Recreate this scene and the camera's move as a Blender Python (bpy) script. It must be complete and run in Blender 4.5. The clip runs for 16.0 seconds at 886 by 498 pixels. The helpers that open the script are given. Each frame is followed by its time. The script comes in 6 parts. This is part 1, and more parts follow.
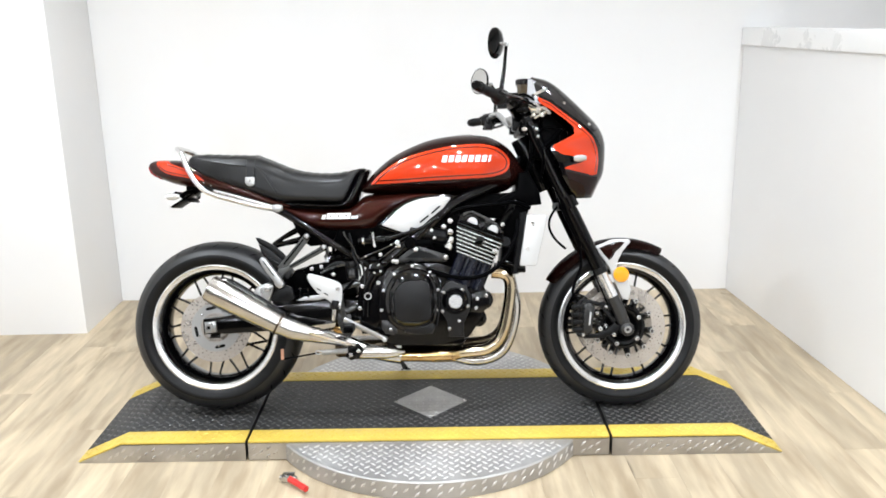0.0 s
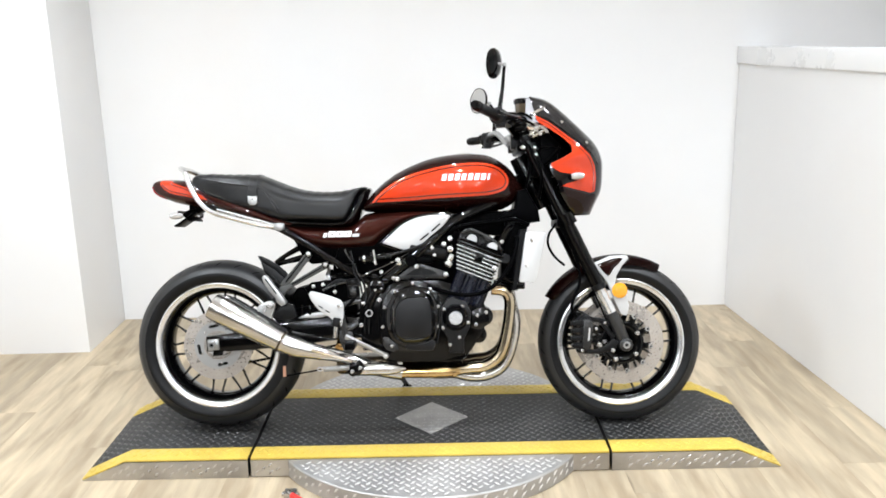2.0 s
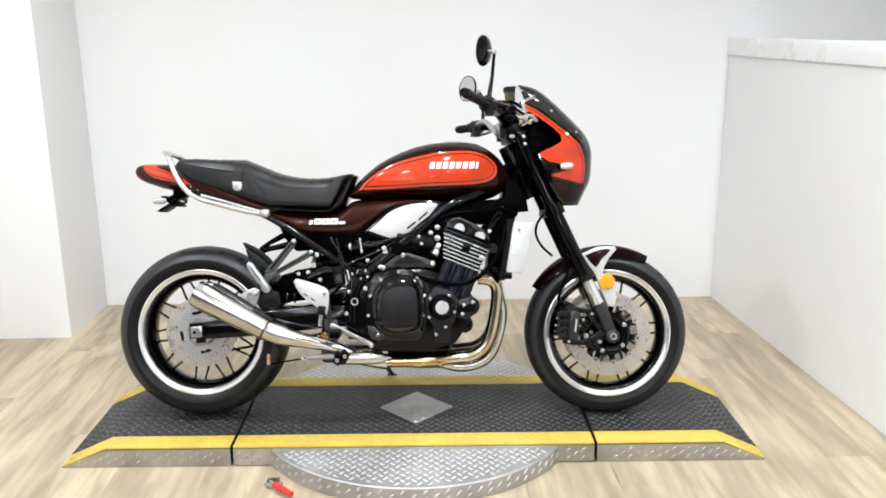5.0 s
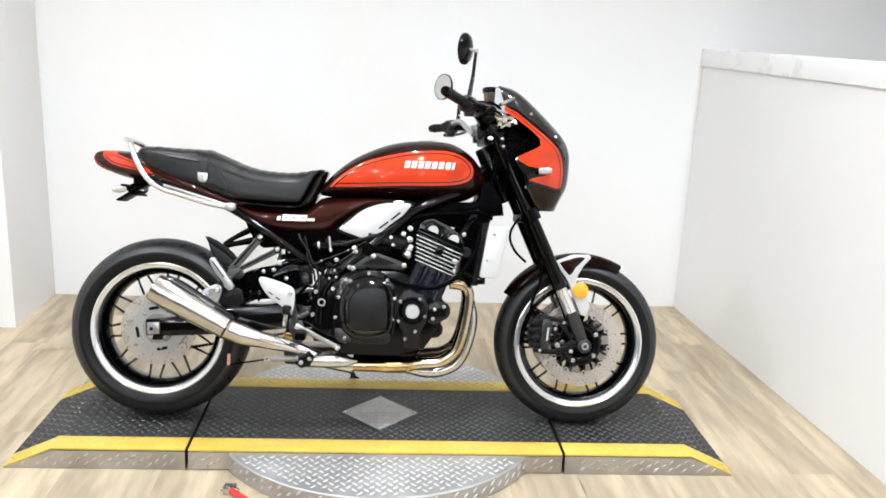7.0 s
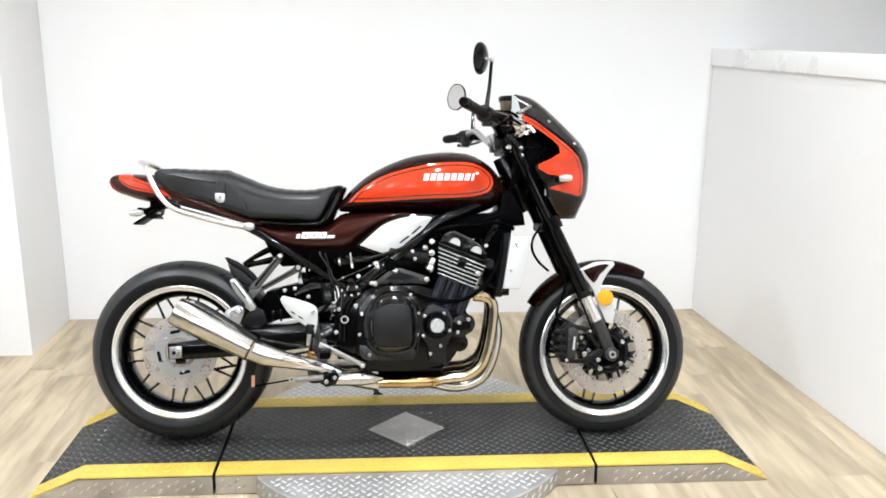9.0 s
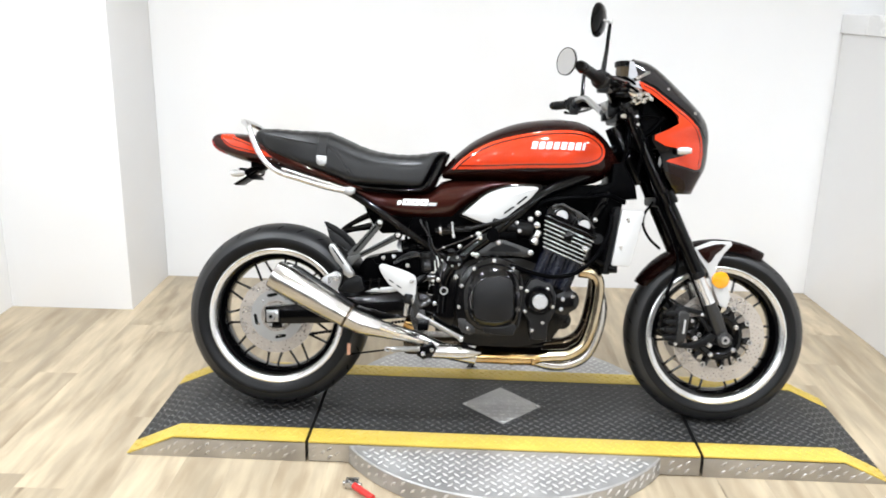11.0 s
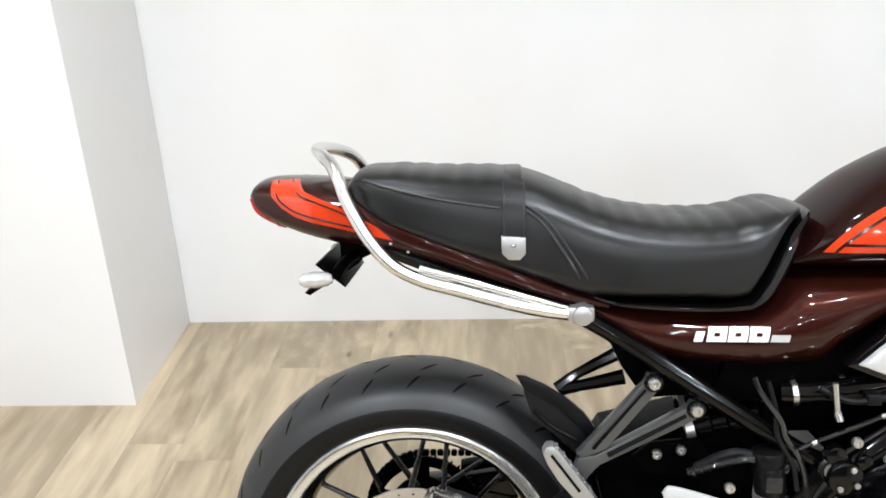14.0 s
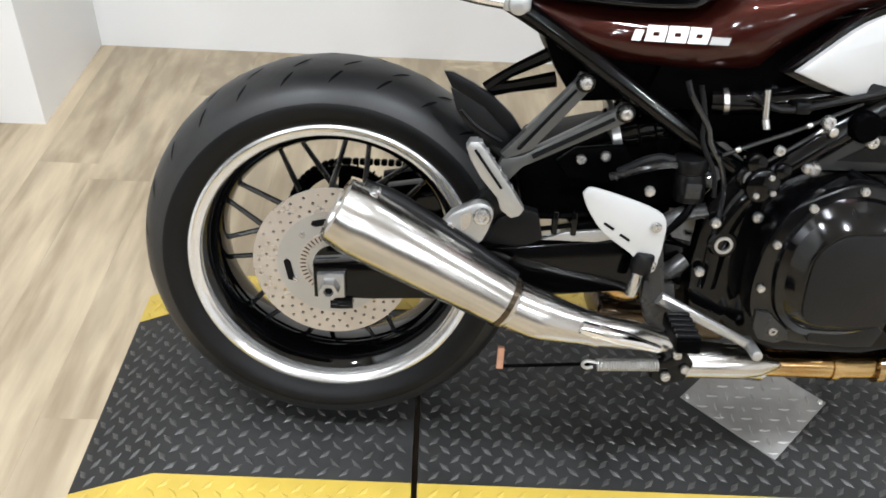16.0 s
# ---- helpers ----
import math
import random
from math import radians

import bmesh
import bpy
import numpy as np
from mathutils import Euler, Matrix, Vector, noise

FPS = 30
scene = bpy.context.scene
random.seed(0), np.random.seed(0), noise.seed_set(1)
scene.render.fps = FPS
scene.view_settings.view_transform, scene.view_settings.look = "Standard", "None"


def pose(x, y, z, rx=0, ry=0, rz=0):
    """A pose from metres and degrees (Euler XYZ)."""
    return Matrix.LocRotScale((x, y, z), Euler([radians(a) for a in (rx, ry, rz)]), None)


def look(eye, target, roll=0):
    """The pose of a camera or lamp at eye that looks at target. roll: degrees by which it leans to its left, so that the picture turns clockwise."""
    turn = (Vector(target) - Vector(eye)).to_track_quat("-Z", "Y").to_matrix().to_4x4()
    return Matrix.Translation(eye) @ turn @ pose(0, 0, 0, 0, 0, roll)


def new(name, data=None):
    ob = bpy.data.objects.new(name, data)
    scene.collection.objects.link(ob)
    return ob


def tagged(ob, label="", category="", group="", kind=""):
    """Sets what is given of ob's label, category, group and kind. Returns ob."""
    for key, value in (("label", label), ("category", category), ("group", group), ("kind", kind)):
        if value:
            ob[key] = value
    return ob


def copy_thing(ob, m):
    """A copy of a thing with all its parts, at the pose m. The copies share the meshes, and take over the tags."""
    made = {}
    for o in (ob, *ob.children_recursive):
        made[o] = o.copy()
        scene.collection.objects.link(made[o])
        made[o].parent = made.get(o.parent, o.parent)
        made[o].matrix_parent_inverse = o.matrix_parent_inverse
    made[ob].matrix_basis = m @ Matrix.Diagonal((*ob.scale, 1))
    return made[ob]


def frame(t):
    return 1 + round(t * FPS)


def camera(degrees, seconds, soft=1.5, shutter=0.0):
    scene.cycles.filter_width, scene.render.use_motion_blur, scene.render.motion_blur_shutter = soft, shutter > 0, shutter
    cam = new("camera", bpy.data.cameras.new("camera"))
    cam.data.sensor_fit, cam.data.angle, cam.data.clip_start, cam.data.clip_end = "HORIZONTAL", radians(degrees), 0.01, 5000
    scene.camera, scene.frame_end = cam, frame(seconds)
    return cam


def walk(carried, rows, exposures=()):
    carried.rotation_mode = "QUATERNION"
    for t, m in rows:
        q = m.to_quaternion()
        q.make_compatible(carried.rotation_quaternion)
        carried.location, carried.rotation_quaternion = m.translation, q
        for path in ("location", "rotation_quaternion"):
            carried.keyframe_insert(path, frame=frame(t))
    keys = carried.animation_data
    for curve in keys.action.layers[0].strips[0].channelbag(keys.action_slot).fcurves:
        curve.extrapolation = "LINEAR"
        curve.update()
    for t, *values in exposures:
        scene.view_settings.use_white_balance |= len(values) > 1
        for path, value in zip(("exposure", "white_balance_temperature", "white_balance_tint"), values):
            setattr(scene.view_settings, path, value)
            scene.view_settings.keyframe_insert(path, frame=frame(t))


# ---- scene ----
cam = camera(55.2, 16.0, soft=1.7, shutter=0.12)
PATH = [
    (0, (0.774, -2.844, 1.447), (0.802, -0.914, 0.924), -0.9),
    (0.5, (0.775, -2.855, 1.444), (0.803, -0.922, 0.931), -1.1),
    (1, (0.779, -2.86, 1.45), (0.811, -0.926, 0.943), -1.0),
    (1.5, (0.774, -2.87, 1.449), (0.807, -0.931, 0.959), -1.2),
    (2, (0.776, -2.879, 1.452), (0.803, -0.938, 0.971), -1.2),
    (2.5, (0.775, -2.883, 1.45), (0.794, -0.941, 0.971), -0.8),
    (3, (0.768, -2.876, 1.449), (0.785, -0.936, 0.959), -0.8),
    (3.5, (0.771, -2.872, 1.452), (0.783, -0.934, 0.959), -0.8),
    (4, (0.773, -2.865, 1.453), (0.783, -0.926, 0.96), -0.8),
    (4.5, (0.772, -2.861, 1.451), (0.787, -0.921, 0.963), -1.0),
    (4.7, (0.773, -2.857, 1.45), (0.811, -0.922, 0.944), -0.9),
    (6.8, (0.724, -2.783, 1.426), (0.873, -0.855, 0.916), 2.4),
    (7, (0.707, -2.761, 1.44), (0.88, -0.835, 0.929), 2.8),
    (7.5, (0.664, -2.737, 1.447), (0.835, -0.798, 0.986), 1.5),
    (8, (0.638, -2.725, 1.443), (0.823, -0.795, 0.951), 0.7),
    (8.2, (0.644, -2.717, 1.446), (0.818, -0.786, 0.957), 0.3),
    (10.3, (0.642, -2.724, 1.441), (0.794, -0.794, 0.942), 2.8),
    (10.5, (0.607, -2.706, 1.441), (0.764, -0.774, 0.949), 3.6),
    (11, (0.587, -2.602, 1.428), (0.557, -0.686, 0.855), 1.3),
    (11.5, (0.599, -2.317, 1.436), (0.361, -0.387, 0.967), -1.6),
    (12, (0.488, -2.0, 1.43), (0.249, -0.087, 0.901), -1.8),
    (12.5, (0.361, -1.704, 1.427), (0.181, 0.207, 0.866), -2.9),
    (13, (0.342, -1.355, 1.406), (0.098, 0.545, 0.833), -3.2),
    (13.5, (0.261, -1.151, 1.382), (0.029, 0.702, 0.666), -2.4),
    (14, (0.11, -0.976, 1.373), (0.013, 0.853, 0.57), -2.1),
    (14.5, (0.096, -0.952, 1.321), (0.06, 0.763, 0.292), 0.4),
    (15, (0.095, -0.966, 1.269), (0.064, 0.638, 0.074), 0.9),
    (15.5, (0.093, -0.985, 1.245), (0.064, 0.555, -0.031), 2.5),
    (16, (0.12, -0.986, 1.248), (0.189, 0.573, -0.003), 3.6),
]
EXPOSURES = [(0.0, 0.03), (2.0, 0.0), (4.5, -0.09), (7.0, 0.0), (10.5, 0.06), (11.5, 0.0), (12.5, -0.04), (13.6, -0.04), (14.5, -0.11), (16.0, -0.17)]
walk(cam, [(t, look(eye, target, roll)) for t, eye, target, roll in PATH], EXPOSURES)

# ---- world, lamps and exposure ----
world = bpy.data.worlds.new("world")
scene.world = world
world.use_nodes = True
world.node_tree.nodes["Background"].inputs[0].default_value = (0.9, 0.95, 1.0, 1)
world.node_tree.nodes["Background"].inputs[1].default_value = 0.05
LAMP_W, CEIL = 61.5, 2.9
LAMPS = [(x, y) for y in (-3.4, -0.8) for x in (-0.9, 0.8, 2.5)] + [(x, 0.35) for x in (-0.5, 0.7, 1.9)] + [(x, y) for y in (-5.4, -6.7, -8.0, -9.3) for x in (-2.4, -0.8, 0.8, 2.4)]
for lx, ly in LAMPS:
    lamp = bpy.data.lights.new("downlight_lamp", "AREA")
    lamp.shape, lamp.size, lamp.energy, lamp.color = "DISK", 0.11, LAMP_W * (0.08 if ly > 0 else 0.66 if ly > -2 else 0.76 if ly > -4 else 0.41), (0.860, 0.924, 1.0)
    lamp.spread = radians(115 if ly > 0 else 160 if ly > -4 else 180)
    new("downlight_lamp", lamp).matrix_world = pose(lx, ly, CEIL - 0.035)


# ---- materials ----
def mat(name, col, rough=0.5, metal=0.0, var=0.12, scale=8.0, fine=120.0, bump=0.0, rvar=0.08, coat=0.0, spec=0.5, per_piece=0.0, stretch=(1, 1, 1), stain=None, knots=False):
    m = bpy.data.materials.new(name)
    m.use_nodes = True
    nt = m.node_tree
    n, link = nt.nodes, nt.links.new
    b = n["Principled BSDF"]
    b.inputs["Metallic"].default_value = metal
    b.inputs["Specular IOR Level"].default_value = spec
    b.inputs["Coat Weight"].default_value = coat
    b.inputs["Coat Roughness"].default_value = 0.04
    tc, mp = n.new("ShaderNodeTexCoord"), n.new("ShaderNodeMapping")
    mp.inputs["Scale"].default_value = stretch
    if per_piece:
        who, far = n.new("ShaderNodeObjectInfo"), n.new("ShaderNodeVectorMath")
        far.operation = "MULTIPLY_ADD"
        link(who.outputs["Random"], far.inputs[0])
        far.inputs[1].default_value = (7.0, 31.0, 3.0)
        link(tc.outputs["Object"], far.inputs[2])
        link(far.outputs[0], mp.inputs["Vector"])
    else:
        link(tc.outputs["Object"], mp.inputs["Vector"])
    big, small = n.new("ShaderNodeTexNoise"), n.new("ShaderNodeTexNoise")
    big.inputs["Scale"].default_value, big.inputs["Detail"].default_value = scale, 5
    small.inputs["Scale"].default_value, small.inputs["Detail"].default_value = fine, 3
    for t in (big, small):
        link(mp.outputs[0], t.inputs["Vector"])
    mix = n.new("ShaderNodeMath")
    mix.operation = "MULTIPLY_ADD"
    link(small.outputs[0], mix.inputs[0])
    mix.inputs[1].default_value = 0.055
    link(big.outputs[0], mix.inputs[2])
    ramp = n.new("ShaderNodeMapRange")
    ramp.inputs["From Min"].default_value, ramp.inputs["From Max"].default_value = 0.4, 0.95
    ramp.inputs["To Min"].default_value, ramp.inputs["To Max"].default_value = 1 - var, 1 + var
    link(mix.outputs[0], ramp.inputs["Value"])
    value = ramp.outputs[0]
    if per_piece:
        info, pr, mul = n.new("ShaderNodeObjectInfo"), n.new("ShaderNodeMapRange"), n.new("ShaderNodeMath")
        pr.inputs["To Min"].default_value, pr.inputs["To Max"].default_value = 1 - per_piece, 1 + per_piece
        link(info.outputs["Random"], pr.inputs["Value"])
        mul.operation = "MULTIPLY"
        link(value, mul.inputs[0])
        link(pr.outputs[0], mul.inputs[1])
        value = mul.outputs[0]
    tint = n.new("ShaderNodeVectorMath")
    tint.operation = "SCALE"
    tint.inputs[0].default_value = col
    link(value, tint.inputs["Scale"])
    colour = tint.outputs[0]
    if stain:
        sc, amount, lo, hi = stain
        st, sr, sm = n.new("ShaderNodeTexNoise"), n.new("ShaderNodeMapRange"), n.new("ShaderNodeMix")
        st.inputs["Scale"].default_value, st.inputs["Detail"].default_value = amount, 6
        link(mp.outputs[0], st.inputs["Vector"])
        sr.inputs["From Min"].default_value, sr.inputs["From Max"].default_value = lo, hi
        link(st.outputs[0], sr.inputs["Value"])
        sm.data_type = "RGBA"
        link(sr.outputs[0], sm.inputs[0])
        link(colour, sm.inputs[6])
        sm.inputs[7].default_value = (*sc, 1)
        colour = sm.outputs[2]
    if knots:
        kn, kr, km = n.new("ShaderNodeTexVoronoi"), n.new("ShaderNodeMapRange"), n.new("ShaderNodeMix")
        kn.inputs["Scale"].default_value = 0.75
        link(mp.outputs[0], kn.inputs["Vector"])
        kr.inputs["From Min"].default_value, kr.inputs["From Max"].default_value = 0.075, 0.022
        kr.inputs["To Max"].default_value = 0.75
        link(kn.outputs["Distance"], kr.inputs["Value"])
        km.data_type = "RGBA"
        link(kr.outputs[0], km.inputs[0])
        link(colour, km.inputs[6])
        km.inputs[7].default_value = (0.10, 0.066, 0.036, 1)
        colour = km.outputs[2]
    link(colour, b.inputs["Base Color"])
    rr = n.new("ShaderNodeMapRange")
    rr.inputs["From Min"].default_value, rr.inputs["From Max"].default_value = 0.4, 0.95
    rr.inputs["To Min"].default_value, rr.inputs["To Max"].default_value = max(0.02, rough - rvar), min(1, rough + rvar)
    link(mix.outputs[0], rr.inputs["Value"])
    link(rr.outputs[0], b.inputs["Roughness"])
    if bump:
        bp = n.new("ShaderNodeBump")
        bp.inputs["Strength"].default_value, bp.inputs["Distance"].default_value = bump, 0.002
        link(small.outputs[0], bp.inputs["Height"])
        link(bp.outputs[0], b.inputs["Normal"])
    return m


WALL = mat("white_wall_paint", (0.83, 0.826, 0.822), 0.55, var=0.04, scale=0.9, fine=160, bump=0.08, stain=((0.79, 0.77, 0.745), 0.9, 0.50, 0.75))
# for the added walls out of view, kept dark for the motorcycle's reflections
DIM = mat("grey_wall_paint", (0.075, 0.07, 0.066), 0.7, var=0.05, scale=1.0, fine=120)
TRIM = mat("white_gloss_trim", (0.86, 0.86, 0.86), 0.35, var=0.02, scale=2)
CEILING = mat("ceiling_paint", (0.78, 0.78, 0.77), 0.8, var=0.04, scale=2)
PLANK = mat("vinyl_oak_plank", (0.490, 0.400, 0.277), 0.46, var=0.28, scale=2.6, fine=26, bump=0.05, per_piece=0.14, stretch=(8.0, 1.1, 1), spec=0.3, stain=((0.275, 0.213, 0.140), 2.0, 0.48, 0.72), knots=True)
GAP = mat("dark_subfloor", (0.30, 0.215, 0.125), 0.7, var=0.3, scale=3, fine=40)
DECK = mat("black_ramp_paint", (0.0165, 0.0163, 0.0161), 0.58, var=0.35, scale=5, fine=70, bump=0.12, spec=0.45, stain=((0.034, 0.033, 0.032), 7, 0.55, 0.85))
LUG = mat("worn_black_lugs", (0.052, 0.0505, 0.048), 0.40, var=0.4, scale=4, fine=60, spec=0.8)
PLATE = mat("bare_tread_plate", (0.47, 0.462, 0.452), 0.47, metal=0.65, var=0.25, scale=7, fine=90, bump=0.1, rvar=0.1)
PLATE_LUG = mat("bare_tread_lugs", (0.66, 0.65, 0.635), 0.42, metal=0.6, var=0.15, scale=6, fine=60)
SIDE = mat("bare_side_plate", (0.50, 0.48, 0.455), 0.36, metal=0.9, var=0.25, scale=7, fine=90, bump=0.1)
SIDE_LUG = mat("bare_side_lugs", (0.58, 0.56, 0.535), 0.34, metal=0.9, var=0.15, scale=6, fine=60)
TAPE = mat("yellow_floor_tape", (0.60, 0.43, 0.075), 0.48, var=0.12, scale=9, fine=90, bump=0.1, stain=((0.30, 0.22, 0.05), 14, 0.66, 0.92))
DIRTY = mat("dirty_tread_plate", (0.40, 0.39, 0.375), 0.52, metal=0.4, var=0.3, scale=9, fine=90, bump=0.1, rvar=0.1)
DIRTY_LUG = mat("dirty_tread_lugs", (0.45, 0.44, 0.425), 0.50, metal=0.4, var=0.3, scale=9, fine=60)
RED = mat("red_rubber_grip", (0.62, 0.03, 0.025), 0.4)
STEEL = mat("dull_steel", (0.60, 0.59, 0.575), 0.30, metal=0.95, var=0.15)
RUBBER = mat("tyre_rubber", (0.0050, 0.0050, 0.0056), 0.44, var=0.3, scale=7, fine=140, bump=0.15, spec=0.2)
# near-black that paints in the shade of grooves, slots, recesses and bores
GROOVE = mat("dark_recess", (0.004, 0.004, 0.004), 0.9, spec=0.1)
TREAD = mat("tyre_tread_rubber", (0.0125, 0.0125, 0.0130), 0.50, var=0.35, scale=9, fine=140, bump=0.15, spec=0.5)
BLACK = mat("satin_black_paint", (0.0013, 0.0013, 0.0015), 0.11, var=0.2, spec=0.25, rvar=0.04)
GLOSS = mat("gloss_black_paint", (0.0015, 0.0015, 0.0018), 0.06, var=0.1, coat=0.0, spec=0.45, rvar=0.03)
SPOKE = mat("satin_black_spoke", (0.010, 0.010, 0.0108), 0.30, var=0.15, scale=30, spec=0.5, coat=0.3)
MATTE = mat("matte_black_plastic", (0.0010, 0.0010, 0.0012), 0.36, spec=0.015, var=0.2, bump=0.1)
ENGINE = mat("engine_black_enamel", (0.0012, 0.0012, 0.0014), 0.16, var=0.25, scale=20, bump=0.1, spec=0.22)
COVER = mat("satin_engine_cover", (0.0016, 0.0016, 0.0019), 0.14, spec=0.42, var=0.15, scale=12, rvar=0.04)
SATIN = mat("matt_engine_cover", (0.0058, 0.0058, 0.0063), 0.40, spec=0.28, var=0.25, scale=16, fine=260, bump=0.1)
FIN = mat("machined_fin_edges", (0.5, 0.5, 0.49), 0.28, metal=0.9, var=0.1)
CHROME = mat("chrome", (0.80, 0.80, 0.80), 0.07, metal=1.0, var=0.05, rvar=0.03)
LEG = mat("bright_fork_leg", (0.72, 0.72, 0.72), 0.26, metal=0.75, var=0.05)
TAG = mat("red_brown_reflector", (0.48, 0.25, 0.16), 0.3, var=0.1)
BRUSHED = mat("brushed_stainless", (0.56, 0.545, 0.52), 0.25, metal=1.0, var=0.06, fine=240, stretch=(1, 1, 1), rvar=0.06)
DARKPIPE = mat("dark_heated_steel", (0.10, 0.075, 0.05), 0.3, metal=0.9, var=0.2)
GOLD = mat("heat_tinted_steel", (0.52, 0.36, 0.17), 0.2, metal=1.0, var=0.3, scale=12, stain=((0.42, 0.22, 0.07), 9, 0.45, 0.75))
HEADER = mat("warm_stainless_header", (0.60, 0.51, 0.37), 0.18, metal=1.0, var=0.2, scale=9, stain=((0.42, 0.27, 0.12), 7, 0.52, 0.75))
ALU = mat("cast_aluminium", (0.46, 0.46, 0.455), 0.36, metal=0.8, var=0.1, fine=200, bump=0.1)
DISC = mat("brake_disc_steel", (0.52, 0.475, 0.43), 0.34, metal=0.7, var=0.1, scale=14, fine=300)
SILVER = mat("silver_paint", (0.52, 0.52, 0.517), 0.44, metal=0.35, var=0.03, coat=0.2)
RIM_LIP = mat("polished_rim_lip", (0.70, 0.70, 0.70), 0.22, metal=0.75, var=0.05)
ORANGE = mat("candy_orange_paint", (0.53, 0.040, 0.010), 0.5, var=0.05, scale=3, coat=1.0, rvar=0.04, spec=0.0)
BROWN = mat("candy_brown_paint", (0.031, 0.0064, 0.0044), 0.4, metal=0.5, var=0.15, scale=3, coat=0.65, spec=0.0, rvar=0.04)
DEEP = mat("deep_brown_paint", (0.011, 0.0028, 0.0022), 0.4, var=0.15, scale=3, coat=0.5, spec=0.0, rvar=0.04)
RAIL = mat("satin_chrome", (0.78, 0.78, 0.775), 0.24, metal=1.0, var=0.06, fine=160, rvar=0.05)
STRIPE = mat("dark_pinstripe", (0.03, 0.006, 0.004), 0.2, coat=0.5)
LEATHER = mat("black_seat_vinyl", (0.0066, 0.0066, 0.0069), 0.38, var=0.2, scale=14, fine=420, bump=0.09, spec=0.36)
PIPING = mat("seat_piping", (0.018, 0.018, 0.019), 0.45)
AMBER = mat("amber_reflector", (0.80, 0.33, 0.004), 0.15, coat=0.8)
TAIL_RED = mat("red_tail_lens", (0.36, 0.010, 0.012), 0.12, coat=0.5)
WHITE = mat("white_lettering", (0.82, 0.82, 0.80), 0.3, var=0.02)
LENS = mat("clear_signal_lens", (0.62, 0.62, 0.62), 0.12, metal=0.6, coat=0.8)
SMOKE = mat("smoked_screen", (0.012, 0.011, 0.012), 0.10, var=0.1, coat=0.25, rvar=0.02)
COWL_IN = mat("grey_inner_cowl", (0.36, 0.36, 0.37), 0.40, var=0.1)
MIRROR = mat("mirror_glass", (0.86, 0.86, 0.86), 0.02, metal=1.0, var=0.0, rvar=0.0)
CORE = mat("radiator_core", (0.005, 0.005, 0.0055), 0.6, spec=0.1, fine=900, bump=0.4)
CAST = mat("grey_cast_metal", (0.026, 0.0255, 0.025), 0.33, metal=0.3, var=0.15, fine=200, bump=0.1)
HANGER = mat("grey_footrest_casting", (0.075, 0.075, 0.072), 0.36, metal=0.3, var=0.15, fine=200, bump=0.1)
GREY = mat("dark_grey_plastic", (0.0045, 0.0045, 0.0048), 0.36, spec=0.16, var=0.2, bump=0.1)
WIRE = mat("glossy_wire_sheath", (0.012, 0.012, 0.013), 0.14, spec=0.7, var=0.2)
BLUE = mat("blue_black_cylinder", (0.005, 0.006, 0.012), 0.30, var=0.2, spec=0.25)
CLEAR = mat("amber_fluid_cup", (0.10, 0.075, 0.045), 0.10, spec=0.8, var=0.3, scale=30)
GLOW = bpy.data.materials.new("lamp_glow")
GLOW.use_nodes = True
GLOW.node_tree.nodes["Principled BSDF"].inputs["Emission Color"].default_value = (1, 0.97, 0.92, 1)
GLOW.node_tree.nodes["Principled BSDF"].inputs["Emission Strength"].default_value = 8.0


# ---- mesh helpers ----
def part(name, bm, material, parent=None, label="", sharp=38):
    me = bpy.data.meshes.new(name)
    bmesh.ops.recalc_face_normals(bm, faces=bm.faces)
    bm.to_mesh(me)
    bm.free()
    for p in me.polygons:
        p.use_smooth = True
    me.set_sharp_from_angle(angle=radians(sharp))
    me.materials.append(material)
    ob = new(name, me)
    ob.parent = parent
    if label:
        tagged(ob, label)
    return ob


def repeat(ob, parent, m, name=None):
    """A further part on the same mesh."""
    o = new(name or ob.name.split(".")[0], ob.data)
    o.parent, o.matrix_basis = parent, m
    return o


def thing(name, m, label, category, group="", kind=""):
    e = new(name)
    e.matrix_world = m
    return tagged(e, label, category, group, kind)


def join(*bms):
    out = bmesh.new()
    for b in bms:
        me = bpy.data.meshes.new("tmp")
        b.to_mesh(me)
        b.free()
        out.from_mesh(me)
        bpy.data.meshes.remove(me)
    return out


def box(x0, x1, y0, y1, z0, z1, bev=0.0, seg=2):
    bm = bmesh.new()
    bmesh.ops.create_cube(bm, size=1, matrix=Matrix.Translation(((x0 + x1) / 2, (y0 + y1) / 2, (z0 + z1) / 2)) @ Matrix.Diagonal((x1 - x0, y1 - y0, z1 - z0, 1)))
    if bev:
        bmesh.ops.bevel(bm, geom=bm.edges[:], offset=bev, segments=seg, affect="EDGES", profile=0.6)
    return bm


def spline(pts, per=6):
    p = [Vector(q) for q in pts]
    p = [2 * p[0] - p[1]] + p + [2 * p[-1] - p[-2]]
    out = []
    for i in range(1, len(p) - 2):
        a, b, c, d = p[i - 1:i + 3]
        for k in range(per):
            t = k / per
            out.append(0.5 * (2 * b + (c - a) * t + (2 * a - 5 * b + 4 * c - d) * t * t + (3 * b - a - 3 * c + d) * t ** 3))
    return out + [p[-2]]


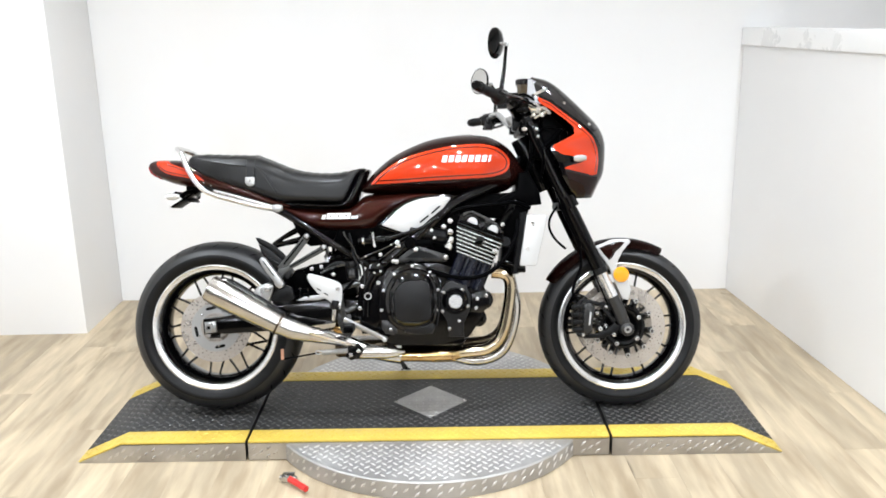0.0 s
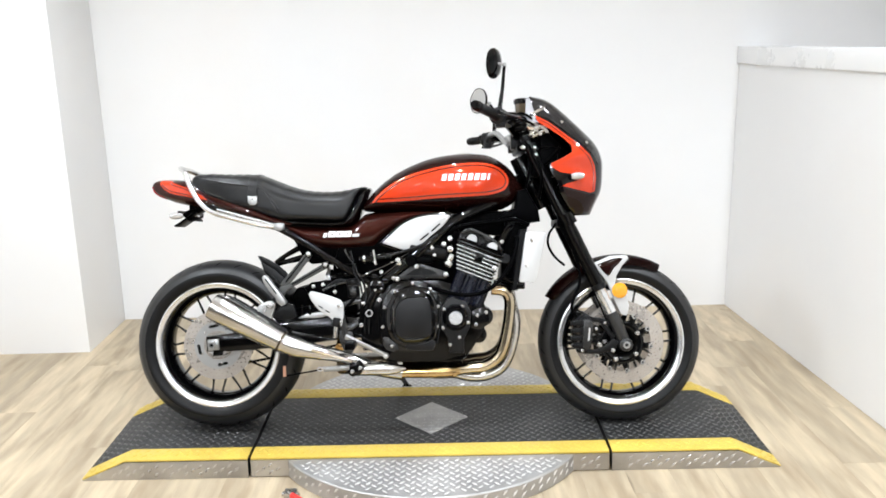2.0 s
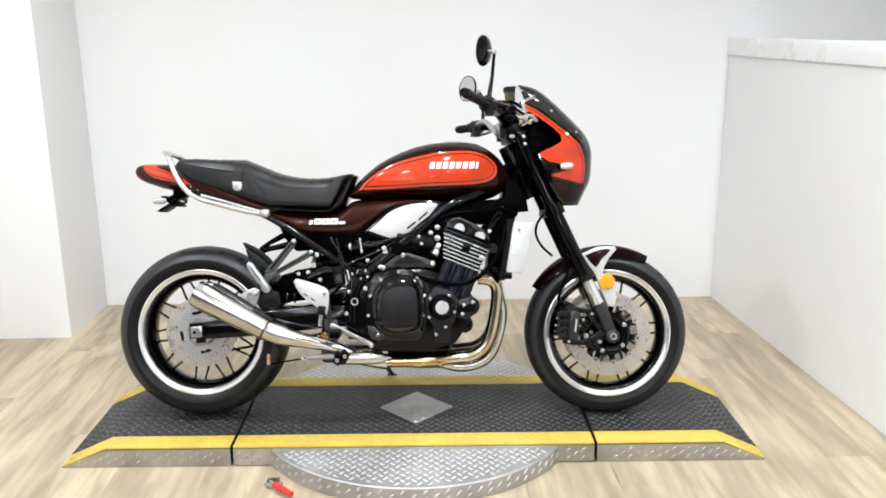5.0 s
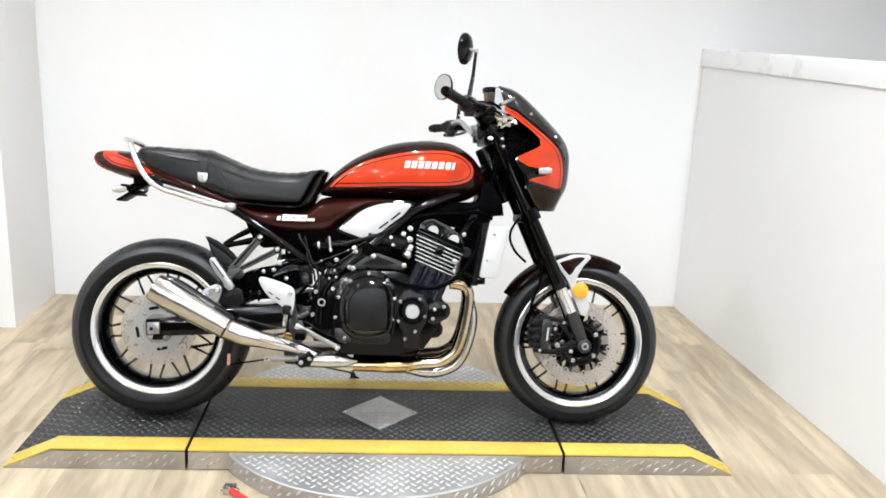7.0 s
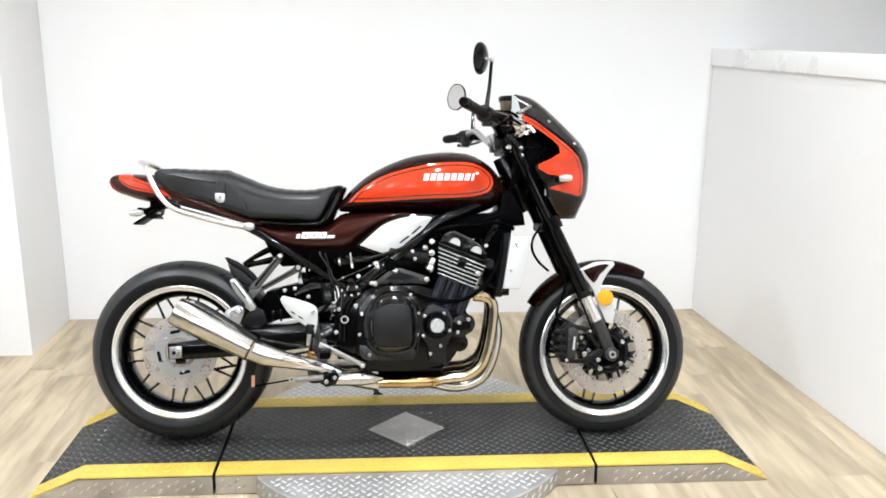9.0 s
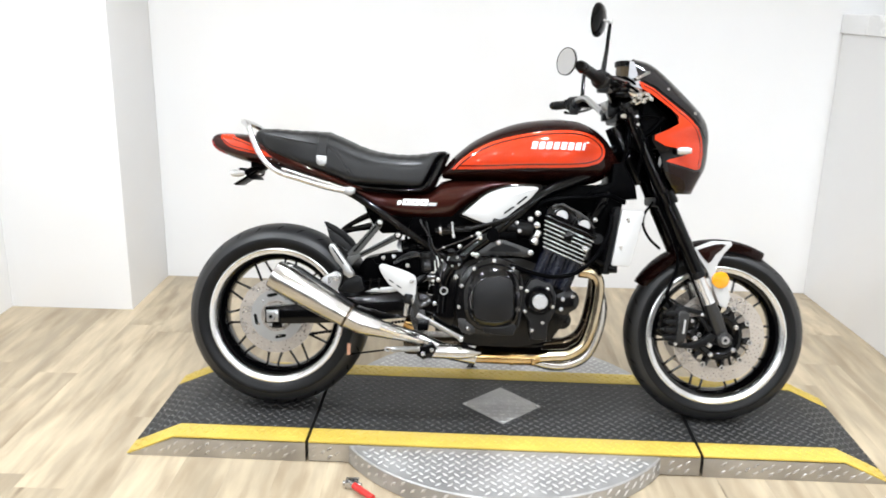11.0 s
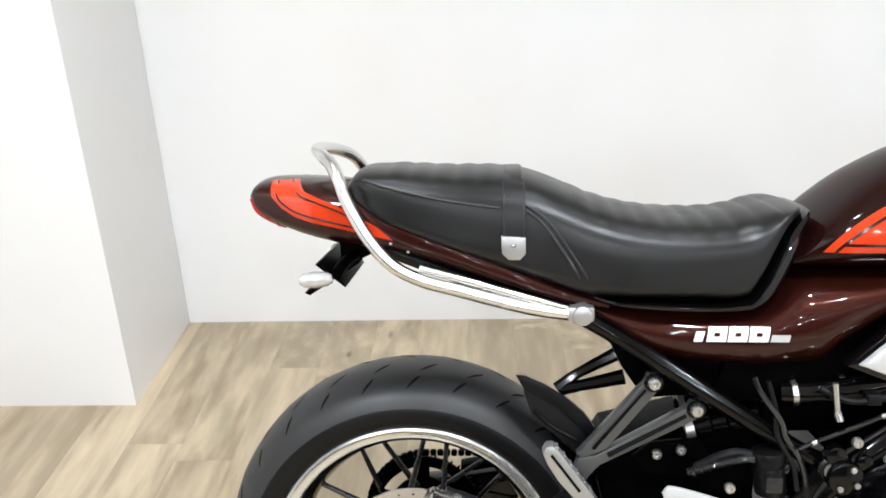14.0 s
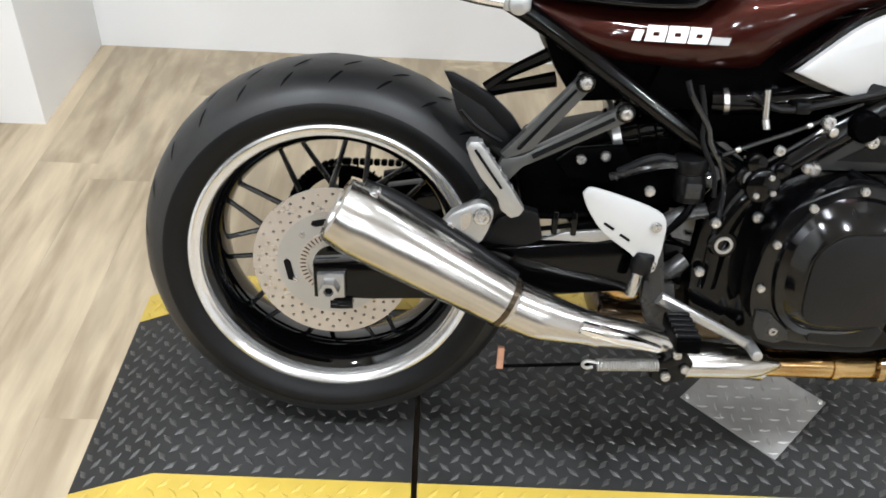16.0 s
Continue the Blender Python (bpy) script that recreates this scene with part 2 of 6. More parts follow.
def tube(pts, r, n=10, per=6, smooth=True, flat=1.0):
    """A pipe along a smooth curve; r is one radius or one for each given point."""
    path = spline(pts, per) if smooth and len(pts) > 2 else [Vector(q) for q in pts]
    rs = [r] * len(path) if not isinstance(r, (list, tuple)) else [float(v) for v in np.interp(np.linspace(0, len(r) - 1, len(path)), range(len(r)), r)]
    bm, rings, up = bmesh.new(), [], None
    for i, q in enumerate(path):
        d = (path[min(i + 1, len(path) - 1)] - path[max(i - 1, 0)]).normalized()
        if up is None:
            up = d.orthogonal().normalized()
        up = (up - d * up.dot(d)).normalized()
        side = d.cross(up)
        rings.append([bm.verts.new(q + rs[i] * (math.cos(a) * up + flat * math.sin(a) * side)) for a in (2 * math.pi * k / n for k in range(n))])
    for a, b in zip(rings, rings[1:]):
        for k in range(n):
            bm.faces.new((a[k], a[(k + 1) % n], b[(k + 1) % n], b[k]))
    bm.faces.new(rings[0])
    bm.faces.new(rings[-1][::-1])
    return bm


def rod(a, b, r, n=14, bev=0.0):
    bm = tube([a, b], r, n, smooth=False)
    if bev:
        ends = [e for e in bm.edges if len([f for f in e.link_faces if len(f.verts) == n]) == 1]
        bmesh.ops.bevel(bm, geom=ends, offset=bev, segments=2, affect="EDGES", profile=0.5)
    return bm


def lathe(prof, n=72, c=(0, 0, 0), closed=False):
    """Profile of (radius, along y) turned about the y axis through c."""
    bm, rings = bmesh.new(), []
    for k in range(n):
        a = 2 * math.pi * k / n
        rings.append([bm.verts.new((c[0] + r * math.cos(a), c[1] + y, c[2] + r * math.sin(a))) for r, y in prof])
    m = len(prof)
    for k in range(n):
        a, b = rings[k], rings[(k + 1) % n]
        for i in range(m if closed else m - 1):
            j = (i + 1) % m
            bm.faces.new((a[i], a[j], b[j], b[i]))
    bmesh.ops.remove_doubles(bm, verts=bm.verts, dist=1e-6)
    return bm


def plate(outline, y0, y1, bev=0.002, round_=0):
    """A slab with that outline in x and z, between y0 and y1."""
    bm = bmesh.new()
    pts = outline
    if round_:
        pts = [(v.x, v.y) for v in spline([(*p, 0) for p in outline + outline[:1]], round_)][:-1]
    lo = [bm.verts.new((x, y0, z)) for x, z in pts]
    hi = [bm.verts.new((x, y1, z)) for x, z in pts]
    k = len(pts)
    bm.faces.new(lo)
    bm.faces.new(hi[::-1])
    for i in range(k):
        bm.faces.new((lo[i], hi[i], hi[(i + 1) % k], lo[(i + 1) % k]))
    bmesh.ops.recalc_face_normals(bm, faces=bm.faces)
    if bev:
        rim = [e for e in bm.edges if abs(e.verts[0].co.y - e.verts[1].co.y) < 1e-7]
        bmesh.ops.bevel(bm, geom=rim, offset=bev, segments=2, affect="EDGES", profile=0.6)
    bmesh.ops.triangulate(bm, faces=[f for f in bm.faces if len(f.verts) > 4])
    return bm


def curve(pts):
    """A smooth function through (x, value) points."""
    xs, vs = [p[0] for p in pts], [p[1] for p in pts]
    sl = [(vs[min(i + 1, len(xs) - 1)] - vs[max(i - 1, 0)]) / (xs[min(i + 1, len(xs) - 1)] - xs[max(i - 1, 0)]) for i in range(len(xs))]

    def f(x):
        x = min(max(x, xs[0]), xs[-1])
        i = min(max(int(np.searchsorted(xs, x)) - 1, 0), len(xs) - 2)
        h = xs[i + 1] - xs[i]
        t = (x - xs[i]) / h
        return (2 * t**3 - 3 * t * t + 1) * vs[i] + (t**3 - 2 * t * t + t) * h * sl[i] + (3 * t * t - 2 * t**3) * vs[i + 1] + (t**3 - t * t) * h * sl[i + 1]

    return f


class Shell:
    """A long body along x: top and bottom heights and half width as functions of x, with an oval section."""

    def __init__(self, top, bottom, half, x0, x1, power=2.6, root=2.0, mid=0.5):
        self.t, self.b, self.w, self.x0, self.x1, self.n, self.m, self.mid = curve(top), curve(bottom), curve(half), x0, x1, power, root, mid

    def y(self, x, z):
        t, b = self.t(x), self.b(x)
        zm = b + (t - b) * self.mid
        s = min(1, abs((z - zm) / max(1e-5, (t - zm) if z > zm else (zm - b))))
        return self.w(x) * max(0, 1 - s**self.n) ** (1 / self.m)

    def mesh(self, nx=40, ns=14, top_bump=None):
        bm, rings = bmesh.new(), []
        for i in range(nx + 1):
            x = self.x0 + (self.x1 - self.x0) * (0.5 - 0.5 * math.cos(math.pi * i / nx))
            t, b = self.t(x), self.b(x)
            zm, half = b + (t - b) * self.mid, []
            for k in range(ns + 1):
                s = math.sin(math.pi * (k / ns - 0.5))
                z = zm + s * ((t - zm) if s > 0 else (zm - b))
                half.append((self.y(x, z), z))
            ring = [(-y, z) for y, z in half] + [(y, z) for y, z in half[-2:0:-1]]
            vs = []
            for y, z in ring:
                dz = top_bump(x, y) if top_bump and z > zm + 0.8 * (t - zm) else 0
                vs.append(bm.verts.new((x, y, z + dz)))
            rings.append(vs)
        n = len(rings[0])
        for a, c in zip(rings, rings[1:]):
            for k in range(n):
                bm.faces.new((a[k], a[(k + 1) % n], c[(k + 1) % n], c[k]))
        bm.faces.new(rings[0])
        bm.faces.new(rings[-1][::-1])
        return bm


def conform(outline, yf, off, step=0.012, round_=0, side=-1):
    """A sheet with that outline in x and z, laid on a surface y = yf(x, z), off metres proud of it."""
    pts = outline
    if round_:
        pts = [(v.x, v.y) for v in spline([(*p, 0) for p in outline + outline[:1]], round_)][:-1]
    bm = bmesh.new()
    bm.faces.new([bm.verts.new((x, 0, z)) for x, z in pts])
    for axis in (0, 2):
        vals = [p[axis // 2] for p in pts]
        q = min(vals) + step
        while q < max(vals):
            co, no = [0, 0, 0], [0, 0, 0]
            co[axis], no[axis] = q, 1
            bmesh.ops.bisect_plane(bm, geom=bm.verts[:] + bm.edges[:] + bm.faces[:], plane_co=co, plane_no=no)
            q += step
    for v in bm.verts:
        v.co.y = side * (yf(v.co.x, v.co.z) + off)
    bmesh.ops.triangulate(bm, faces=[f for f in bm.faces if len(f.verts) > 4])
    return bm


def inset(outline, d):
    """The outline drawn in by d metres."""
    n, out = len(outline), []
    area = sum(outline[i][0] * outline[(i + 1) % n][1] - outline[(i + 1) % n][0] * outline[i][1] for i in range(n))
    for i in range(n):
        a, b, c = Vector(outline[i - 1]), Vector(outline[i]), Vector(outline[(i + 1) % n])
        e, f = (b - a).normalized(), (c - b).normalized()
        nn = Vector((-(e + f).y, (e + f).x)).normalized() * (1 if area > 0 else -1)
        out.append(tuple(b + nn * d / max(0.4, nn.dot(Vector((-e.y, e.x)) * (1 if area > 0 else -1)))))
    return out


def ribbon(outline, d0, d1, yf, off, round_=6, side=-1):
    """A line that follows the outline between the insets d0 and d1."""
    pts = [(v.x, v.y) for v in spline([(*p, 0) for p in outline + outline[:1]], round_)][:-1]
    a, b, bm = inset(pts, d0), inset(pts, d1), bmesh.new()
    va = [bm.verts.new((x, side * (yf(x, z) + off), z)) for x, z in a]
    vb = [bm.verts.new((x, side * (yf(x, z) + off), z)) for x, z in b]
    n = len(pts)
    for i in range(n):
        bm.faces.new((va[i], va[(i + 1) % n], vb[(i + 1) % n], vb[i]))
    return bm


def lugs(name, spots, material, parent, length=0.027, width=0.0105, high=0.0024):
    """Raised tread lugs: (place, direction along the lug, outward normal) each."""
    vs, fs = [], []
    for p, d, n in spots:
        p, d, n = Vector(p), Vector(d).normalized(), Vector(n)
        s = n.cross(d)
        k = len(vs)
        vs += [p - d * length / 2, p + s * width / 2, p + d * length / 2, p - s * width / 2, p - d * length * 0.27 + n * high, p + d * length * 0.27 + n * high]
        fs += [(k, k + 3, k + 4), (k, k + 4, k + 1), (k + 3, k + 2, k + 5), (k + 2, k + 1, k + 5), (k + 3, k + 5, k + 4), (k + 4, k + 5, k + 1)]
    me = bpy.data.meshes.new(name)
    me.from_pydata([tuple(v) for v in vs], [], fs)
    me.materials.append(material)
    ob = new(name, me)
    ob.parent = parent
    return tagged(ob, kind="stuff")


# ---- the room ----
XL = -4.4
X0, X1, XR, Y0, Y1, PX, PY, HALF = -1.468, 2.413, 4.3, -10.6, 1.557, -0.905, 1.057, 1.385


def wall(name, x0, x1, y0, y1, z0, z1, label, material=WALL):
    return tagged(part(name, box(x0, x1, y0, y1, z0, z1), material), label, "wall", kind="structure")


wall("wall_back", X0 - 0.15, XR + 0.15, Y1, Y1 + 0.15, -0.05, CEIL, "plain white painted wall behind the motorcycle")
wall("wall_left", X0 - 0.15, X0, -1.6, Y1, -0.05, CEIL, "plain white painted side wall")
# three unseen walls, added to close the room and give dark reflections
wall("wall_front", XL, XR + 0.15, Y0 - 0.15, Y0, -0.05, CEIL, "unseen dark wall added to close the room", DIM)
wall("wall_side", XL - 0.15, XL, Y0 - 0.15, -1.45, -0.05, CEIL, "unseen dark wall added to close the room", DIM)
wall("wall_return", XL, X0 - 0.15, -1.6, -1.45, -0.05, CEIL, "unseen dark return wall added to close the room", DIM)
wall("wall_far_right", XR, XR + 0.15, Y0, Y1, -0.05, CEIL, "white wall beyond the half wall")
pillar = tagged(part("pillar", box(X0, PX, PY, Y1, -0.05, CEIL, 0.004), WALL), "white painted square pillar in the corner", "pillar", kind="structure")
# the half wall runs slightly askew to the back wall
ASKEW = pose(X1 - 0.03, Y1, 0, 0, 0, 2.84)
half_wall = thing("half_wall", ASKEW, "white half-height wall with a flat capped top", "wall", kind="structure")
part("wall_body", box(0, 0.14, -6.0, -0.002, -0.05, HALF - 0.085), WALL, half_wall)
part("wall_cap", box(-0.014, 0.16, -6.0, -0.002, HALF - 0.085, HALF, 0.004), TRIM, half_wall, "white painted cap board")
ceiling = tagged(part("ceiling", box(XL - 0.15, XR + 0.15, Y0 - 0.15, Y1 + 0.15, CEIL, CEIL + 0.1), CEILING), "white painted ceiling with round downlights", "ceiling", kind="structure")

downlight = thing("downlight", pose(*LAMPS[0], CEIL), "round white recessed ceiling downlight", "lamp", "ceiling downlights")
bm = lathe([(0.115, 0), (0.115, 0.012), (0.085, 0.016), (0.08, 0.0)], 32, closed=True)
bm.transform(pose(0, 0, -0.016, 90, 0, 0))
part("trim_ring", bm, TRIM, downlight)
bm = lathe([(0.0, 0.002), (0.079, 0.002)], 32)
bm.transform(pose(0, 0, -0.005, 90, 0, 0))
part("diffuser", bm, GLOW, downlight, "glowing round diffuser")
for lx, ly in LAMPS[1:]:
    copy_thing(downlight, pose(lx, ly, CEIL))

# ---- ramps and turntable ----
H = 0.07
RAMP = pose(0.761, 0.089, 0, 0, 0, -0.9)
FRONT, BACK, TAPE_W = -0.320, 0.262, 0.082
LX0, LX1, SX0, SX1, RX0, RX1 = -1.205, -1.05, -0.618, 0.612, 1.055, 1.206
DISC_R = 0.586


def tread(x0, x1, y0, y1, zf, skip=None, pitch=0.0255):
    """Places of the lugs on a deck, in a checkered weave."""
    out, half = [], pitch / math.sqrt(2)
    for i in range(int((x1 - x0) / half) + 1):
        for j in range(int((y1 - y0) / half) + 1):
            x, y = x0 + (i + 0.5) * half, y0 + (j + 0.5) * half
            if (i + j) % 2 or x > x1 - 0.008 or y > y1 - 0.008 or (skip and skip(x, y)):
                continue
            d = (1, 1, 0) if i % 2 else (1, -1, 0)
            z, n = zf(x)
            dv = Vector(d)
            dv = dv - n * dv.dot(n)
            out.append(((x, y, z), dv, n))
    return out


def in_tape(y, more=0.0):
    return y < FRONT + TAPE_W + more or y > BACK - TAPE_W - more


def side_lugs(x0, x1, y, out_y, zt):
    return [((x, y, z), (1, 0, 1), (0, out_y, 0)) for i in range(int((x1 - x0) / 0.025)) for x in (x0 + (i + 0.5) * 0.025,) for z in ((0.018, 0.046) if i % 2 == 0 else (0.032,)) if z < zt(x) - 0.012]


def end_ramp(sgn, group):
    """An end section: a wedge up to the deck's height, butted against the turntable."""
    xa, xb, xc = (LX0, LX1, SX0 - 0.010) if sgn < 0 else (RX1, RX0, SX1 + 0.010)
    ob = thing("end_ramp", RAMP, "black checker-plate end ramp with yellow edge tape", "ramp", group)
    prof = [(xa, 0.0), (xb, H), (xc, H), (xc, 0.0)]
    part("deck", plate([(xa, 0.003), (xb, H), (xc, H), (xc, 0.003)], FRONT + 0.002, BACK - 0.002, 0.0015), DECK, ob)
    lo, hi = min(xa, xb), max(xa, xb)
    slope = Vector((-(H) * (1 if sgn < 0 else -1), 0, abs(xb - xa))).normalized()

    def zf(x):
        if lo < x < hi:
            return 0.003 + (H - 0.003) * abs(x - xa) / abs(xb - xa), slope
        return H, Vector((0, 0, 1))

    x0, x1 = min(xa, xc), max(xa, xc)
    spots = tread(x0 + 0.006, x1, FRONT, BACK, zf)
    lugs("tread_pattern", [s for s in spots if not in_tape(s[0][1], 0.008)], LUG, ob)
    e = 0.0025
    for y0, y1, ys in ((FRONT, FRONT + TAPE_W, FRONT), (BACK - TAPE_W, BACK, BACK)):
        part("edge_tape", plate([(xa, 0.0035), (xb, H + e), (xc, H + e), (xc, H - 0.004), (xb, H - 0.004), (xa + (0.012 if sgn < 0 else -0.012), 0.0035)], y0, y1, 0.0008), TAPE, ob, "yellow tape along the edge")
    spots = [((p[0], p[1], p[2] + e), d, n) for p, d, n in spots if in_tape(p[1], -0.012)]
    lugs("tape_pattern", spots, TAPE, ob)
    zt = lambda x: zf(x)[0]
    for y, oy in ((FRONT - 0.0, -1), (BACK, 1)):
        part("side_plate", plate([(xa, 0.0), (xb, H - 0.006), (xc, H - 0.006), (xc, 0.0)], y + oy * 0.003, y, 0.0006), SIDE, ob, "bare aluminium checker-plate side")
        lugs("side_pattern", side_lugs(x0 + 0.05, x1 - 0.01, y + oy * 0.003, oy, zt), SIDE_LUG, ob)
    return ob


end_ramp(-1, "end ramps")
end_ramp(1, "end ramps")

turntable = thing("turntable", RAMP, "round checker-plate motorcycle turntable with a black deck strip across it", "turntable")
bm = lathe([(0.0, 0.0), (DISC_R - 0.002, 0.0), (DISC_R, 0.002), (DISC_R, H - 0.012), (DISC_R - 0.004, H - 0.008), (0.0, H - 0.008)], 128)
bm.transform(pose(0, 0, 0, 90, 0, 0))
part("round_base", bm, PLATE, turntable, "bare aluminium checker-plate disc")
flat = lambda x: (H - 0.008, Vector((0, 0, 1)))
lugs("disc_pattern", tread(-DISC_R, DISC_R, -DISC_R, DISC_R, flat, lambda x, y: math.hypot(x, y) > DISC_R - 0.02 or FRONT - 0.008 < y < BACK + 0.008), PLATE_LUG, turntable)
rim = []
for i in range(104):
    a = 2 * math.pi * i / 104
    for z in ((0.02, 0.046) if i % 2 else (0.033,)):
        rim.append(((DISC_R * math.cos(a), DISC_R * math.sin(a), z), (-math.sin(a), math.cos(a), 1), (math.cos(a), math.sin(a), 0)))
lugs("rim_pattern", rim, PLATE_LUG, turntable)
part("deck_strip", box(SX0, SX1, FRONT + 0.002, BACK - 0.002, 0.004, H, 0.0015), DECK, turntable, "black painted checker-plate strip")
for y, oy in ((FRONT, -1), (BACK, 1)):
    part("strip_side", box(SX0, SX1, min(y, y + oy * 0.003), max(y, y + oy * 0.003), 0.004, H - 0.006), SIDE, turntable)
    lugs("side_pattern", side_lugs(SX0 + 0.005, -0.51, y + oy * 0.003, oy, lambda x: H) + side_lugs(0.51, SX1 - 0.005, y + oy * 0.003, oy, lambda x: H), SIDE_LUG, turntable)
top = lambda x: (H, Vector((0, 0, 1)))
in_diamond = lambda x, y, k=0.137: abs(x - 0.0) + abs(y + 0.025) < k
spots = tread(SX0, SX1, FRONT, BACK, top)
lugs("strip_pattern", [s for s in spots if not in_tape(s[0][1], 0.008) and not in_diamond(s[0][0], s[0][1], 0.145)], LUG, turntable)
for y0, y1 in ((FRONT, FRONT + TAPE_W), (BACK - TAPE_W, BACK)):
    part("edge_tape", box(SX0, SX1, y0, y1, H - 0.005, H + 0.0025, 0.0008), TAPE, turntable, "yellow tape along the edge")
lugs("tape_pattern", [((p[0], p[1], p[2] + 0.0025), d, n) for p, d, n in spots if in_tape(p[1], -0.012)], TAPE, turntable)
bm = box(-0.0965, 0.0965, -0.0965, 0.0965, H - 0.002, H + 0.003, 0.001)
bm.transform(pose(0.0, -0.025, 0, 0, 0, 45))
part("diamond_plate", bm, DIRTY, turntable, "bare metal diamond-shaped cover plate")
spots = tread(-0.0965, 0.0965, -0.0965, 0.0965, lambda x: (H + 0.003, Vector((0, 0, 1))))
turn = pose(0.0, -0.025, 0, 0, 0, 45)
lugs("diamond_pattern", [(turn @ Vector(p), turn.to_3x3() @ d, n) for p, d, n in spots], DIRTY_LUG, turntable, 0.022, 0.0065)
for sx in (-0.125, 0.125):
    bm = lathe([(0.0, 0.003), (0.004, 0.003), (0.006, 0.0)], 16)
    bm.transform(pose(sx, -0.025, H + 0.003, -90, 0, 0) @ Matrix.Diagonal((1, -1, 1, 1)))
    part("screw", bm, STEEL, turntable)
# foot lever of the turntable's lock
part("lock_bracket", join(box(-0.480, -0.440, -0.475, -0.440, 0.002, 0.024, 0.003), rod((-0.485, -0.46, 0.014), (-0.43, -0.478, 0.02), 0.008)), STEEL, turntable, "dark steel lock bracket")
part("lock_lever", tube([(-0.468, -0.462, 0.022), (-0.44, -0.49, 0.022), (-0.39, -0.54, 0.02)], 0.005, 10), STEEL, turntable)
part("lever_grip", tube([(-0.450, -0.485, 0.022), (-0.388, -0.543, 0.02)], [0.0105, 0.010], 16, smooth=False), RED, turntable, "red rubber lever grip")

# ---- the motorcycle ----
# Its own axes: x forward from the rear axle, y to its left, z up from the deck; it leans over onto its side stand.
BIKE = pose(0, 0.0135, H + 0.001, -13.0, 0, -0.9)
bike = thing("motorcycle", BIKE, "orange and dark brown cafe racer motorcycle leaning on its side stand", "motorcycle")

# bolts share one mesh each
BOLT = {}


def bolt(parent, x, y, z, r=0.007, material=STEEL, out=-1):
    """A round-headed bolt whose head faces outward along y."""
    key, r = material.name, r * 0.76
    if key not in BOLT:
        bm = lathe([(0.0, -0.55), (0.42, -0.55), (0.46, -0.95), (0.82, -0.9), (1.0, -0.6), (1.0, 0.0)], 14)
        BOLT[key] = part("bolt", bm, material, parent)
        BOLT[key].matrix_basis = Matrix.Translation((x, y, z)) @ Matrix.Diagonal((r, -out * r, r, 1))
        return
    repeat(BOLT[key], parent, Matrix.Translation((x, y, z)) @ Matrix.Diagonal((r, -out * r, r, 1)), "bolt")


def SH(R, rim):
    """Radius of the tyre's shoulder."""
    return rim + (R - rim) * 0.44


def tread_r(R, rim, u):
    """Radius of the tread at u, from -1 at one shoulder to 1 at the other."""
    s = SH(R, rim) - 0.003
    return float(s + (R - s) * max(0.0, 1 - abs(u) ** 2.3) ** 0.62)


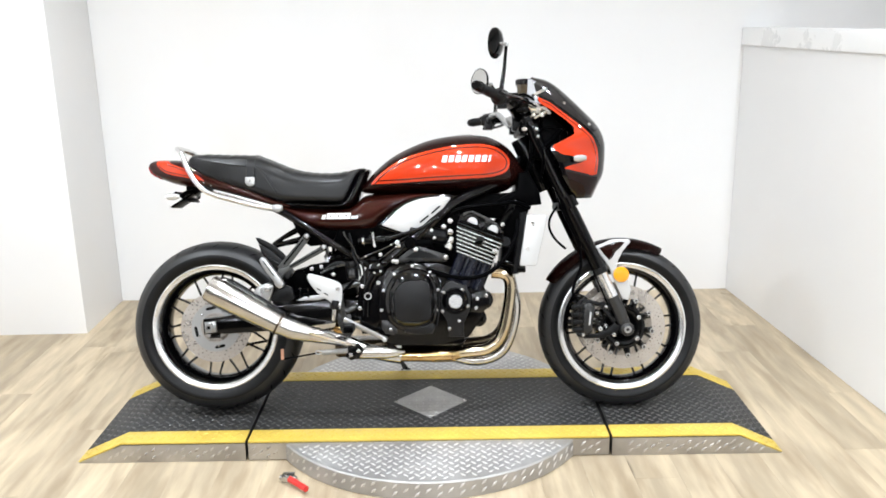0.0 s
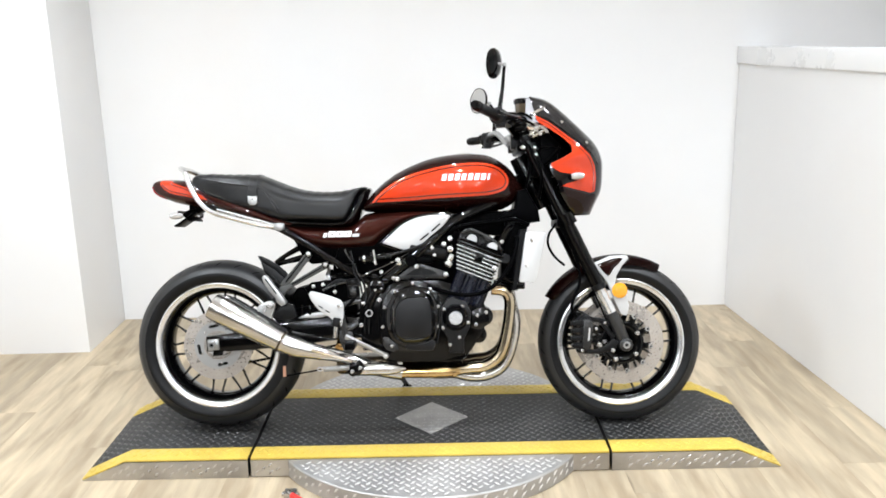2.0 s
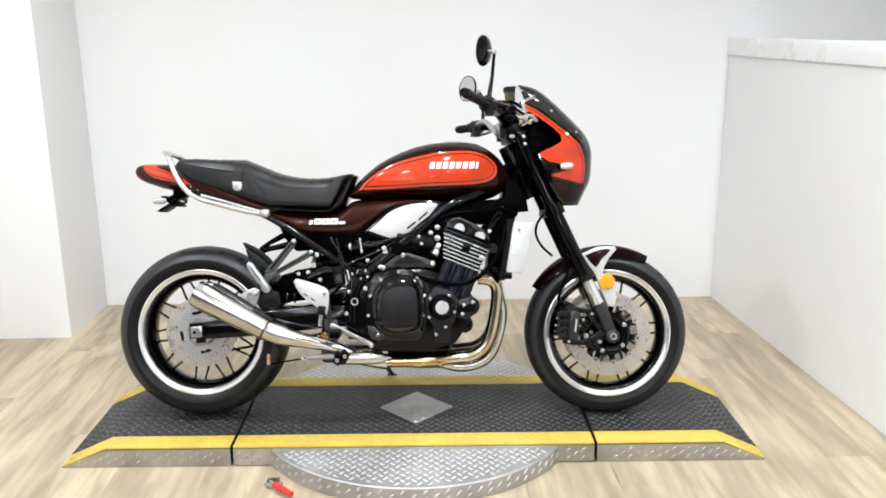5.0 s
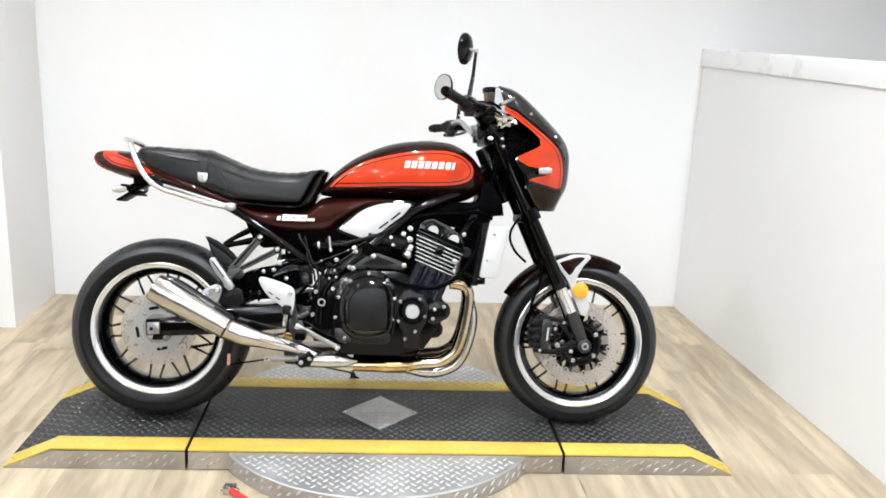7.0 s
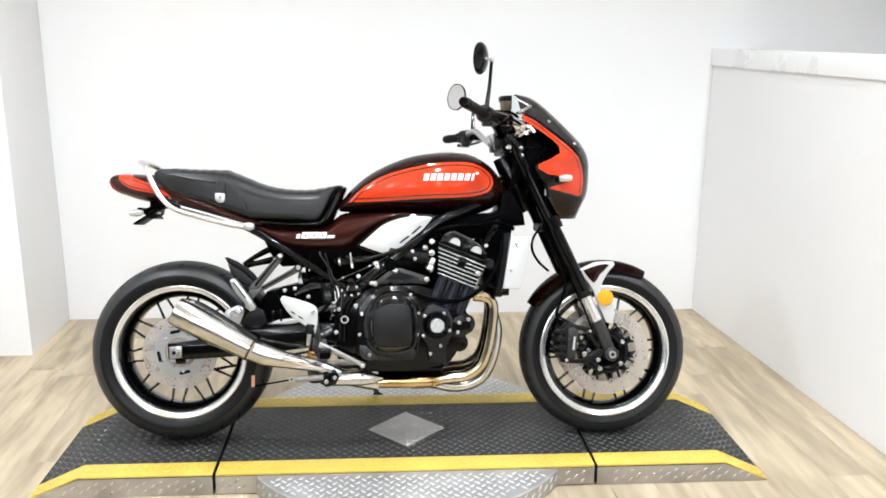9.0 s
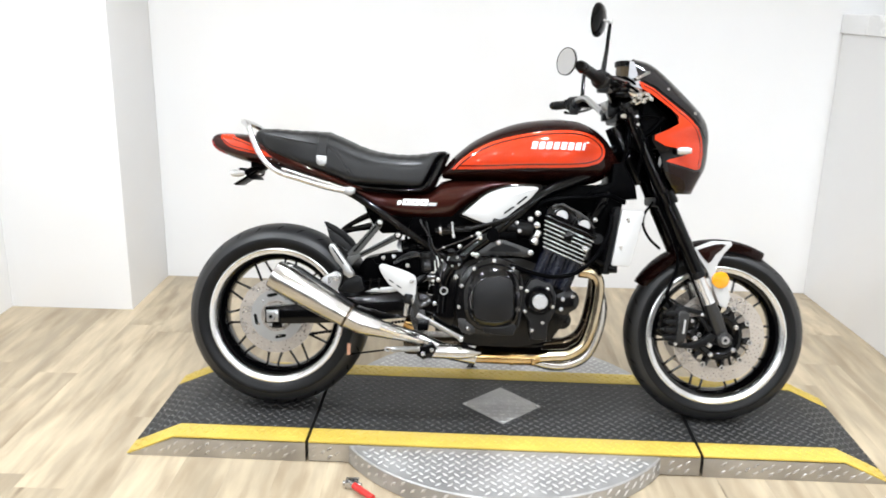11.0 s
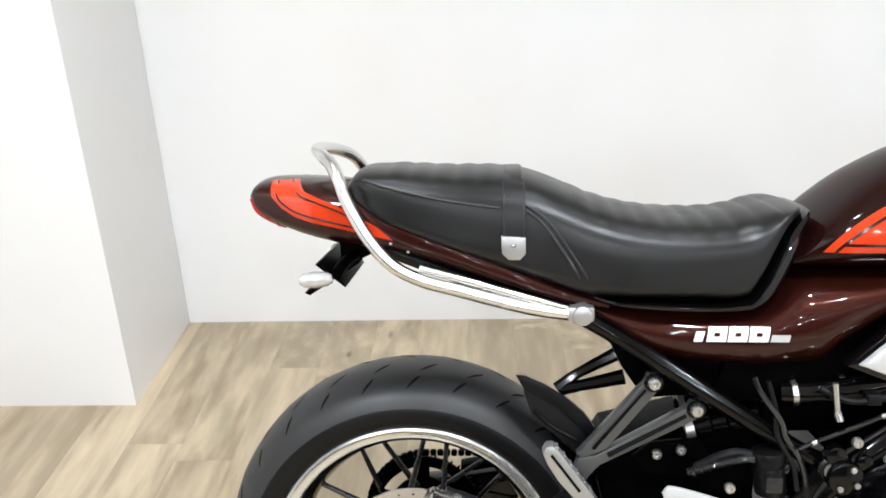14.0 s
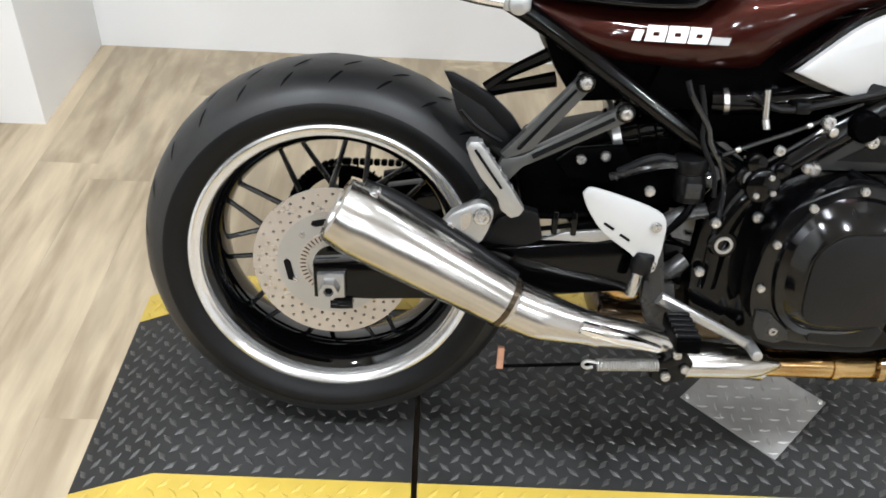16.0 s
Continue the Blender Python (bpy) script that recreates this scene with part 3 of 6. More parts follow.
def wheel(name, c, R, rimR, half, pairs, hub_r, groove_n, phase):
    w = new(name)
    w.parent = bike
    w.location = c
    tyre = part("tyre", lathe([(rimR - 0.006, -half * 0.78), (rimR + 0.006, -half * 0.90), (rimR + 0.020, -half * 0.985), (SH(R, rimR) - 0.004, -half), (SH(R, rimR), -half * 0.985), (SH(R, rimR), half * 0.985), (SH(R, rimR) - 0.004, half), (rimR + 0.020, half * 0.985), (rimR + 0.006, half * 0.90), (rimR - 0.006, half * 0.78)], 128, closed=True), RUBBER, w, "black tyre sidewall")
    part("tread", lathe([(tread_r(R, rimR, u), half * 0.995 * u) for u in np.linspace(-1, 1, 25)] , 144), TREAD, w, "dark grey road tyre tread with short slanted grooves")
    lip = half * 0.80
    part("rim_barrel", lathe([(rimR - 0.012, -lip + 0.008), (rimR - 0.029, -lip * 0.75), (rimR - 0.042, -lip * 0.3), (rimR - 0.042, lip * 0.3), (rimR - 0.029, lip * 0.75), (rimR - 0.012, lip - 0.008), (rimR - 0.004, lip - 0.01), (rimR - 0.03, 0.0), (rimR - 0.004, -lip + 0.01)], 128, closed=True), GLOSS, w, "gloss black cast rim")
    for s in (-1, 1):
        part("rim_lip", lathe([(rimR + 0.002, s * (lip + 0.002)), (rimR, s * (lip + 0.006)), (rimR - 0.004, s * (lip + 0.007)), (rimR - 0.008, s * (lip + 0.003)), (rimR - 0.017, s * (lip + 0.001)), (rimR - 0.0195, s * (lip - 0.003)), (rimR - 0.019, s * (lip - 0.012)), (rimR - 0.010, s * (lip - 0.014)), (rimR - 0.002, s * (lip - 0.012))], 128, closed=True), RIM_LIP, w, "polished silver rim edge")
    part("hub", lathe([(0.0, -0.075), (0.030, -0.075), (0.034, -0.05), (hub_r, -0.045), (hub_r + 0.004, 0.0), (hub_r, 0.045), (0.034, 0.05), (0.030, 0.075), (0.0, 0.075)], 48), BLACK, w)
    # tapered spokes in pairs, spread at the hub and close together at the rim; the pairs start from either side of the hub in turn
    for sgn in (-1, 1):
        for side in (-1, 1):
            h, r = radians(sgn * 38), radians(sgn * 5.2)
            pa = Vector(((hub_r - 0.010) * math.cos(h), side * 0.036, (hub_r - 0.010) * math.sin(h)))
            pb = Vector(((rimR - 0.034) * math.cos(r), side * half * 0.16, (rimR - 0.034) * math.sin(r)))
            bm = tube([pa, pa.lerp(pb, 0.2), pa.lerp(pb, 0.88), pb], [0.0068, 0.0050, 0.0036, 0.0050], 8, 3, flat=1.2)
            first = part("spoke", bm, SPOKE, w)
            for i in range(pairs // 2):
                m = pose(0, 0, 0, 0, -(720 * i / pairs + phase + (180 * (side + 1)) / pairs), 0)
                if i == 0:
                    first.matrix_basis = m
                else:
                    repeat(first, w, m)
    # short slanted grooves: sheets just proud of the tread, their shade put into the colour
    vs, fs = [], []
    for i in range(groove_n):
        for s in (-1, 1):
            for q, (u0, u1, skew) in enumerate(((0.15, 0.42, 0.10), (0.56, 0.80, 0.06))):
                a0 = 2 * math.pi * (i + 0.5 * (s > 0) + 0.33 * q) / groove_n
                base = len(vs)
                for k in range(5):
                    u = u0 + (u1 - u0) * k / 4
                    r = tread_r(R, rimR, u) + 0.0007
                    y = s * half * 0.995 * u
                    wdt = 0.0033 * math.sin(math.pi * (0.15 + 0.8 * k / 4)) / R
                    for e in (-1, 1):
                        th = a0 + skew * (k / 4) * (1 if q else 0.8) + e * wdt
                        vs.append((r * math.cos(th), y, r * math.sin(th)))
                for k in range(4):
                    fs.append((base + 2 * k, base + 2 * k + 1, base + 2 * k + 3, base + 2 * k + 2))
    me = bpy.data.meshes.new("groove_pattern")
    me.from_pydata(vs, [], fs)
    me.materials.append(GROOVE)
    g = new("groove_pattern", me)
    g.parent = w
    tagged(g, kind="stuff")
    return w


def brake_disc(w, y, r0, r1, holes, rows, hole_r, carrier=None):
    """A steel ring drilled right through with staggered rows of round holes."""
    bm = bmesh.new()
    edge = (r1 - r0) * 0.08
    bands = np.linspace(r0 + edge, r1 - edge, rows + 1)
    half = math.pi / holes

    def ring_strip(ra, rb, n):
        for sy in (-0.0025, 0.0025):
            ca, cb = ([bm.verts.new((r * math.cos(2 * math.pi * i / n), y + sy, r * math.sin(2 * math.pi * i / n))) for i in range(n)] for r in (ra, rb))
            for i in range(n):
                bm.faces.new((ca[i], ca[(i + 1) % n], cb[(i + 1) % n], cb[i]))

    ring_strip(r0, bands[0], 2 * holes)
    ring_strip(bands[-1], r1, 2 * holes)
    for r in (r0, r1):
        lo, hi = ([bm.verts.new((r * math.cos(half * i), y + sy, r * math.sin(half * i))) for i in range(2 * holes)] for sy in (-0.0025, 0.0025))
        for i in range(2 * holes):
            bm.faces.new((lo[i], lo[(i + 1) % (2 * holes)], hi[(i + 1) % (2 * holes)], hi[i]))
    for k in range(rows):
        ra, rb = bands[k], bands[k + 1]
        rm = (ra + rb) / 2
        for i in range(holes):
            c = half * (2 * i + (1 if k % 2 else 0))
            around = [(ra, c - half), (ra, c), (ra, c + half), (rm, c + half), (rb, c + half), (rb, c), (rb, c - half), (rm, c - half)]
            rings = []
            for sy in (-0.0025, 0.0025):
                outer = [bm.verts.new((r * math.cos(a), y + sy, r * math.sin(a))) for r, a in around]
                inner = []
                for q in range(8):
                    dr, dt = hole_r * math.sin(math.pi / 4 * (q - 3)), hole_r * math.cos(math.pi / 4 * (q - 3))
                    inner.append(bm.verts.new(((rm + dr) * math.cos(c + dt / rm), y + sy, (rm + dr) * math.sin(c + dt / rm))))
                for q in range(8):
                    bm.faces.new((outer[q], outer[(q + 1) % 8], inner[(q + 1) % 8], inner[q]))
                rings.append(inner)
            for q in range(8):
                bm.faces.new((rings[0][q], rings[0][(q + 1) % 8], rings[1][(q + 1) % 8], rings[1][q]))
    bmesh.ops.remove_doubles(bm, verts=bm.verts[:], dist=1e-6)
    part("brake_disc", bm, DISC, w, "drilled steel brake disc")
    if carrier:
        part("disc_carrier", lathe([(0.03, y - 0.002), (r0 + 0.004, y - 0.003), (r0 + 0.004, y + 0.003), (0.03, y + 0.012)], 64, closed=True), carrier, w)


rear = wheel("rear_wheel", (-0.006, 0.03, 0.317), 0.3068, 0.2255, 0.094, 10, 0.062, 26, 8)
front = wheel("front_wheel", (1.457, 0.02, 0.2975), 0.2965, 0.230, 0.060, 10, 0.045, 26, 4)
brake_disc(rear, -0.076, 0.083, 0.125, 32, 3, 0.0027, ALU)
brake_disc(front, -0.072, 0.105, 0.150, 48, 4, 0.0026)
brake_disc(front, 0.072, 0.105, 0.150, 48, 4, 0.0026)
# slots and sensor ring of the rear disc
slot0 = part("disc_slot", plate([(-0.020, 0.070), (-0.016, 0.076), (0.016, 0.076), (0.020, 0.070), (0.014, 0.065), (-0.014, 0.065)], -0.0792, -0.077, 0), GROOVE, rear)
for i in range(4):
    m = pose(0, 0, 0, 0, 90 * i - 12, 0)
    if i:
        repeat(slot0, rear, m)
    else:
        slot0.matrix_basis = m
part("sensor_ring", lathe([(0.040, -0.0825), (0.053, -0.0825), (0.053, -0.077), (0.040, -0.077)], 64, closed=True), DISC, rear)
part("ring_tooth_pattern", join(*[box(-0.0009, 0.0009, -0.0832, -0.081, 0.042, 0.051) if i == 0 else (lambda b, q: (b.transform(pose(0, 0, 0, 0, 360 * q / 44, 0)), b)[1])(box(-0.0009, 0.0009, -0.0832, -0.081, 0.042, 0.051), i) for i in range(44)]), GROOVE, rear)
for i in range(5):
    a = 2 * math.pi * i / 5 + 1.1
    bolt(rear, 0.066 * math.cos(a), -0.078, 0.066 * math.sin(a), 0.0065)
# sprocket and chain
bms = [lathe([(r0, 0.099), (r1, 0.099), (r1, 0.105), (r0, 0.105)], 60, closed=True) for r0, r1 in ((0.03, 0.060), (0.079, 0.097))]
for i in range(42):
    b = box(-0.0016, 0.0016, 0.100, 0.104, 0.095, 0.102)
    b.transform(pose(0, 0, 0, 0, 360 * (i + 0.5) / 42, 0))
    bms.append(b)
for i in range(5):
    b = box(-0.011, 0.011, 0.0992, 0.1048, 0.057, 0.082)
    b.transform(pose(0, 0, 0, 0, 72 * i, 0))
    bms.append(b)
part("sprocket", join(*bms), MATTE, rear, "black rear sprocket")
# front floating disc carriers: a black dished spider, bright bolts inside and floating buttons at the ring
for sy in (-1, 1):
    carrier = part("disc_carrier", lathe([(0.030, sy * 0.058), (0.052, sy * 0.074), (0.074, sy * 0.0765), (0.079, sy * 0.0745), (0.079, sy * 0.068), (0.050, sy * 0.062)], 60, closed=True), BLACK, front, "black front disc carrier")
    arm = part("carrier_arm", plate([(0.072, -0.013), (0.088, -0.010), (0.102, -0.0085), (0.108, 0.0), (0.102, 0.0085), (0.088, 0.010), (0.072, 0.013)], sy * 0.0725 - 0.0035, sy * 0.0725 + 0.0035, 0.0015), BLACK, carrier)
    button = part("disc_button", lathe([(0.0035, -0.0035), (0.0035, -0.0055), (0.0085, -0.0055), (0.0095, -0.0035), (0.0095, 0.004)], 20, (0.1035, sy * 0.072, 0)), STEEL, carrier, "bright floating disc button")
    for i in range(10):
        m = pose(0, 0, 0, 0, 36 * i + 9, 0)
        if i:
            repeat(arm, carrier, m)
            repeat(button, carrier, m)
        else:
            arm.matrix_basis = button.matrix_basis = m
    for i in range(5):
        a = 2 * math.pi * i / 5 + 0.55
        bolt(carrier, 0.064 * math.cos(a), sy * 0.0768, 0.064 * math.sin(a), 0.0115, STEEL, sy)

# ---- chassis behind the engine ----
for y in (-0.118, 0.175):
    part("swingarm", plate([(-0.026, 0.358), (0.05, 0.366), (0.25, 0.40), (0.45, 0.425), (0.55, 0.405), (0.55, 0.345), (0.42, 0.335), (0.25, 0.315), (0.06, 0.304), (-0.024, 0.304)], y - 0.02, y + 0.014, 0.006), BLACK, bike, "black box-section swingarm")
part("swingarm_bridge", box(0.36, 0.50, -0.115, 0.165, 0.34, 0.42, 0.01), BLACK, bike)
axle = part("axle_block", plate([(-0.018, 0.348), (0.022, 0.351), (0.023, 0.312), (-0.016, 0.309)], -0.150, -0.137, 0.003), ALU, bike, "bare aluminium axle block")
part("axle_nut", lathe([(0.0, -0.012), (0.006, -0.012), (0.008, -0.018), (0.014, -0.018), (0.016, 0.0)], 6, (0.001, -0.150, 0.330)), ALU, axle)
part("axle_bore", lathe([(0.0, -0.0125), (0.0062, -0.0125), (0.0062, -0.008)], 16, (0.001, -0.150, 0.330)), GROOVE, axle)
part("adjuster", rod((0.03, -0.13, 0.330), (0.075, -0.13, 0.334), 0.006), ALU, axle)
part("rear_caliper", join(box(0.055, 0.125, -0.13, -0.085, 0.306, 0.345, 0.008), tube([(0.001, -0.139, 0.2985), (0.018, -0.139, 0.299), (0.034, -0.139, 0.300)], [0.0100, 0.0105, 0.0100], 14, 3, flat=0.6)), BLACK, bike, "black rear brake caliper")
part("chain_guard", plate([(0.06, 0.40), (0.30, 0.45), (0.50, 0.44), (0.50, 0.42), (0.28, 0.425), (0.06, 0.385)], 0.128, 0.155, 0.003), MATTE, bike)
bms = []
for i in range(46):
    for z0, z1 in ((0.4215, 0.425), (0.2155, 0.31)):
        f = i / 45
        b = box(-0.0054, 0.0054, 0.126, 0.138, -0.0052, 0.0052, 0.0022, 1)
        b.transform(pose(f * 0.55, 0, z0 + (z1 - z0) * f))
        bms.append(b)
for i in range(28):
    b = box(-0.0056, 0.0056, 0.126, 0.138, 0.0975, 0.1085, 0.0024, 1)
    b.transform(Matrix.Translation((0, 0, 0.3185)) @ pose(0, 0, 0, 0, -180 * (i + 0.5) / 28, 0))
    bms.append(b)
tagged(part("drive_chain", join(*bms), MATTE, bike, "black drive chain"), kind="stuff")
# mudguard hugging the rear tyre
HUG = [(0.162, 0.615), (0.172, 0.583), (0.186, 0.563), (0.226, 0.534), (0.256, 0.522), (0.273, 0.538), (0.250, 0.556), (0.210, 0.594)]
FLAP = [(0.152, 0.638), (0.165, 0.637), (0.195, 0.623), (0.225, 0.604), (0.250, 0.582), (0.266, 0.560), (0.262, 0.547), (0.248, 0.554), (0.210, 0.590), (0.164, 0.616)]
rows, bm = [], bmesh.new()
for k in range(17):
    a = radians(18 + 32 * k / 16)
    r = 0.317 + 0.004 * math.sin(math.pi * k / 16)
    rows.append([bm.verts.new((r * math.cos(a), 0.03 + y, 0.3185 + r * math.sin(a) + dz)) for y, dz in ((-0.098, -0.020), (-0.06, -0.003), (0.0, 0.002), (0.06, -0.003), (0.095, -0.012), (0.100, -0.030))])
for a, b in zip(rows, rows[1:]):
    for k in range(5):
        bm.faces.new((a[k], a[k + 1], b[k + 1], b[k]))
bmesh.ops.solidify(bm, geom=bm.faces[:], thickness=0.004)
hugger = part("rear_mudguard", join(bm, plate(HUG, -0.082, -0.076, 0.002)), SATIN, bike, "matte black hugger mudguard over the tyre")
part("mudguard_flap", plate(FLAP, -0.088, -0.076, 0.003), GREY, hugger, "dark grey raised mudguard edge")
part("mudguard_rib", tube([(0.178, -0.083, 0.584), (0.203, -0.083, 0.560), (0.238, -0.083, 0.540)], 0.003, 6, 4), GREY, hugger)
part("inner_mudguard", plate([(0.270, 0.752), (0.284, 0.69), (0.302, 0.651), (0.322, 0.622), (0.345, 0.604), (0.40, 0.608), (0.43, 0.66), (0.42, 0.752)], -0.085, 0.085, 0.006), MATTE, bike, "matte black inner guard")
part("mudguard_stay", tube([(0.213, -0.06, 0.610), (0.244, -0.06, 0.634), (0.300, -0.06, 0.664)], [0.010, 0.008, 0.011], 8, 4), BLACK, bike, "black mudguard stay")
part("mudguard_stay", tube([(0.218, -0.06, 0.609), (0.250, -0.06, 0.615), (0.310, -0.06, 0.628)], [0.011, 0.009, 0.012], 8, 4), BLACK, bike, "black mudguard stay")
# right-hand exhaust and footrest hanger
ARM_A = [(0.337, 0.659), (0.351, 0.657), (0.357, 0.643), (0.349, 0.632), (0.282, 0.549), (0.262, 0.540), (0.248, 0.535), (0.240, 0.541), (0.332, 0.647)]
ARM_B = [(0.398, 0.620), (0.411, 0.619), (0.417, 0.606), (0.408, 0.595), (0.272, 0.524), (0.258, 0.508), (0.246, 0.488), (0.232, 0.492), (0.236, 0.520), (0.242, 0.535), (0.268, 0.540), (0.287, 0.551), (0.392, 0.611)]
hanger = part("footrest_hanger", join(plate(ARM_A, -0.146, -0.128, 0.003), plate(ARM_B, -0.146, -0.1285, 0.003)), HANGER, bike, "grey forked cast footrest hanger")
hanger.location = (-0.004, 0.021, -0.0055)
for a, b in (((0.334, 0.637), (0.263, 0.550)), ((0.390, 0.600), (0.283, 0.541))):
    a, b = Vector((a[0], -0.1468, a[1])), Vector((b[0], -0.1468, b[1]))
    part("arm_recess", tube([a, a.lerp(b, 0.5), b], [0.0034, 0.0040, 0.0046], 6, smooth=False, flat=0.35), GROOVE, hanger)
for x, z in ((0.345, 0.647), (0.404, 0.608)):
    part("bolt_collar", lathe([(0.0095, -0.004), (0.0125, -0.003), (0.0135, 0.0)], 24, (x, -0.146, z)), BLACK, hanger)
    bolt(hanger, x, -0.146, z, 0.0120)
peg = part("passenger_footrest", plate([(0.194, 0.566), (0.199, 0.575), (0.209, 0.576), (0.217, 0.568), (0.247, 0.527), (0.258, 0.512), (0.278, 0.482), (0.272, 0.472), (0.260, 0.468), (0.245, 0.480), (0.240, 0.496), (0.216, 0.524), (0.200, 0.550)], -0.182, -0.158, 0.004), ALU, bike, "folded bare aluminium passenger footrest")
peg.location = (-0.009, 0.0, -0.004)
part("peg_groove", tube([(0.206, -0.1828, 0.564), (0.222, -0.1828, 0.542), (0.244, -0.1828, 0.512)], 0.0022, 6, 3), GROOVE, peg)
for k in range(6):
    x, z = 0.212 + k * 0.009, 0.570 - k * 0.0125
    part("tooth", box(x - 0.003, x + 0.004, -0.178, -0.162, z - 0.003, z + 0.004, 0.001, 1), ALU, peg)
part("peg_pivot", plate([(0.232, 0.500), (0.252, 0.505), (0.262, 0.478), (0.262, 0.450), (0.222, 0.448), (0.210, 0.475)], -0.160, -0.140, 0.004), GREY, bike, "dark grey footrest pivot").location = (-0.010, 0.006, -0.002)
part("hanger_foot", plate([(0.247, 0.452), (0.278, 0.470), (0.303, 0.464), (0.313, 0.424), (0.292, 0.413), (0.266, 0.411), (0.228, 0.416)], -0.166, -0.146, 0.004), GREY, bike, "dark grey wedge-shaped mounting plate").location = (-0.012, 0.004, 0.002)
clamp = part("silencer_bracket", plate([(0.172, 0.446), (0.184, 0.463), (0.204, 0.474), (0.222, 0.481), (0.240, 0.474), (0.242, 0.458), (0.230, 0.424), (0.214, 0.415), (0.196, 0.424), (0.176, 0.434)], -0.178, -0.158, 0.005, 2), ALU, bike, "cast aluminium silencer bracket")
clamp.location = (-0.014, 0.002, 0.002)
part("bracket_window", plate([(0.198, 0.461), (0.212, 0.467), (0.210, 0.446), (0.200, 0.440)], -0.1790, -0.177, 0.0, 2), STEEL, clamp)
bolt(clamp, 0.226, -0.178, 0.463, 0.0165)
bolt(clamp, 0.184, -0.178, 0.445, 0.007)
part("swingarm_guard", plate([(0.268, 0.49), (0.288, 0.520), (0.40, 0.548), (0.50, 0.56), (0.50, 0.43), (0.285, 0.42)], -0.075, 0.08, 0.01), MATTE, bike, "matte black guard over the swingarm")
part("swingarm_link", plate([(0.318, 0.520), (0.344, 0.540), (0.414, 0.548), (0.430, 0.520), (0.394, 0.489), (0.337, 0.495)], -0.098, -0.085, 0.004), MATTE, bike, "black linkage plate")
for x, z in ((0.352, 0.526), (0.386, 0.532)):
    bolt(bike, x, -0.099, z, 0.010)
part("brake_line", tube([(0.29, -0.125, 0.446), (0.33, -0.142, 0.455), (0.37, -0.142, 0.462), (0.42, -0.142, 0.478)], 0.0045, 8, 5), MATTE, bike)
part("brake_line", tube([(0.30, -0.138, 0.432), (0.34, -0.140, 0.440), (0.38, -0.140, 0.448), (0.43, -0.140, 0.46)], 0.0038, 8, 5), MATTE, bike)
for x in (0.318, 0.345):
    part("line_clip", box(x - 0.004, x + 0.004, -0.150, -0.135, 0.428, 0.464, 0.002), BLACK, bike)


def along(a, b, prof, n=40):
    """A turned shape from a to b; profile of (fraction along, radius)."""
    a, b = Vector(a), Vector(b)
    d = b - a
    bm = lathe([(r, f * d.length) for f, r in prof], n)
    bm.transform(Matrix.Translation(a) @ d.to_track_quat("Y", "Z").to_matrix().to_4x4())
    return bm


silencer = part("silencer", along((0.014, -0.190, 0.472), (0.262, -0.193, 0.337), [(0.11, 0.028), (0.10, 0.036), (0.01, 0.039), (0.0, 0.043), (0.01, 0.0465), (0.05, 0.0475), (0.10, 0.0495), (0.15, 0.0502), (0.5, 0.0455), (0.93, 0.0385), (0.985, 0.0378), (1.0, 0.035), (1.0, 0.03)], 56), BRUSHED, bike, "brushed stainless megaphone silencer")
part("end_cap", along((0.014, -0.190, 0.472), (0.262, -0.193, 0.337), [(0.11, 0.0), (0.11, 0.0325), (0.06, 0.034)], 40), GROOVE, silencer)
part("heat_band", along((0.014, -0.190, 0.472), (0.262, -0.193, 0.337), [(0.945, 0.038), (0.945, 0.0394), (0.972, 0.0390), (0.972, 0.0375)], 48), DARKPIPE, silencer)
part("link_pipe", tube([(0.256, -0.193, 0.341), (0.305, -0.192, 0.321), (0.38, -0.190, 0.302), (0.47, -0.175, 0.280), (0.56, -0.15, 0.238), (0.66, -0.13, 0.217)], [0.036, 0.036, 0.025, 0.021, 0.024, 0.028], 24, 6), BRUSHED, bike, "polished exhaust link pipe")
d = Vector((0.248, -0.003, -0.135)).normalized()
up = Vector((0.47, 0.22, 0.85)).normalized()
guard_at = [Vector((0.030, -0.190, 0.463)) + d * k + up * w for k, w in ((0.0, 0.046), (0.05, 0.049), (0.15, 0.044), (0.25, 0.038))]
part("silencer_guard", tube(guard_at, [0.010, 0.014, 0.013, 0.009], 12, 5, flat=0.5), GREY, silencer, "dark heat guard along the silencer")
part("mounting_tab", join(box(0.056, 0.076, -0.196, -0.180, 0.486, 0.502, 0.003), rod((0.066, -0.204, 0.497), (0.066, -0.174, 0.497), 0.006, 12, 0.001)), STEEL, silencer)
part("pipe_clamp", along((0.372, -0.190, 0.305), (0.392, -0.189, 0.298), [(0, 0.022), (0, 0.0265), (1, 0.0255), (1, 0.021)], 28), BRUSHED, bike, "bright exhaust clamp")
part("link_pipe_guard", tube([(0.36, -0.214, 0.318), (0.42, -0.210, 0.300), (0.48, -0.20, 0.278)], [0.010, 0.012, 0.006], 10, 5), CHROME, bike)
part("exhaust_cover", along((0.500, -0.168, 0.238), (0.682, -0.162, 0.236), [(0.0, 0.0), (0.0, 0.020), (0.03, 0.0235), (0.62, 0.0235), (0.8, 0.019), (0.97, 0.006), (1.0, 0.0)], 32), BRUSHED, bike, "polished bullet-shaped exhaust cover")
INNER = [(0.985, 0.505), (1.022, 0.500), (1.043, 0.482), (1.049, 0.448), (1.041, 0.376), (1.025, 0.304), (1.002, 0.260), (0.958, 0.232), (0.907, 0.226), (0.84, 0.218)]
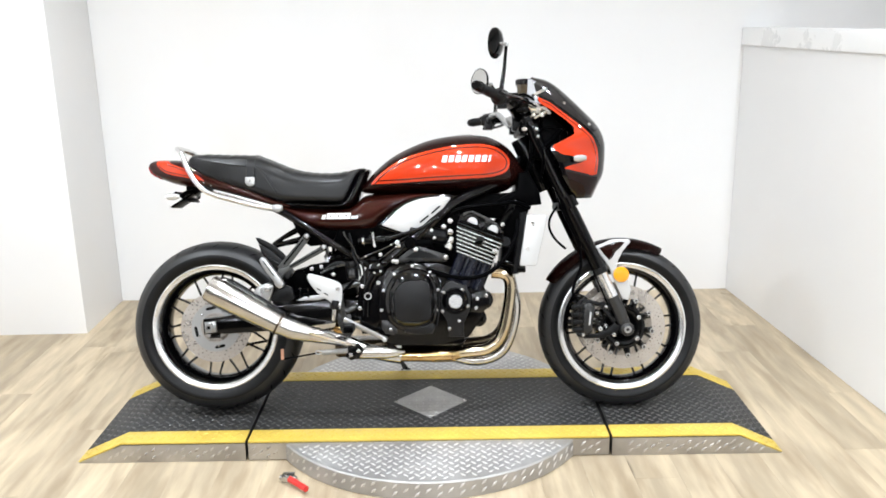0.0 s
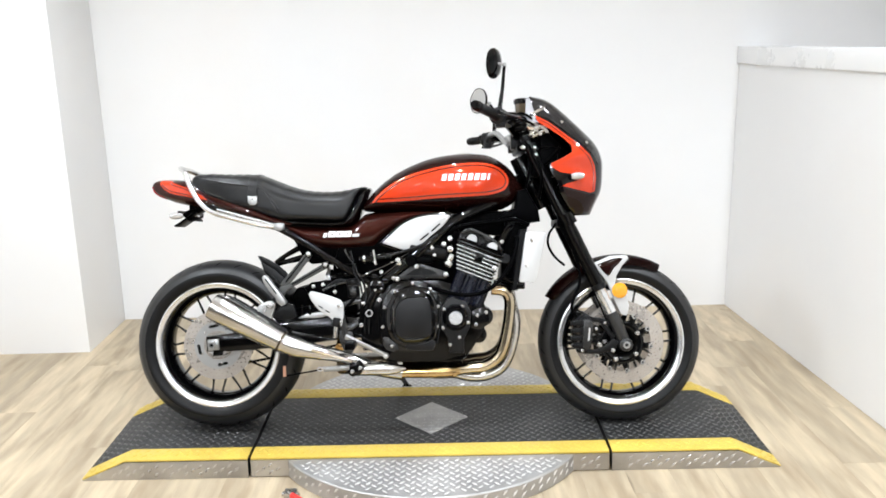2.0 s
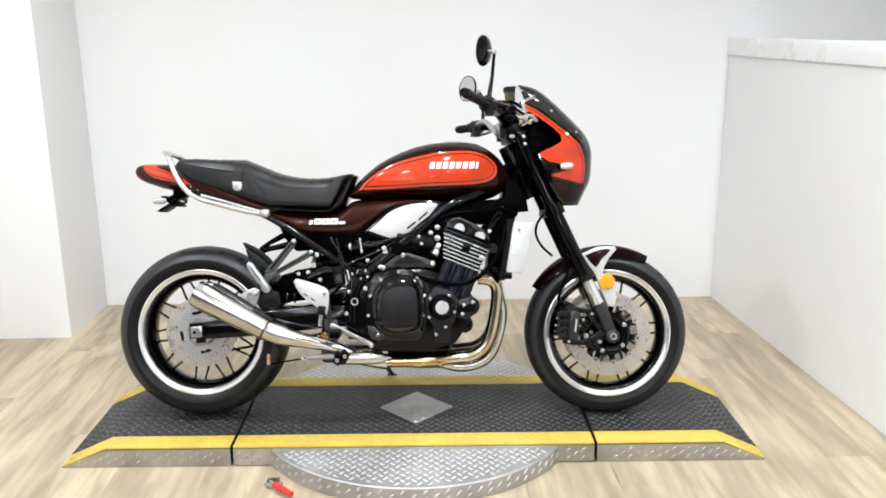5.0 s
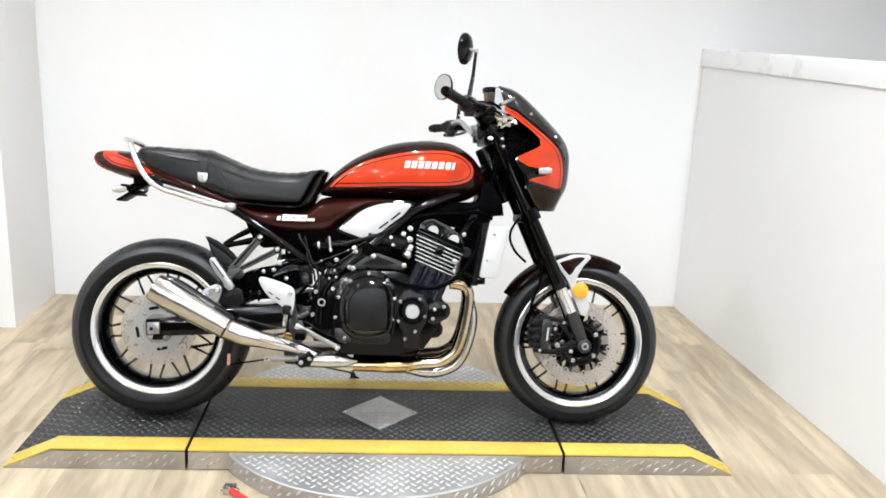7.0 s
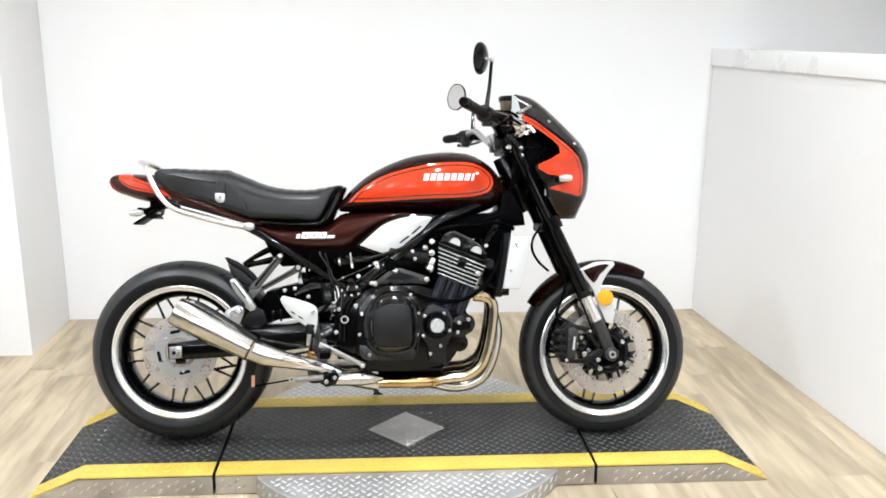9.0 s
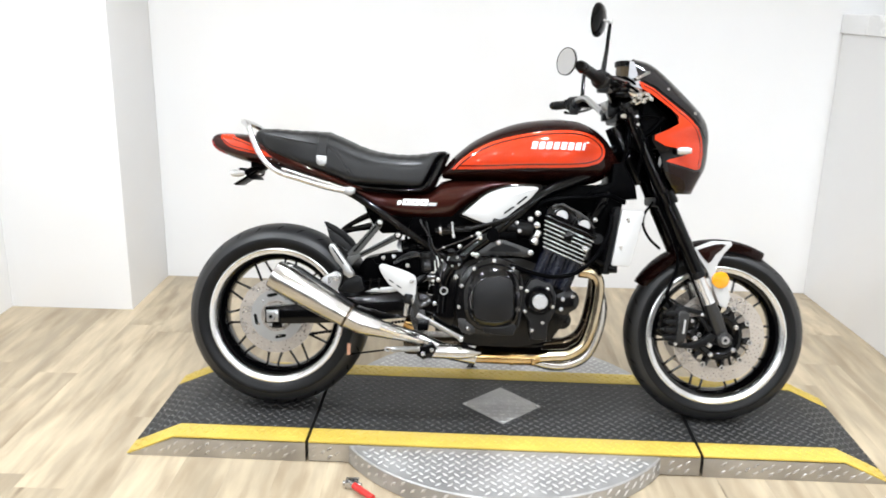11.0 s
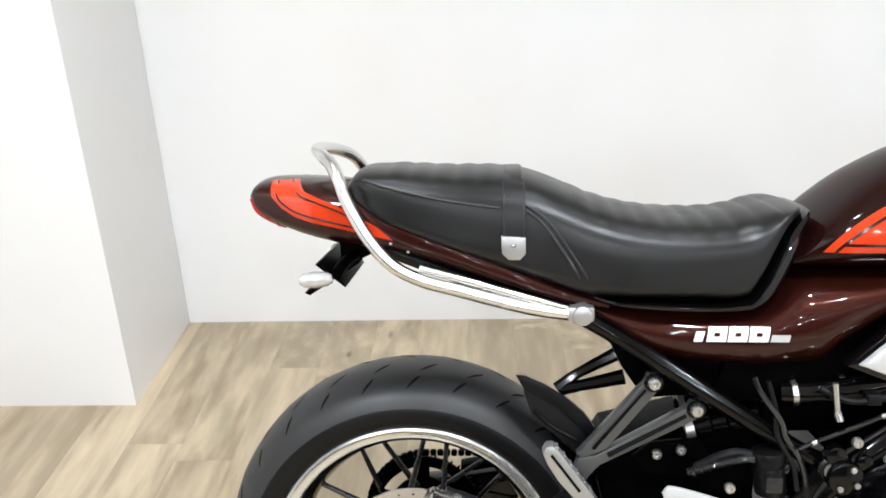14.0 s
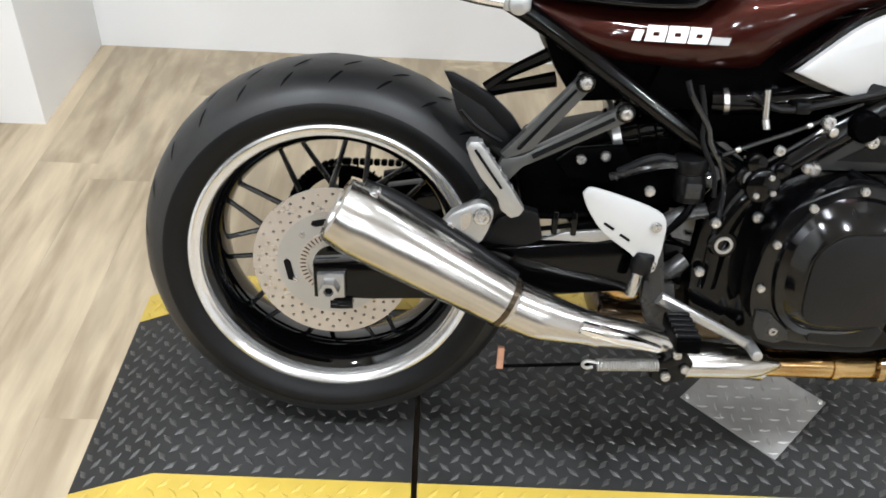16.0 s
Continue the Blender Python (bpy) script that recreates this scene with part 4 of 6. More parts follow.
OUTER = [(1.005, 0.520), (1.045, 0.500), (1.064, 0.428), (1.074, 0.376), (1.066, 0.316), (1.046, 0.252), (1.016, 0.211), (0.965, 0.189), (0.909, 0.187), (0.84, 0.204)]
for path, y, dx, m in ((INNER, -0.125, 0.0, HEADER), (OUTER, -0.060, -0.004, BRUSHED), (OUTER, 0.050, 0.006, DARKPIPE), (INNER, 0.125, 0.020, DARKPIPE)):
    part("header_pipe", tube([(x + dx, y * (1 - 0.012 * i), z) for i, (x, z) in enumerate(path)], [0.0205] * 10, 20, 6), m, bike, "stainless exhaust header tinted by heat")
part("collector", tube([(0.865, -0.118, 0.219), (0.84, -0.122, 0.217), (0.77, -0.126, 0.216), (0.66, -0.13, 0.217)], [0.019, 0.021, 0.021, 0.020], 20, 5), GOLD, bike, "heat-browned exhaust collector")
part("collector", tube([(0.86, -0.05, 0.200), (0.80, -0.06, 0.210), (0.66, -0.07, 0.220)], [0.020, 0.030, 0.030], 20, 5), GOLD, bike)
part("pre_muffler", box(0.42, 0.64, -0.05, 0.09, 0.200, 0.262, 0.02, 4), DARKPIPE, bike, "heat-tinted exhaust chamber under the engine")
for x in (0.772, 0.842):
    part("pipe_clamp", along((x, -0.1255, 0.2165), (x + 0.010, -0.125, 0.2165), [(0, 0.018), (0, 0.0245), (1, 0.0245), (1, 0.018)], 24), GOLD, bike)
part("link_joint", along((0.425, -0.06, 0.315), (0.47, -0.06, 0.30), [(0, 0.0), (0, 0.022), (0.3, 0.026), (0.7, 0.026), (1, 0.02), (1, 0.0)], 20), GOLD, bike, "heat-tinted exhaust joint")
# side stand on the far side
part("side_stand", join(tube([(0.60, 0.13, 0.25), (0.62, 0.25, 0.17), (0.655, 0.395, 0.078)], [0.012, 0.011, 0.010], 10, 4), box(0.635, 0.675, 0.375, 0.425, 0.0695, 0.082, 0.004)), BLACK, bike, "black side stand lowered to the deck")

# ---- engine ----
engine = part("engine", join(
    plate([(0.56, 0.44), (0.60, 0.52), (0.66, 0.545), (0.80, 0.545), (0.93, 0.50), (0.965, 0.44), (0.955, 0.36), (0.90, 0.28), (0.80, 0.255), (0.62, 0.255), (0.565, 0.32)], -0.155, 0.155, 0.012),
    plate([(0.66, 0.27), (0.90, 0.27), (0.86, 0.238), (0.70, 0.235)], -0.10, 0.10, 0.008)), ENGINE, bike, "black four-cylinder engine with polished cylinder fins")
A = Vector((0.905 - 0.875, 0, 0.62 - 0.49)).normalized()
# the cylinders lean forward: axes along and across them, as a pose on the side of the block
CYL = Matrix.Translation((0.876, 0, 0.50)) @ pose(0, 0, 0, 0, 22, 0)


def on_cylinder(bm):
    bm.transform(CYL)
    return bm


part("cylinder_block", on_cylinder(join(box(-0.040, 0.088, -0.160, 0.165, -0.03, 0.082, 0.012, 3), *[rod((x, -0.154, -0.03), (x, -0.154, 0.085), 0.020, 16) for x in (-0.020, 0.026, 0.070)])), BLUE, engine, "dark blue-black cylinder barrel")
for i in range(7):
    z = 0.070 + i * 0.0128
    f = i / 6
    x0, x1 = -0.046 - 0.028 * f, 0.088 + 0.006 * f
    part("fin", on_cylinder(box(x0, x1, -0.186, -0.179, z, z + 0.0054, 0.0012, 1)), FIN, engine)
    part("fin_gap", on_cylinder(box(x0 + 0.004, x1 - 0.004, -0.180, 0.175, z - 0.001, z + 0.0118)), ENGINE, engine)
head = part("cylinder_head", on_cylinder(
    plate([(-0.076, 0.157), (-0.078, 0.192), (-0.066, 0.210), (-0.044, 0.223), (0.017, 0.219), (0.050, 0.211), (0.080, 0.192), (0.096, 0.166), (0.094, 0.157)], -0.180, 0.178, 0.006)), ENGINE, engine, "black cylinder head with half-moon plugs")
for cx in (-0.030, 0.046):
    bm = lathe([(0.0, -0.005), (0.017, -0.005), (0.019, 0.0)], 24)
    bmesh.ops.bisect_plane(bm, geom=bm.verts[:] + bm.edges[:] + bm.faces[:], plane_co=(0, 0, -0.004), plane_no=(0, 0, -1), clear_outer=True)
    bm.transform(Matrix.Translation((cx, -0.182, 0.184)))
    part("cam_plug", on_cylinder(bm), ALU, head, "silver half-moon cam plug")
    part("plug_rim", on_cylinder(tube([(cx + 0.023 * math.cos(q), -0.184, 0.181 + 0.023 * math.sin(q)) for q in np.linspace(0.0, math.pi, 9)], 0.0028, 8, 1)), ENGINE, head)
part("head_rib", on_cylinder(box(-0.078, 0.096, -0.188, -0.17, 0.158, 0.168, 0.003)), ENGINE, head)
part("head_rib", on_cylinder(plate([(-0.074, 0.196), (-0.060, 0.212), (-0.042, 0.221), (0.017, 0.217), (0.050, 0.209), (0.080, 0.190), (0.074, 0.186), (0.048, 0.203), (0.034, 0.206), (0.026, 0.200), (0.012, 0.200), (0.004, 0.209), (-0.040, 0.213), (-0.052, 0.206), (-0.066, 0.191)], -0.189, -0.172, 0.003)), CAST, head, "grey machined cover edge")
part("head_rib", on_cylinder(box(0.000, 0.016, -0.187, -0.17, 0.166, 0.200, 0.003)), ENGINE, head)
for x, z, r in ((0.992, 0.581, 0.013), (0.841, 0.687, 0.013), (0.819, 0.668, 0.012), (1.020, 0.672, 0.010)):
    bolt(engine, x, -0.187, z, r)
part("thermostat_housing", join(rod((0.835, -0.165, 0.605), (0.850, -0.165, 0.632), 0.012, 16, 0.004), rod((0.829, -0.172, 0.590), (0.840, -0.165, 0.606), 0.015, 16, 0.004), rod((0.841, -0.176, 0.650), (0.841, -0.150, 0.650), 0.011, 16, 0.003)), STEEL, engine, "cast aluminium coolant fitting")
part("fin_notch", on_cylinder(box(0.002, 0.030, -0.191, -0.17, 0.116, 0.150, 0.004)), ENGINE, engine)
part("head_cap", along((1.032, -0.165, 0.612), (1.032, -0.182, 0.612), [(0, 0.0), (0, 0.018), (0.8, 0.018), (1, 0.015), (1, 0.0)], 24), GREY, engine)
part("coolant_hose", tube([(0.84, -0.15, 0.70), (0.866, -0.165, 0.724), (0.937, -0.165, 0.737), (1.008, -0.16, 0.742), (1.065, -0.15, 0.748), (1.12, -0.13, 0.728)], 0.0075, 10, 6), MATTE, bike, "black rubber coolant hose")

# clutch cover
ring = [(0.598, 0.455), (0.617, 0.497), (0.645, 0.522), (0.709, 0.546), (0.772, 0.527), (0.801, 0.480), (0.804, 0.42), (0.799, 0.36), (0.784, 0.310), (0.735, 0.298), (0.66, 0.301), (0.623, 0.312), (0.598, 0.345), (0.591, 0.39)]
clutch = part("clutch_cover", plate(ring, -0.203, -0.150, 0.006, 4), COVER, engine, "black angular clutch cover")
mid = [(0.619, 0.460), (0.644, 0.502), (0.672, 0.519), (0.707, 0.528), (0.742, 0.523), (0.768, 0.508), (0.790, 0.468), (0.794, 0.416), (0.790, 0.364), (0.775, 0.331), (0.735, 0.316), (0.70, 0.314), (0.660, 0.321), (0.627, 0.356), (0.615, 0.41)]
inn = [(0.649, 0.446), (0.660, 0.467), (0.684, 0.485), (0.716, 0.489), (0.749, 0.488), (0.768, 0.472), (0.772, 0.42), (0.772, 0.370), (0.757, 0.353), (0.71, 0.350), (0.666, 0.354), (0.651, 0.371), (0.648, 0.41)]


def closed_line(pts, count):
    """Evenly spread points on a smooth closed line, from its first point on."""
    fine = [(v.x, v.y) for v in spline([(*q, 0) for q in pts + pts[:1]], 8)]
    run = np.concatenate([[0], np.cumsum([math.dist(p, q) for p, q in zip(fine, fine[1:])])])
    at = np.linspace(0, run[-1], count, endpoint=False)
    return list(zip(np.interp(at, run, [p[0] for p in fine]), np.interp(at, run, [p[1] for p in fine])))


# the dome: a flat collar, a steep flank and the flat face
bm, loops = bmesh.new(), []
rim_line, face_line = closed_line(mid, 72), closed_line(inn, 72)
for f, y in ((0.0, -0.203), (0.10, -0.211), (0.42, -0.2165), (0.80, -0.233), (0.96, -0.2372)):
    loops.append([bm.verts.new((p[0] + (q[0] - p[0]) * f, y, p[1] + (q[1] - p[1]) * f)) for p, q in zip(rim_line, face_line)])
for la, lb in zip(loops, loops[1:]):
    for i in range(72):
        bm.faces.new((la[i], la[(i + 1) % 72], lb[(i + 1) % 72], lb[i]))
bm.faces.new(loops[-1])
part("cover_dome", bm, COVER, clutch, sharp=22)
part("cover_face", plate(inset(inn, 0.001), -0.2395, -0.236, 0.0025, 4), SATIN, clutch, "flat satin black clutch cover face")
part("cover_lug", plate([(0.603, 0.352), (0.622, 0.350), (0.655, 0.322), (0.658, 0.308), (0.640, 0.301), (0.615, 0.307), (0.604, 0.325)], -0.208, -0.20, 0.002), CAST, clutch)
part("cover_foot", plate([(0.676, 0.344), (0.700, 0.338), (0.772, 0.346), (0.786, 0.330), (0.776, 0.305), (0.735, 0.303), (0.684, 0.310)], -0.214, -0.20, 0.003), SATIN, clutch)
for k in range(8):
    q = radians(50 + 24 * k)
    a = Vector((0.706 + 0.084 * math.cos(q), -0.206, 0.421 + 0.100 * math.sin(q)))
    b = Vector((0.711 + 0.066 * math.cos(q), -0.226, 0.421 + 0.076 * math.sin(q)))
    part("cover_rib", tube([a, b], [0.0045, 0.0030], 8, smooth=False), COVER, clutch)
for x, z, r in ((0.611, 0.454, 0.0078), (0.648, 0.509, 0.0078), (0.709, 0.536, 0.0085), (0.770, 0.515, 0.0072), (0.796, 0.454, 0.0078), (0.790, 0.385, 0.0078), (0.775, 0.317, 0.0085), (0.704, 0.312, 0.0078), (0.634, 0.320, 0.0085), (0.603, 0.387, 0.0078), (0.752, 0.334, 0.012)):
    bolt(clutch, x, -0.204, z, r)
# pulse generator cover
pulse = part("timing_cover", plate([(0.826, 0.478), (0.845, 0.484), (0.893, 0.465), (0.908, 0.432), (0.904, 0.379), (0.883, 0.339), (0.883, 0.290), (0.832, 0.290), (0.826, 0.344), (0.806, 0.376), (0.805, 0.441)], -0.195, -0.14, 0.005), SATIN, engine, "black timing cover with a brushed round cap")
part("cover_ring", lathe([(0.0, -0.022), (0.033, -0.022), (0.041, -0.010), (0.046, 0.0)], 40, (0.855, -0.195, 0.414)), COVER, pulse)
part("round_cap", lathe([(0.0, -0.014), (0.0215, -0.014), (0.0238, -0.011), (0.0238, 0.0)], 40, (0.855, -0.216, 0.414)), LEG, pulse, "brushed silver round cap")
for x, z in ((0.815, 0.444), (0.879, 0.452), (0.897, 0.396), (0.867, 0.345), (0.834, 0.320), (0.811, 0.379)):
    bolt(pulse, x, -0.196, z, 0.0082)
part("pump_cover", plate([(0.905, 0.430), (0.945, 0.450), (0.975, 0.438), (0.982, 0.410), (0.976, 0.388), (0.940, 0.366), (0.908, 0.372)], -0.168, -0.12, 0.006), COVER, engine, "black water pump cover")
for x, z in ((0.926, 0.386), (0.931, 0.418), (0.962, 0.428)):
    bolt(pulse, x, -0.170, z, 0.0088)
part("oil_line", tube([(0.70, -0.17, 0.548), (0.772, -0.2, 0.520), (0.837, -0.2, 0.499), (0.902, -0.2, 0.491), (0.966, -0.2, 0.506), (1.028, -0.195, 0.560), (1.066, -0.18, 0.635), (1.075, -0.160, 0.690)], 0.0072, 12, 6), MATTE, bike, "black rubber coolant hose")
part("water_pump", join(rod((0.955, -0.14, 0.41), (0.955, -0.06, 0.41), 0.033, 24, 0.006), rod((0.935, -0.13, 0.345), (0.935, -0.06, 0.345), 0.030, 20, 0.004), rod((0.955, -0.150, 0.41), (0.955, -0.13, 0.41), 0.016, 16, 0.003)), ENGINE, engine)

part("sump", box(0.70, 0.88, -0.09, 0.09, 0.225, 0.262, 0.01), ENGINE, engine)
eb = part("engine_bracket", plate([(0.640, 0.546), (0.640, 0.558), (0.652, 0.566), (0.712, 0.601), (0.732, 0.604), (0.830, 0.570), (0.836, 0.556), (0.824, 0.546), (0.76, 0.549), (0.70, 0.547)], -0.160, -0.145, 0.004), CAST, bike, "dark grey cast engine mounting bracket")
part("bracket_recess", plate([(0.684, 0.562), (0.728, 0.588), (0.738, 0.588), (0.798, 0.567), (0.74, 0.562)], -0.1608, -0.159, 0.0, 2), GREY, eb)
for x, z in ((0.654, 0.549), (0.722, 0.591), (0.824, 0.562), (0.658, 0.615)):
    bolt(bike, x, -0.161, z, 0.0125)
for y in (-0.135, -0.045, 0.045, 0.135):
    part("throttle_body", rod((0.70, y, 0.655), (0.83, y, 0.63), 0.027, 18, 0.004), GREY, bike, "black throttle body behind the cylinders")
part("throttle_linkage", box(0.72, 0.78, -0.17, 0.17, 0.60, 0.625, 0.006), MATTE, bike)
part("injector_rail", rod((0.775, -0.150, 0.672), (0.775, 0.150, 0.672), 0.008), STEEL, bike)
for x, z in ((0.778, 0.655), (0.786, 0.630)):
    bolt(bike, x, -0.172, z, 0.009)
part("airbox", plate([(0.42, 0.60), (0.46, 0.72), (0.80, 0.76), (0.74, 0.66), (0.66, 0.60)], -0.10, 0.10, 0.02), MATTE, bike)
part("starter_motor", rod((0.60, -0.09, 0.575), (0.60, 0.1, 0.575), 0.033, 20, 0.005), MATTE, bike)
part("filter_housing", box(0.50, 0.74, -0.095, 0.095, 0.555, 0.69, 0.02, 3), MATTE, bike, "black air filter housing")
part("intake_cover", plate([(0.735, 0.545), (0.75, 0.70), (0.80, 0.75), (0.87, 0.74), (0.885, 0.66), (0.86, 0.50), (0.80, 0.52)], -0.12, 0.12, 0.015), MATTE, bike, "black intake cover behind the cylinders")
part("wiring_cover", plate([(0.80, 0.70), (0.84, 0.775), (1.08, 0.785), (1.085, 0.735), (1.05, 0.69), (0.90, 0.70)], -0.085, 0.085, 0.015), MATTE, bike, "black wiring cover under the tank")
part("wiring_cover", plate([(1.02, 0.53), (1.06, 0.52), (1.115, 0.70), (1.13, 0.775), (1.04, 0.78)], -0.10, 0.11, 0.01), MATTE, bike)
part("battery_box", box(0.40, 0.53, -0.085, 0.085, 0.60, 0.73, 0.012), MATTE, bike)
shock = part("rear_shock", join(rod((0.395, -0.02, 0.556), (0.56, -0.02, 0.60), 0.022, 18, 0.004)), MATTE, bike, "black horizontal rear shock")
bms = []
pts = [(0.415 + 0.115 * f, -0.02 + 0.034 * math.cos(f * 2 * math.pi * 7), 0.562 + 0.032 * f + 0.034 * math.sin(f * 2 * math.pi * 7)) for f in np.linspace(0, 1, 100)]
part("coil_spring", tube(pts, 0.0055, 8, 1), BLACK, shock)
part("lock_ring", rod((0.400, -0.02, 0.558), (0.408, -0.02, 0.560), 0.038, 24), ALU, shock)

# frame
for s in (-1, 1):
    part("frame_tube", tube([(1.10, s * 0.045, 0.90), (1.00, s * 0.10, 0.815), (0.856, s * 0.138, 0.745), (0.704, s * 0.150, 0.615), (0.60, s * 0.150, 0.53), (0.555, s * 0.148, 0.46), (0.545, s * 0.145, 0.36)], [0.019] * 7, 14, 6), BLACK, bike, "satin black steel frame tube")
    part("seat_rail", tube([(0.22, s * 0.105, 0.745), (0.30, s * 0.115, 0.700), (0.505, s * 0.135, 0.568), (0.60, s * 0.142, 0.515)], [0.013] * 4, 12, 5), BLACK, bike)
    part("seat_rail", tube([(-0.05, s * 0.07, 0.83), (0.20, s * 0.085, 0.745), (0.45, s * 0.09, 0.715), (0.75, s * 0.10, 0.745)], [0.012] * 4, 12, 5), BLACK, bike)
    part("down_tube", tube([(1.12, s * 0.03, 0.84), (1.05, s * 0.11, 0.72), (0.99, s * 0.145, 0.62)], [0.017] * 3, 12, 5), BLACK, bike)
part("head_tube", rod((1.10, 0, 0.98), (1.185, 0, 0.79), 0.036, 24, 0.004), BLACK, bike)
part("frame_cap", along((0.704, -0.163, 0.613), (0.704, -0.182, 0.613), [(0, 0.0), (0, 0.021), (0.7, 0.021), (1, 0.017), (1, 0.0)], 28), MATTE, bike, "round black frame cap")
part("frame_gusset", plate([(0.525, 0.49), (0.56, 0.545), (0.60, 0.545), (0.60, 0.36), (0.575, 0.30), (0.53, 0.30), (0.515, 0.39)], -0.158, -0.125, 0.006), BLACK, bike, "black frame plate at the swingarm pivot")
for x, z, r in ((0.554, 0.432, 0.021), (0.573, 0.532, 0.019)):
    nut = part("pivot_boss", along((x, -0.150, z), (x, -0.166, z), [(0, 0.0), (0, r), (0.8, r), (1, r * 0.85), (1, r * 0.55), (0.5, r * 0.5), (0.5, 0)], 24), BLACK, bike)
    part("pivot_ring", along((x, -0.1635, z), (x, -0.168, z), [(0, r * 0.62), (1, r * 0.62), (1, r * 0.42), (0, r * 0.42)], 20), ALU, nut)
for x, z in ((0.535, 0.467), (0.526, 0.391), (0.591, 0.478), (0.611, 0.450), (0.643, 0.552), (0.437, 0.509), (0.600, 0.575)):
    bolt(bike, x, -0.168, z, 0.0098)

# rider's footrest bracket, heel plate, brake pedal
bracket = part("footrest_bracket", join(
    tube([(0.535, -0.17, 0.487), (0.49, -0.178, 0.478), (0.462, -0.185, 0.45), (0.468, -0.188, 0.40), (0.480, -0.19, 0.35)], [0.011, 0.012, 0.016, 0.016, 0.014], 10, 5, flat=0.7),
    tube([(0.515, -0.17, 0.408), (0.492, -0.18, 0.395), (0.470, -0.188, 0.40)], [0.012, 0.013, 0.014], 10, 5, flat=0.7),
    plate([(0.455, 0.385), (0.50, 0.380), (0.512, 0.33), (0.498, 0.30), (0.468, 0.315), (0.455, 0.35)], -0.195, -0.178, 0.005)), CAST, bike, "dark grey cast footrest bracket")
bracket.location = (-0.006, 0.022, -0.010)
heel_plate = part("heel_guard", plate([(0.346, 0.503), (0.353, 0.512), (0.368, 0.511), (0.410, 0.499), (0.452, 0.483), (0.466, 0.465), (0.466, 0.43), (0.463, 0.397), (0.453, 0.389), (0.438, 0.402), (0.420, 0.419), (0.381, 0.447), (0.356, 0.480)], -0.178, -0.170, 0.003, 3), SILVER, bike, "silver heel guard plate with two slots")
for x, z in ((0.379, 0.461), (0.403, 0.445)):
    part("slot", box(x, x + 0.017, -0.1788, -0.1775, z, z + 0.0038), GROOVE, heel_plate).matrix_basis = Matrix.Translation((x, 0, z)) @ pose(0, 0, 0, 0, 32, 0) @ Matrix.Translation((-x, 0, -z))
bolt(heel_plate, 0.452, -0.179, 0.461, 0.0095)
bolt(heel_plate, 0.454, -0.179, 0.403, 0.0085)
footrest = part("rider_footrest", join(box(0.478, 0.512, -0.275, -0.195, 0.318, 0.340, 0.005)), MATTE, bike, "rubber-topped rider footrest")
part("rubber_ribs", join(*[box(0.479, 0.511, -0.268 + i * 0.014, -0.260 + i * 0.014, 0.338, 0.344, 0.001, 1) for i in range(5)]), RUBBER, footrest)
part("brake_pedal", join(tube([(0.472, -0.182, 0.353), (0.52, -0.186, 0.331), (0.59, -0.188, 0.297), (0.613, -0.188, 0.286)], [0.009, 0.008, 0.0065, 0.008], 10, 5, flat=1.3), rod((0.613, -0.175, 0.286), (0.613, -0.225, 0.288), 0.008, 12, 0.002)), ALU, bike, "polished aluminium brake pedal")
part("brake_link", plate([(0.478, 0.25), (0.52, 0.275), (0.535, 0.255), (0.525, 0.225), (0.495, 0.215), (0.475, 0.228)], -0.20, -0.185, 0.003), BLACK, bike)
for x, z, r in ((0.495, 0.235, 0.010), (0.522, 0.248, 0.009), (0.507, 0.272, 0.009)):
    bolt(bike, x, -0.202, z, r)
pts = [(0.395 + 0.09 * f, -0.195 + 0.008 * math.cos(f * 2 * math.pi * 24), 0.244 + 0.004 * f + 0.008 * math.sin(f * 2 * math.pi * 24)) for f in np.linspace(0, 1, 290)]
part("return_spring", tube(pts, 0.00175, 6, 1), ALU, bike, "bright coil return spring")
part("spring_hook", tube([(0.395, -0.195, 0.248), (0.380, -0.195, 0.250), (0.374, -0.195, 0.244), (0.380, -0.195, 0.238), (0.39, -0.195, 0.240)], 0.0025, 8, 4), ALU, bike)
part("stand_rod", rod((0.255, -0.17, 0.218), (0.385, -0.19, 0.242), 0.0028), MATTE, bike, "black rod under the swingarm")
part("side_reflector", box(0.251, 0.261, -0.176, -0.170, 0.217, 0.254, 0.001), TAG, bike, "small red-brown reflector under the swingarm")
part("master_cylinder", tube([(0.434, -0.17, 0.350), (0.437, -0.172, 0.37), (0.44, -0.174, 0.395)], [0.008, 0.009, 0.008], 14, 4), STEEL, bike)
part("master_boot", rod((0.440, -0.174, 0.388), (0.444, -0.174, 0.420), 0.0155, 16, 0.006), RUBBER, bike)
reservoir = part("brake_reservoir", rod((0.501, -0.14, 0.488), (0.497, -0.14, 0.530), 0.0215, 24, 0.003), GREY, bike, "dark brake fluid reservoir")
part("reservoir_cap", rod((0.497, -0.14, 0.530), (0.495, -0.14, 0.552), 0.0235, 24, 0.003), GREY, reservoir)
part("level_window", box(0.488, 0.510, -0.1622, -0.158, 0.497, 0.519, 0.002), CAST, reservoir, "pale level window")
part("reservoir_hose", tube([(0.506, -0.15, 0.490), (0.49, -0.165, 0.47), (0.46, -0.17, 0.44), (0.444, -0.172, 0.42)], 0.006, 8, 5), MATTE, bike)
part("wire", tube([(0.472, -0.140, 0.655), (0.480, -0.145, 0.635), (0.506, -0.150, 0.597), (0.514, -0.150, 0.573), (0.533, -0.152, 0.544), (0.542, -0.155, 0.510), (0.541, -0.160, 0.468)], 0.0042, 8, 5), WIRE, bike)
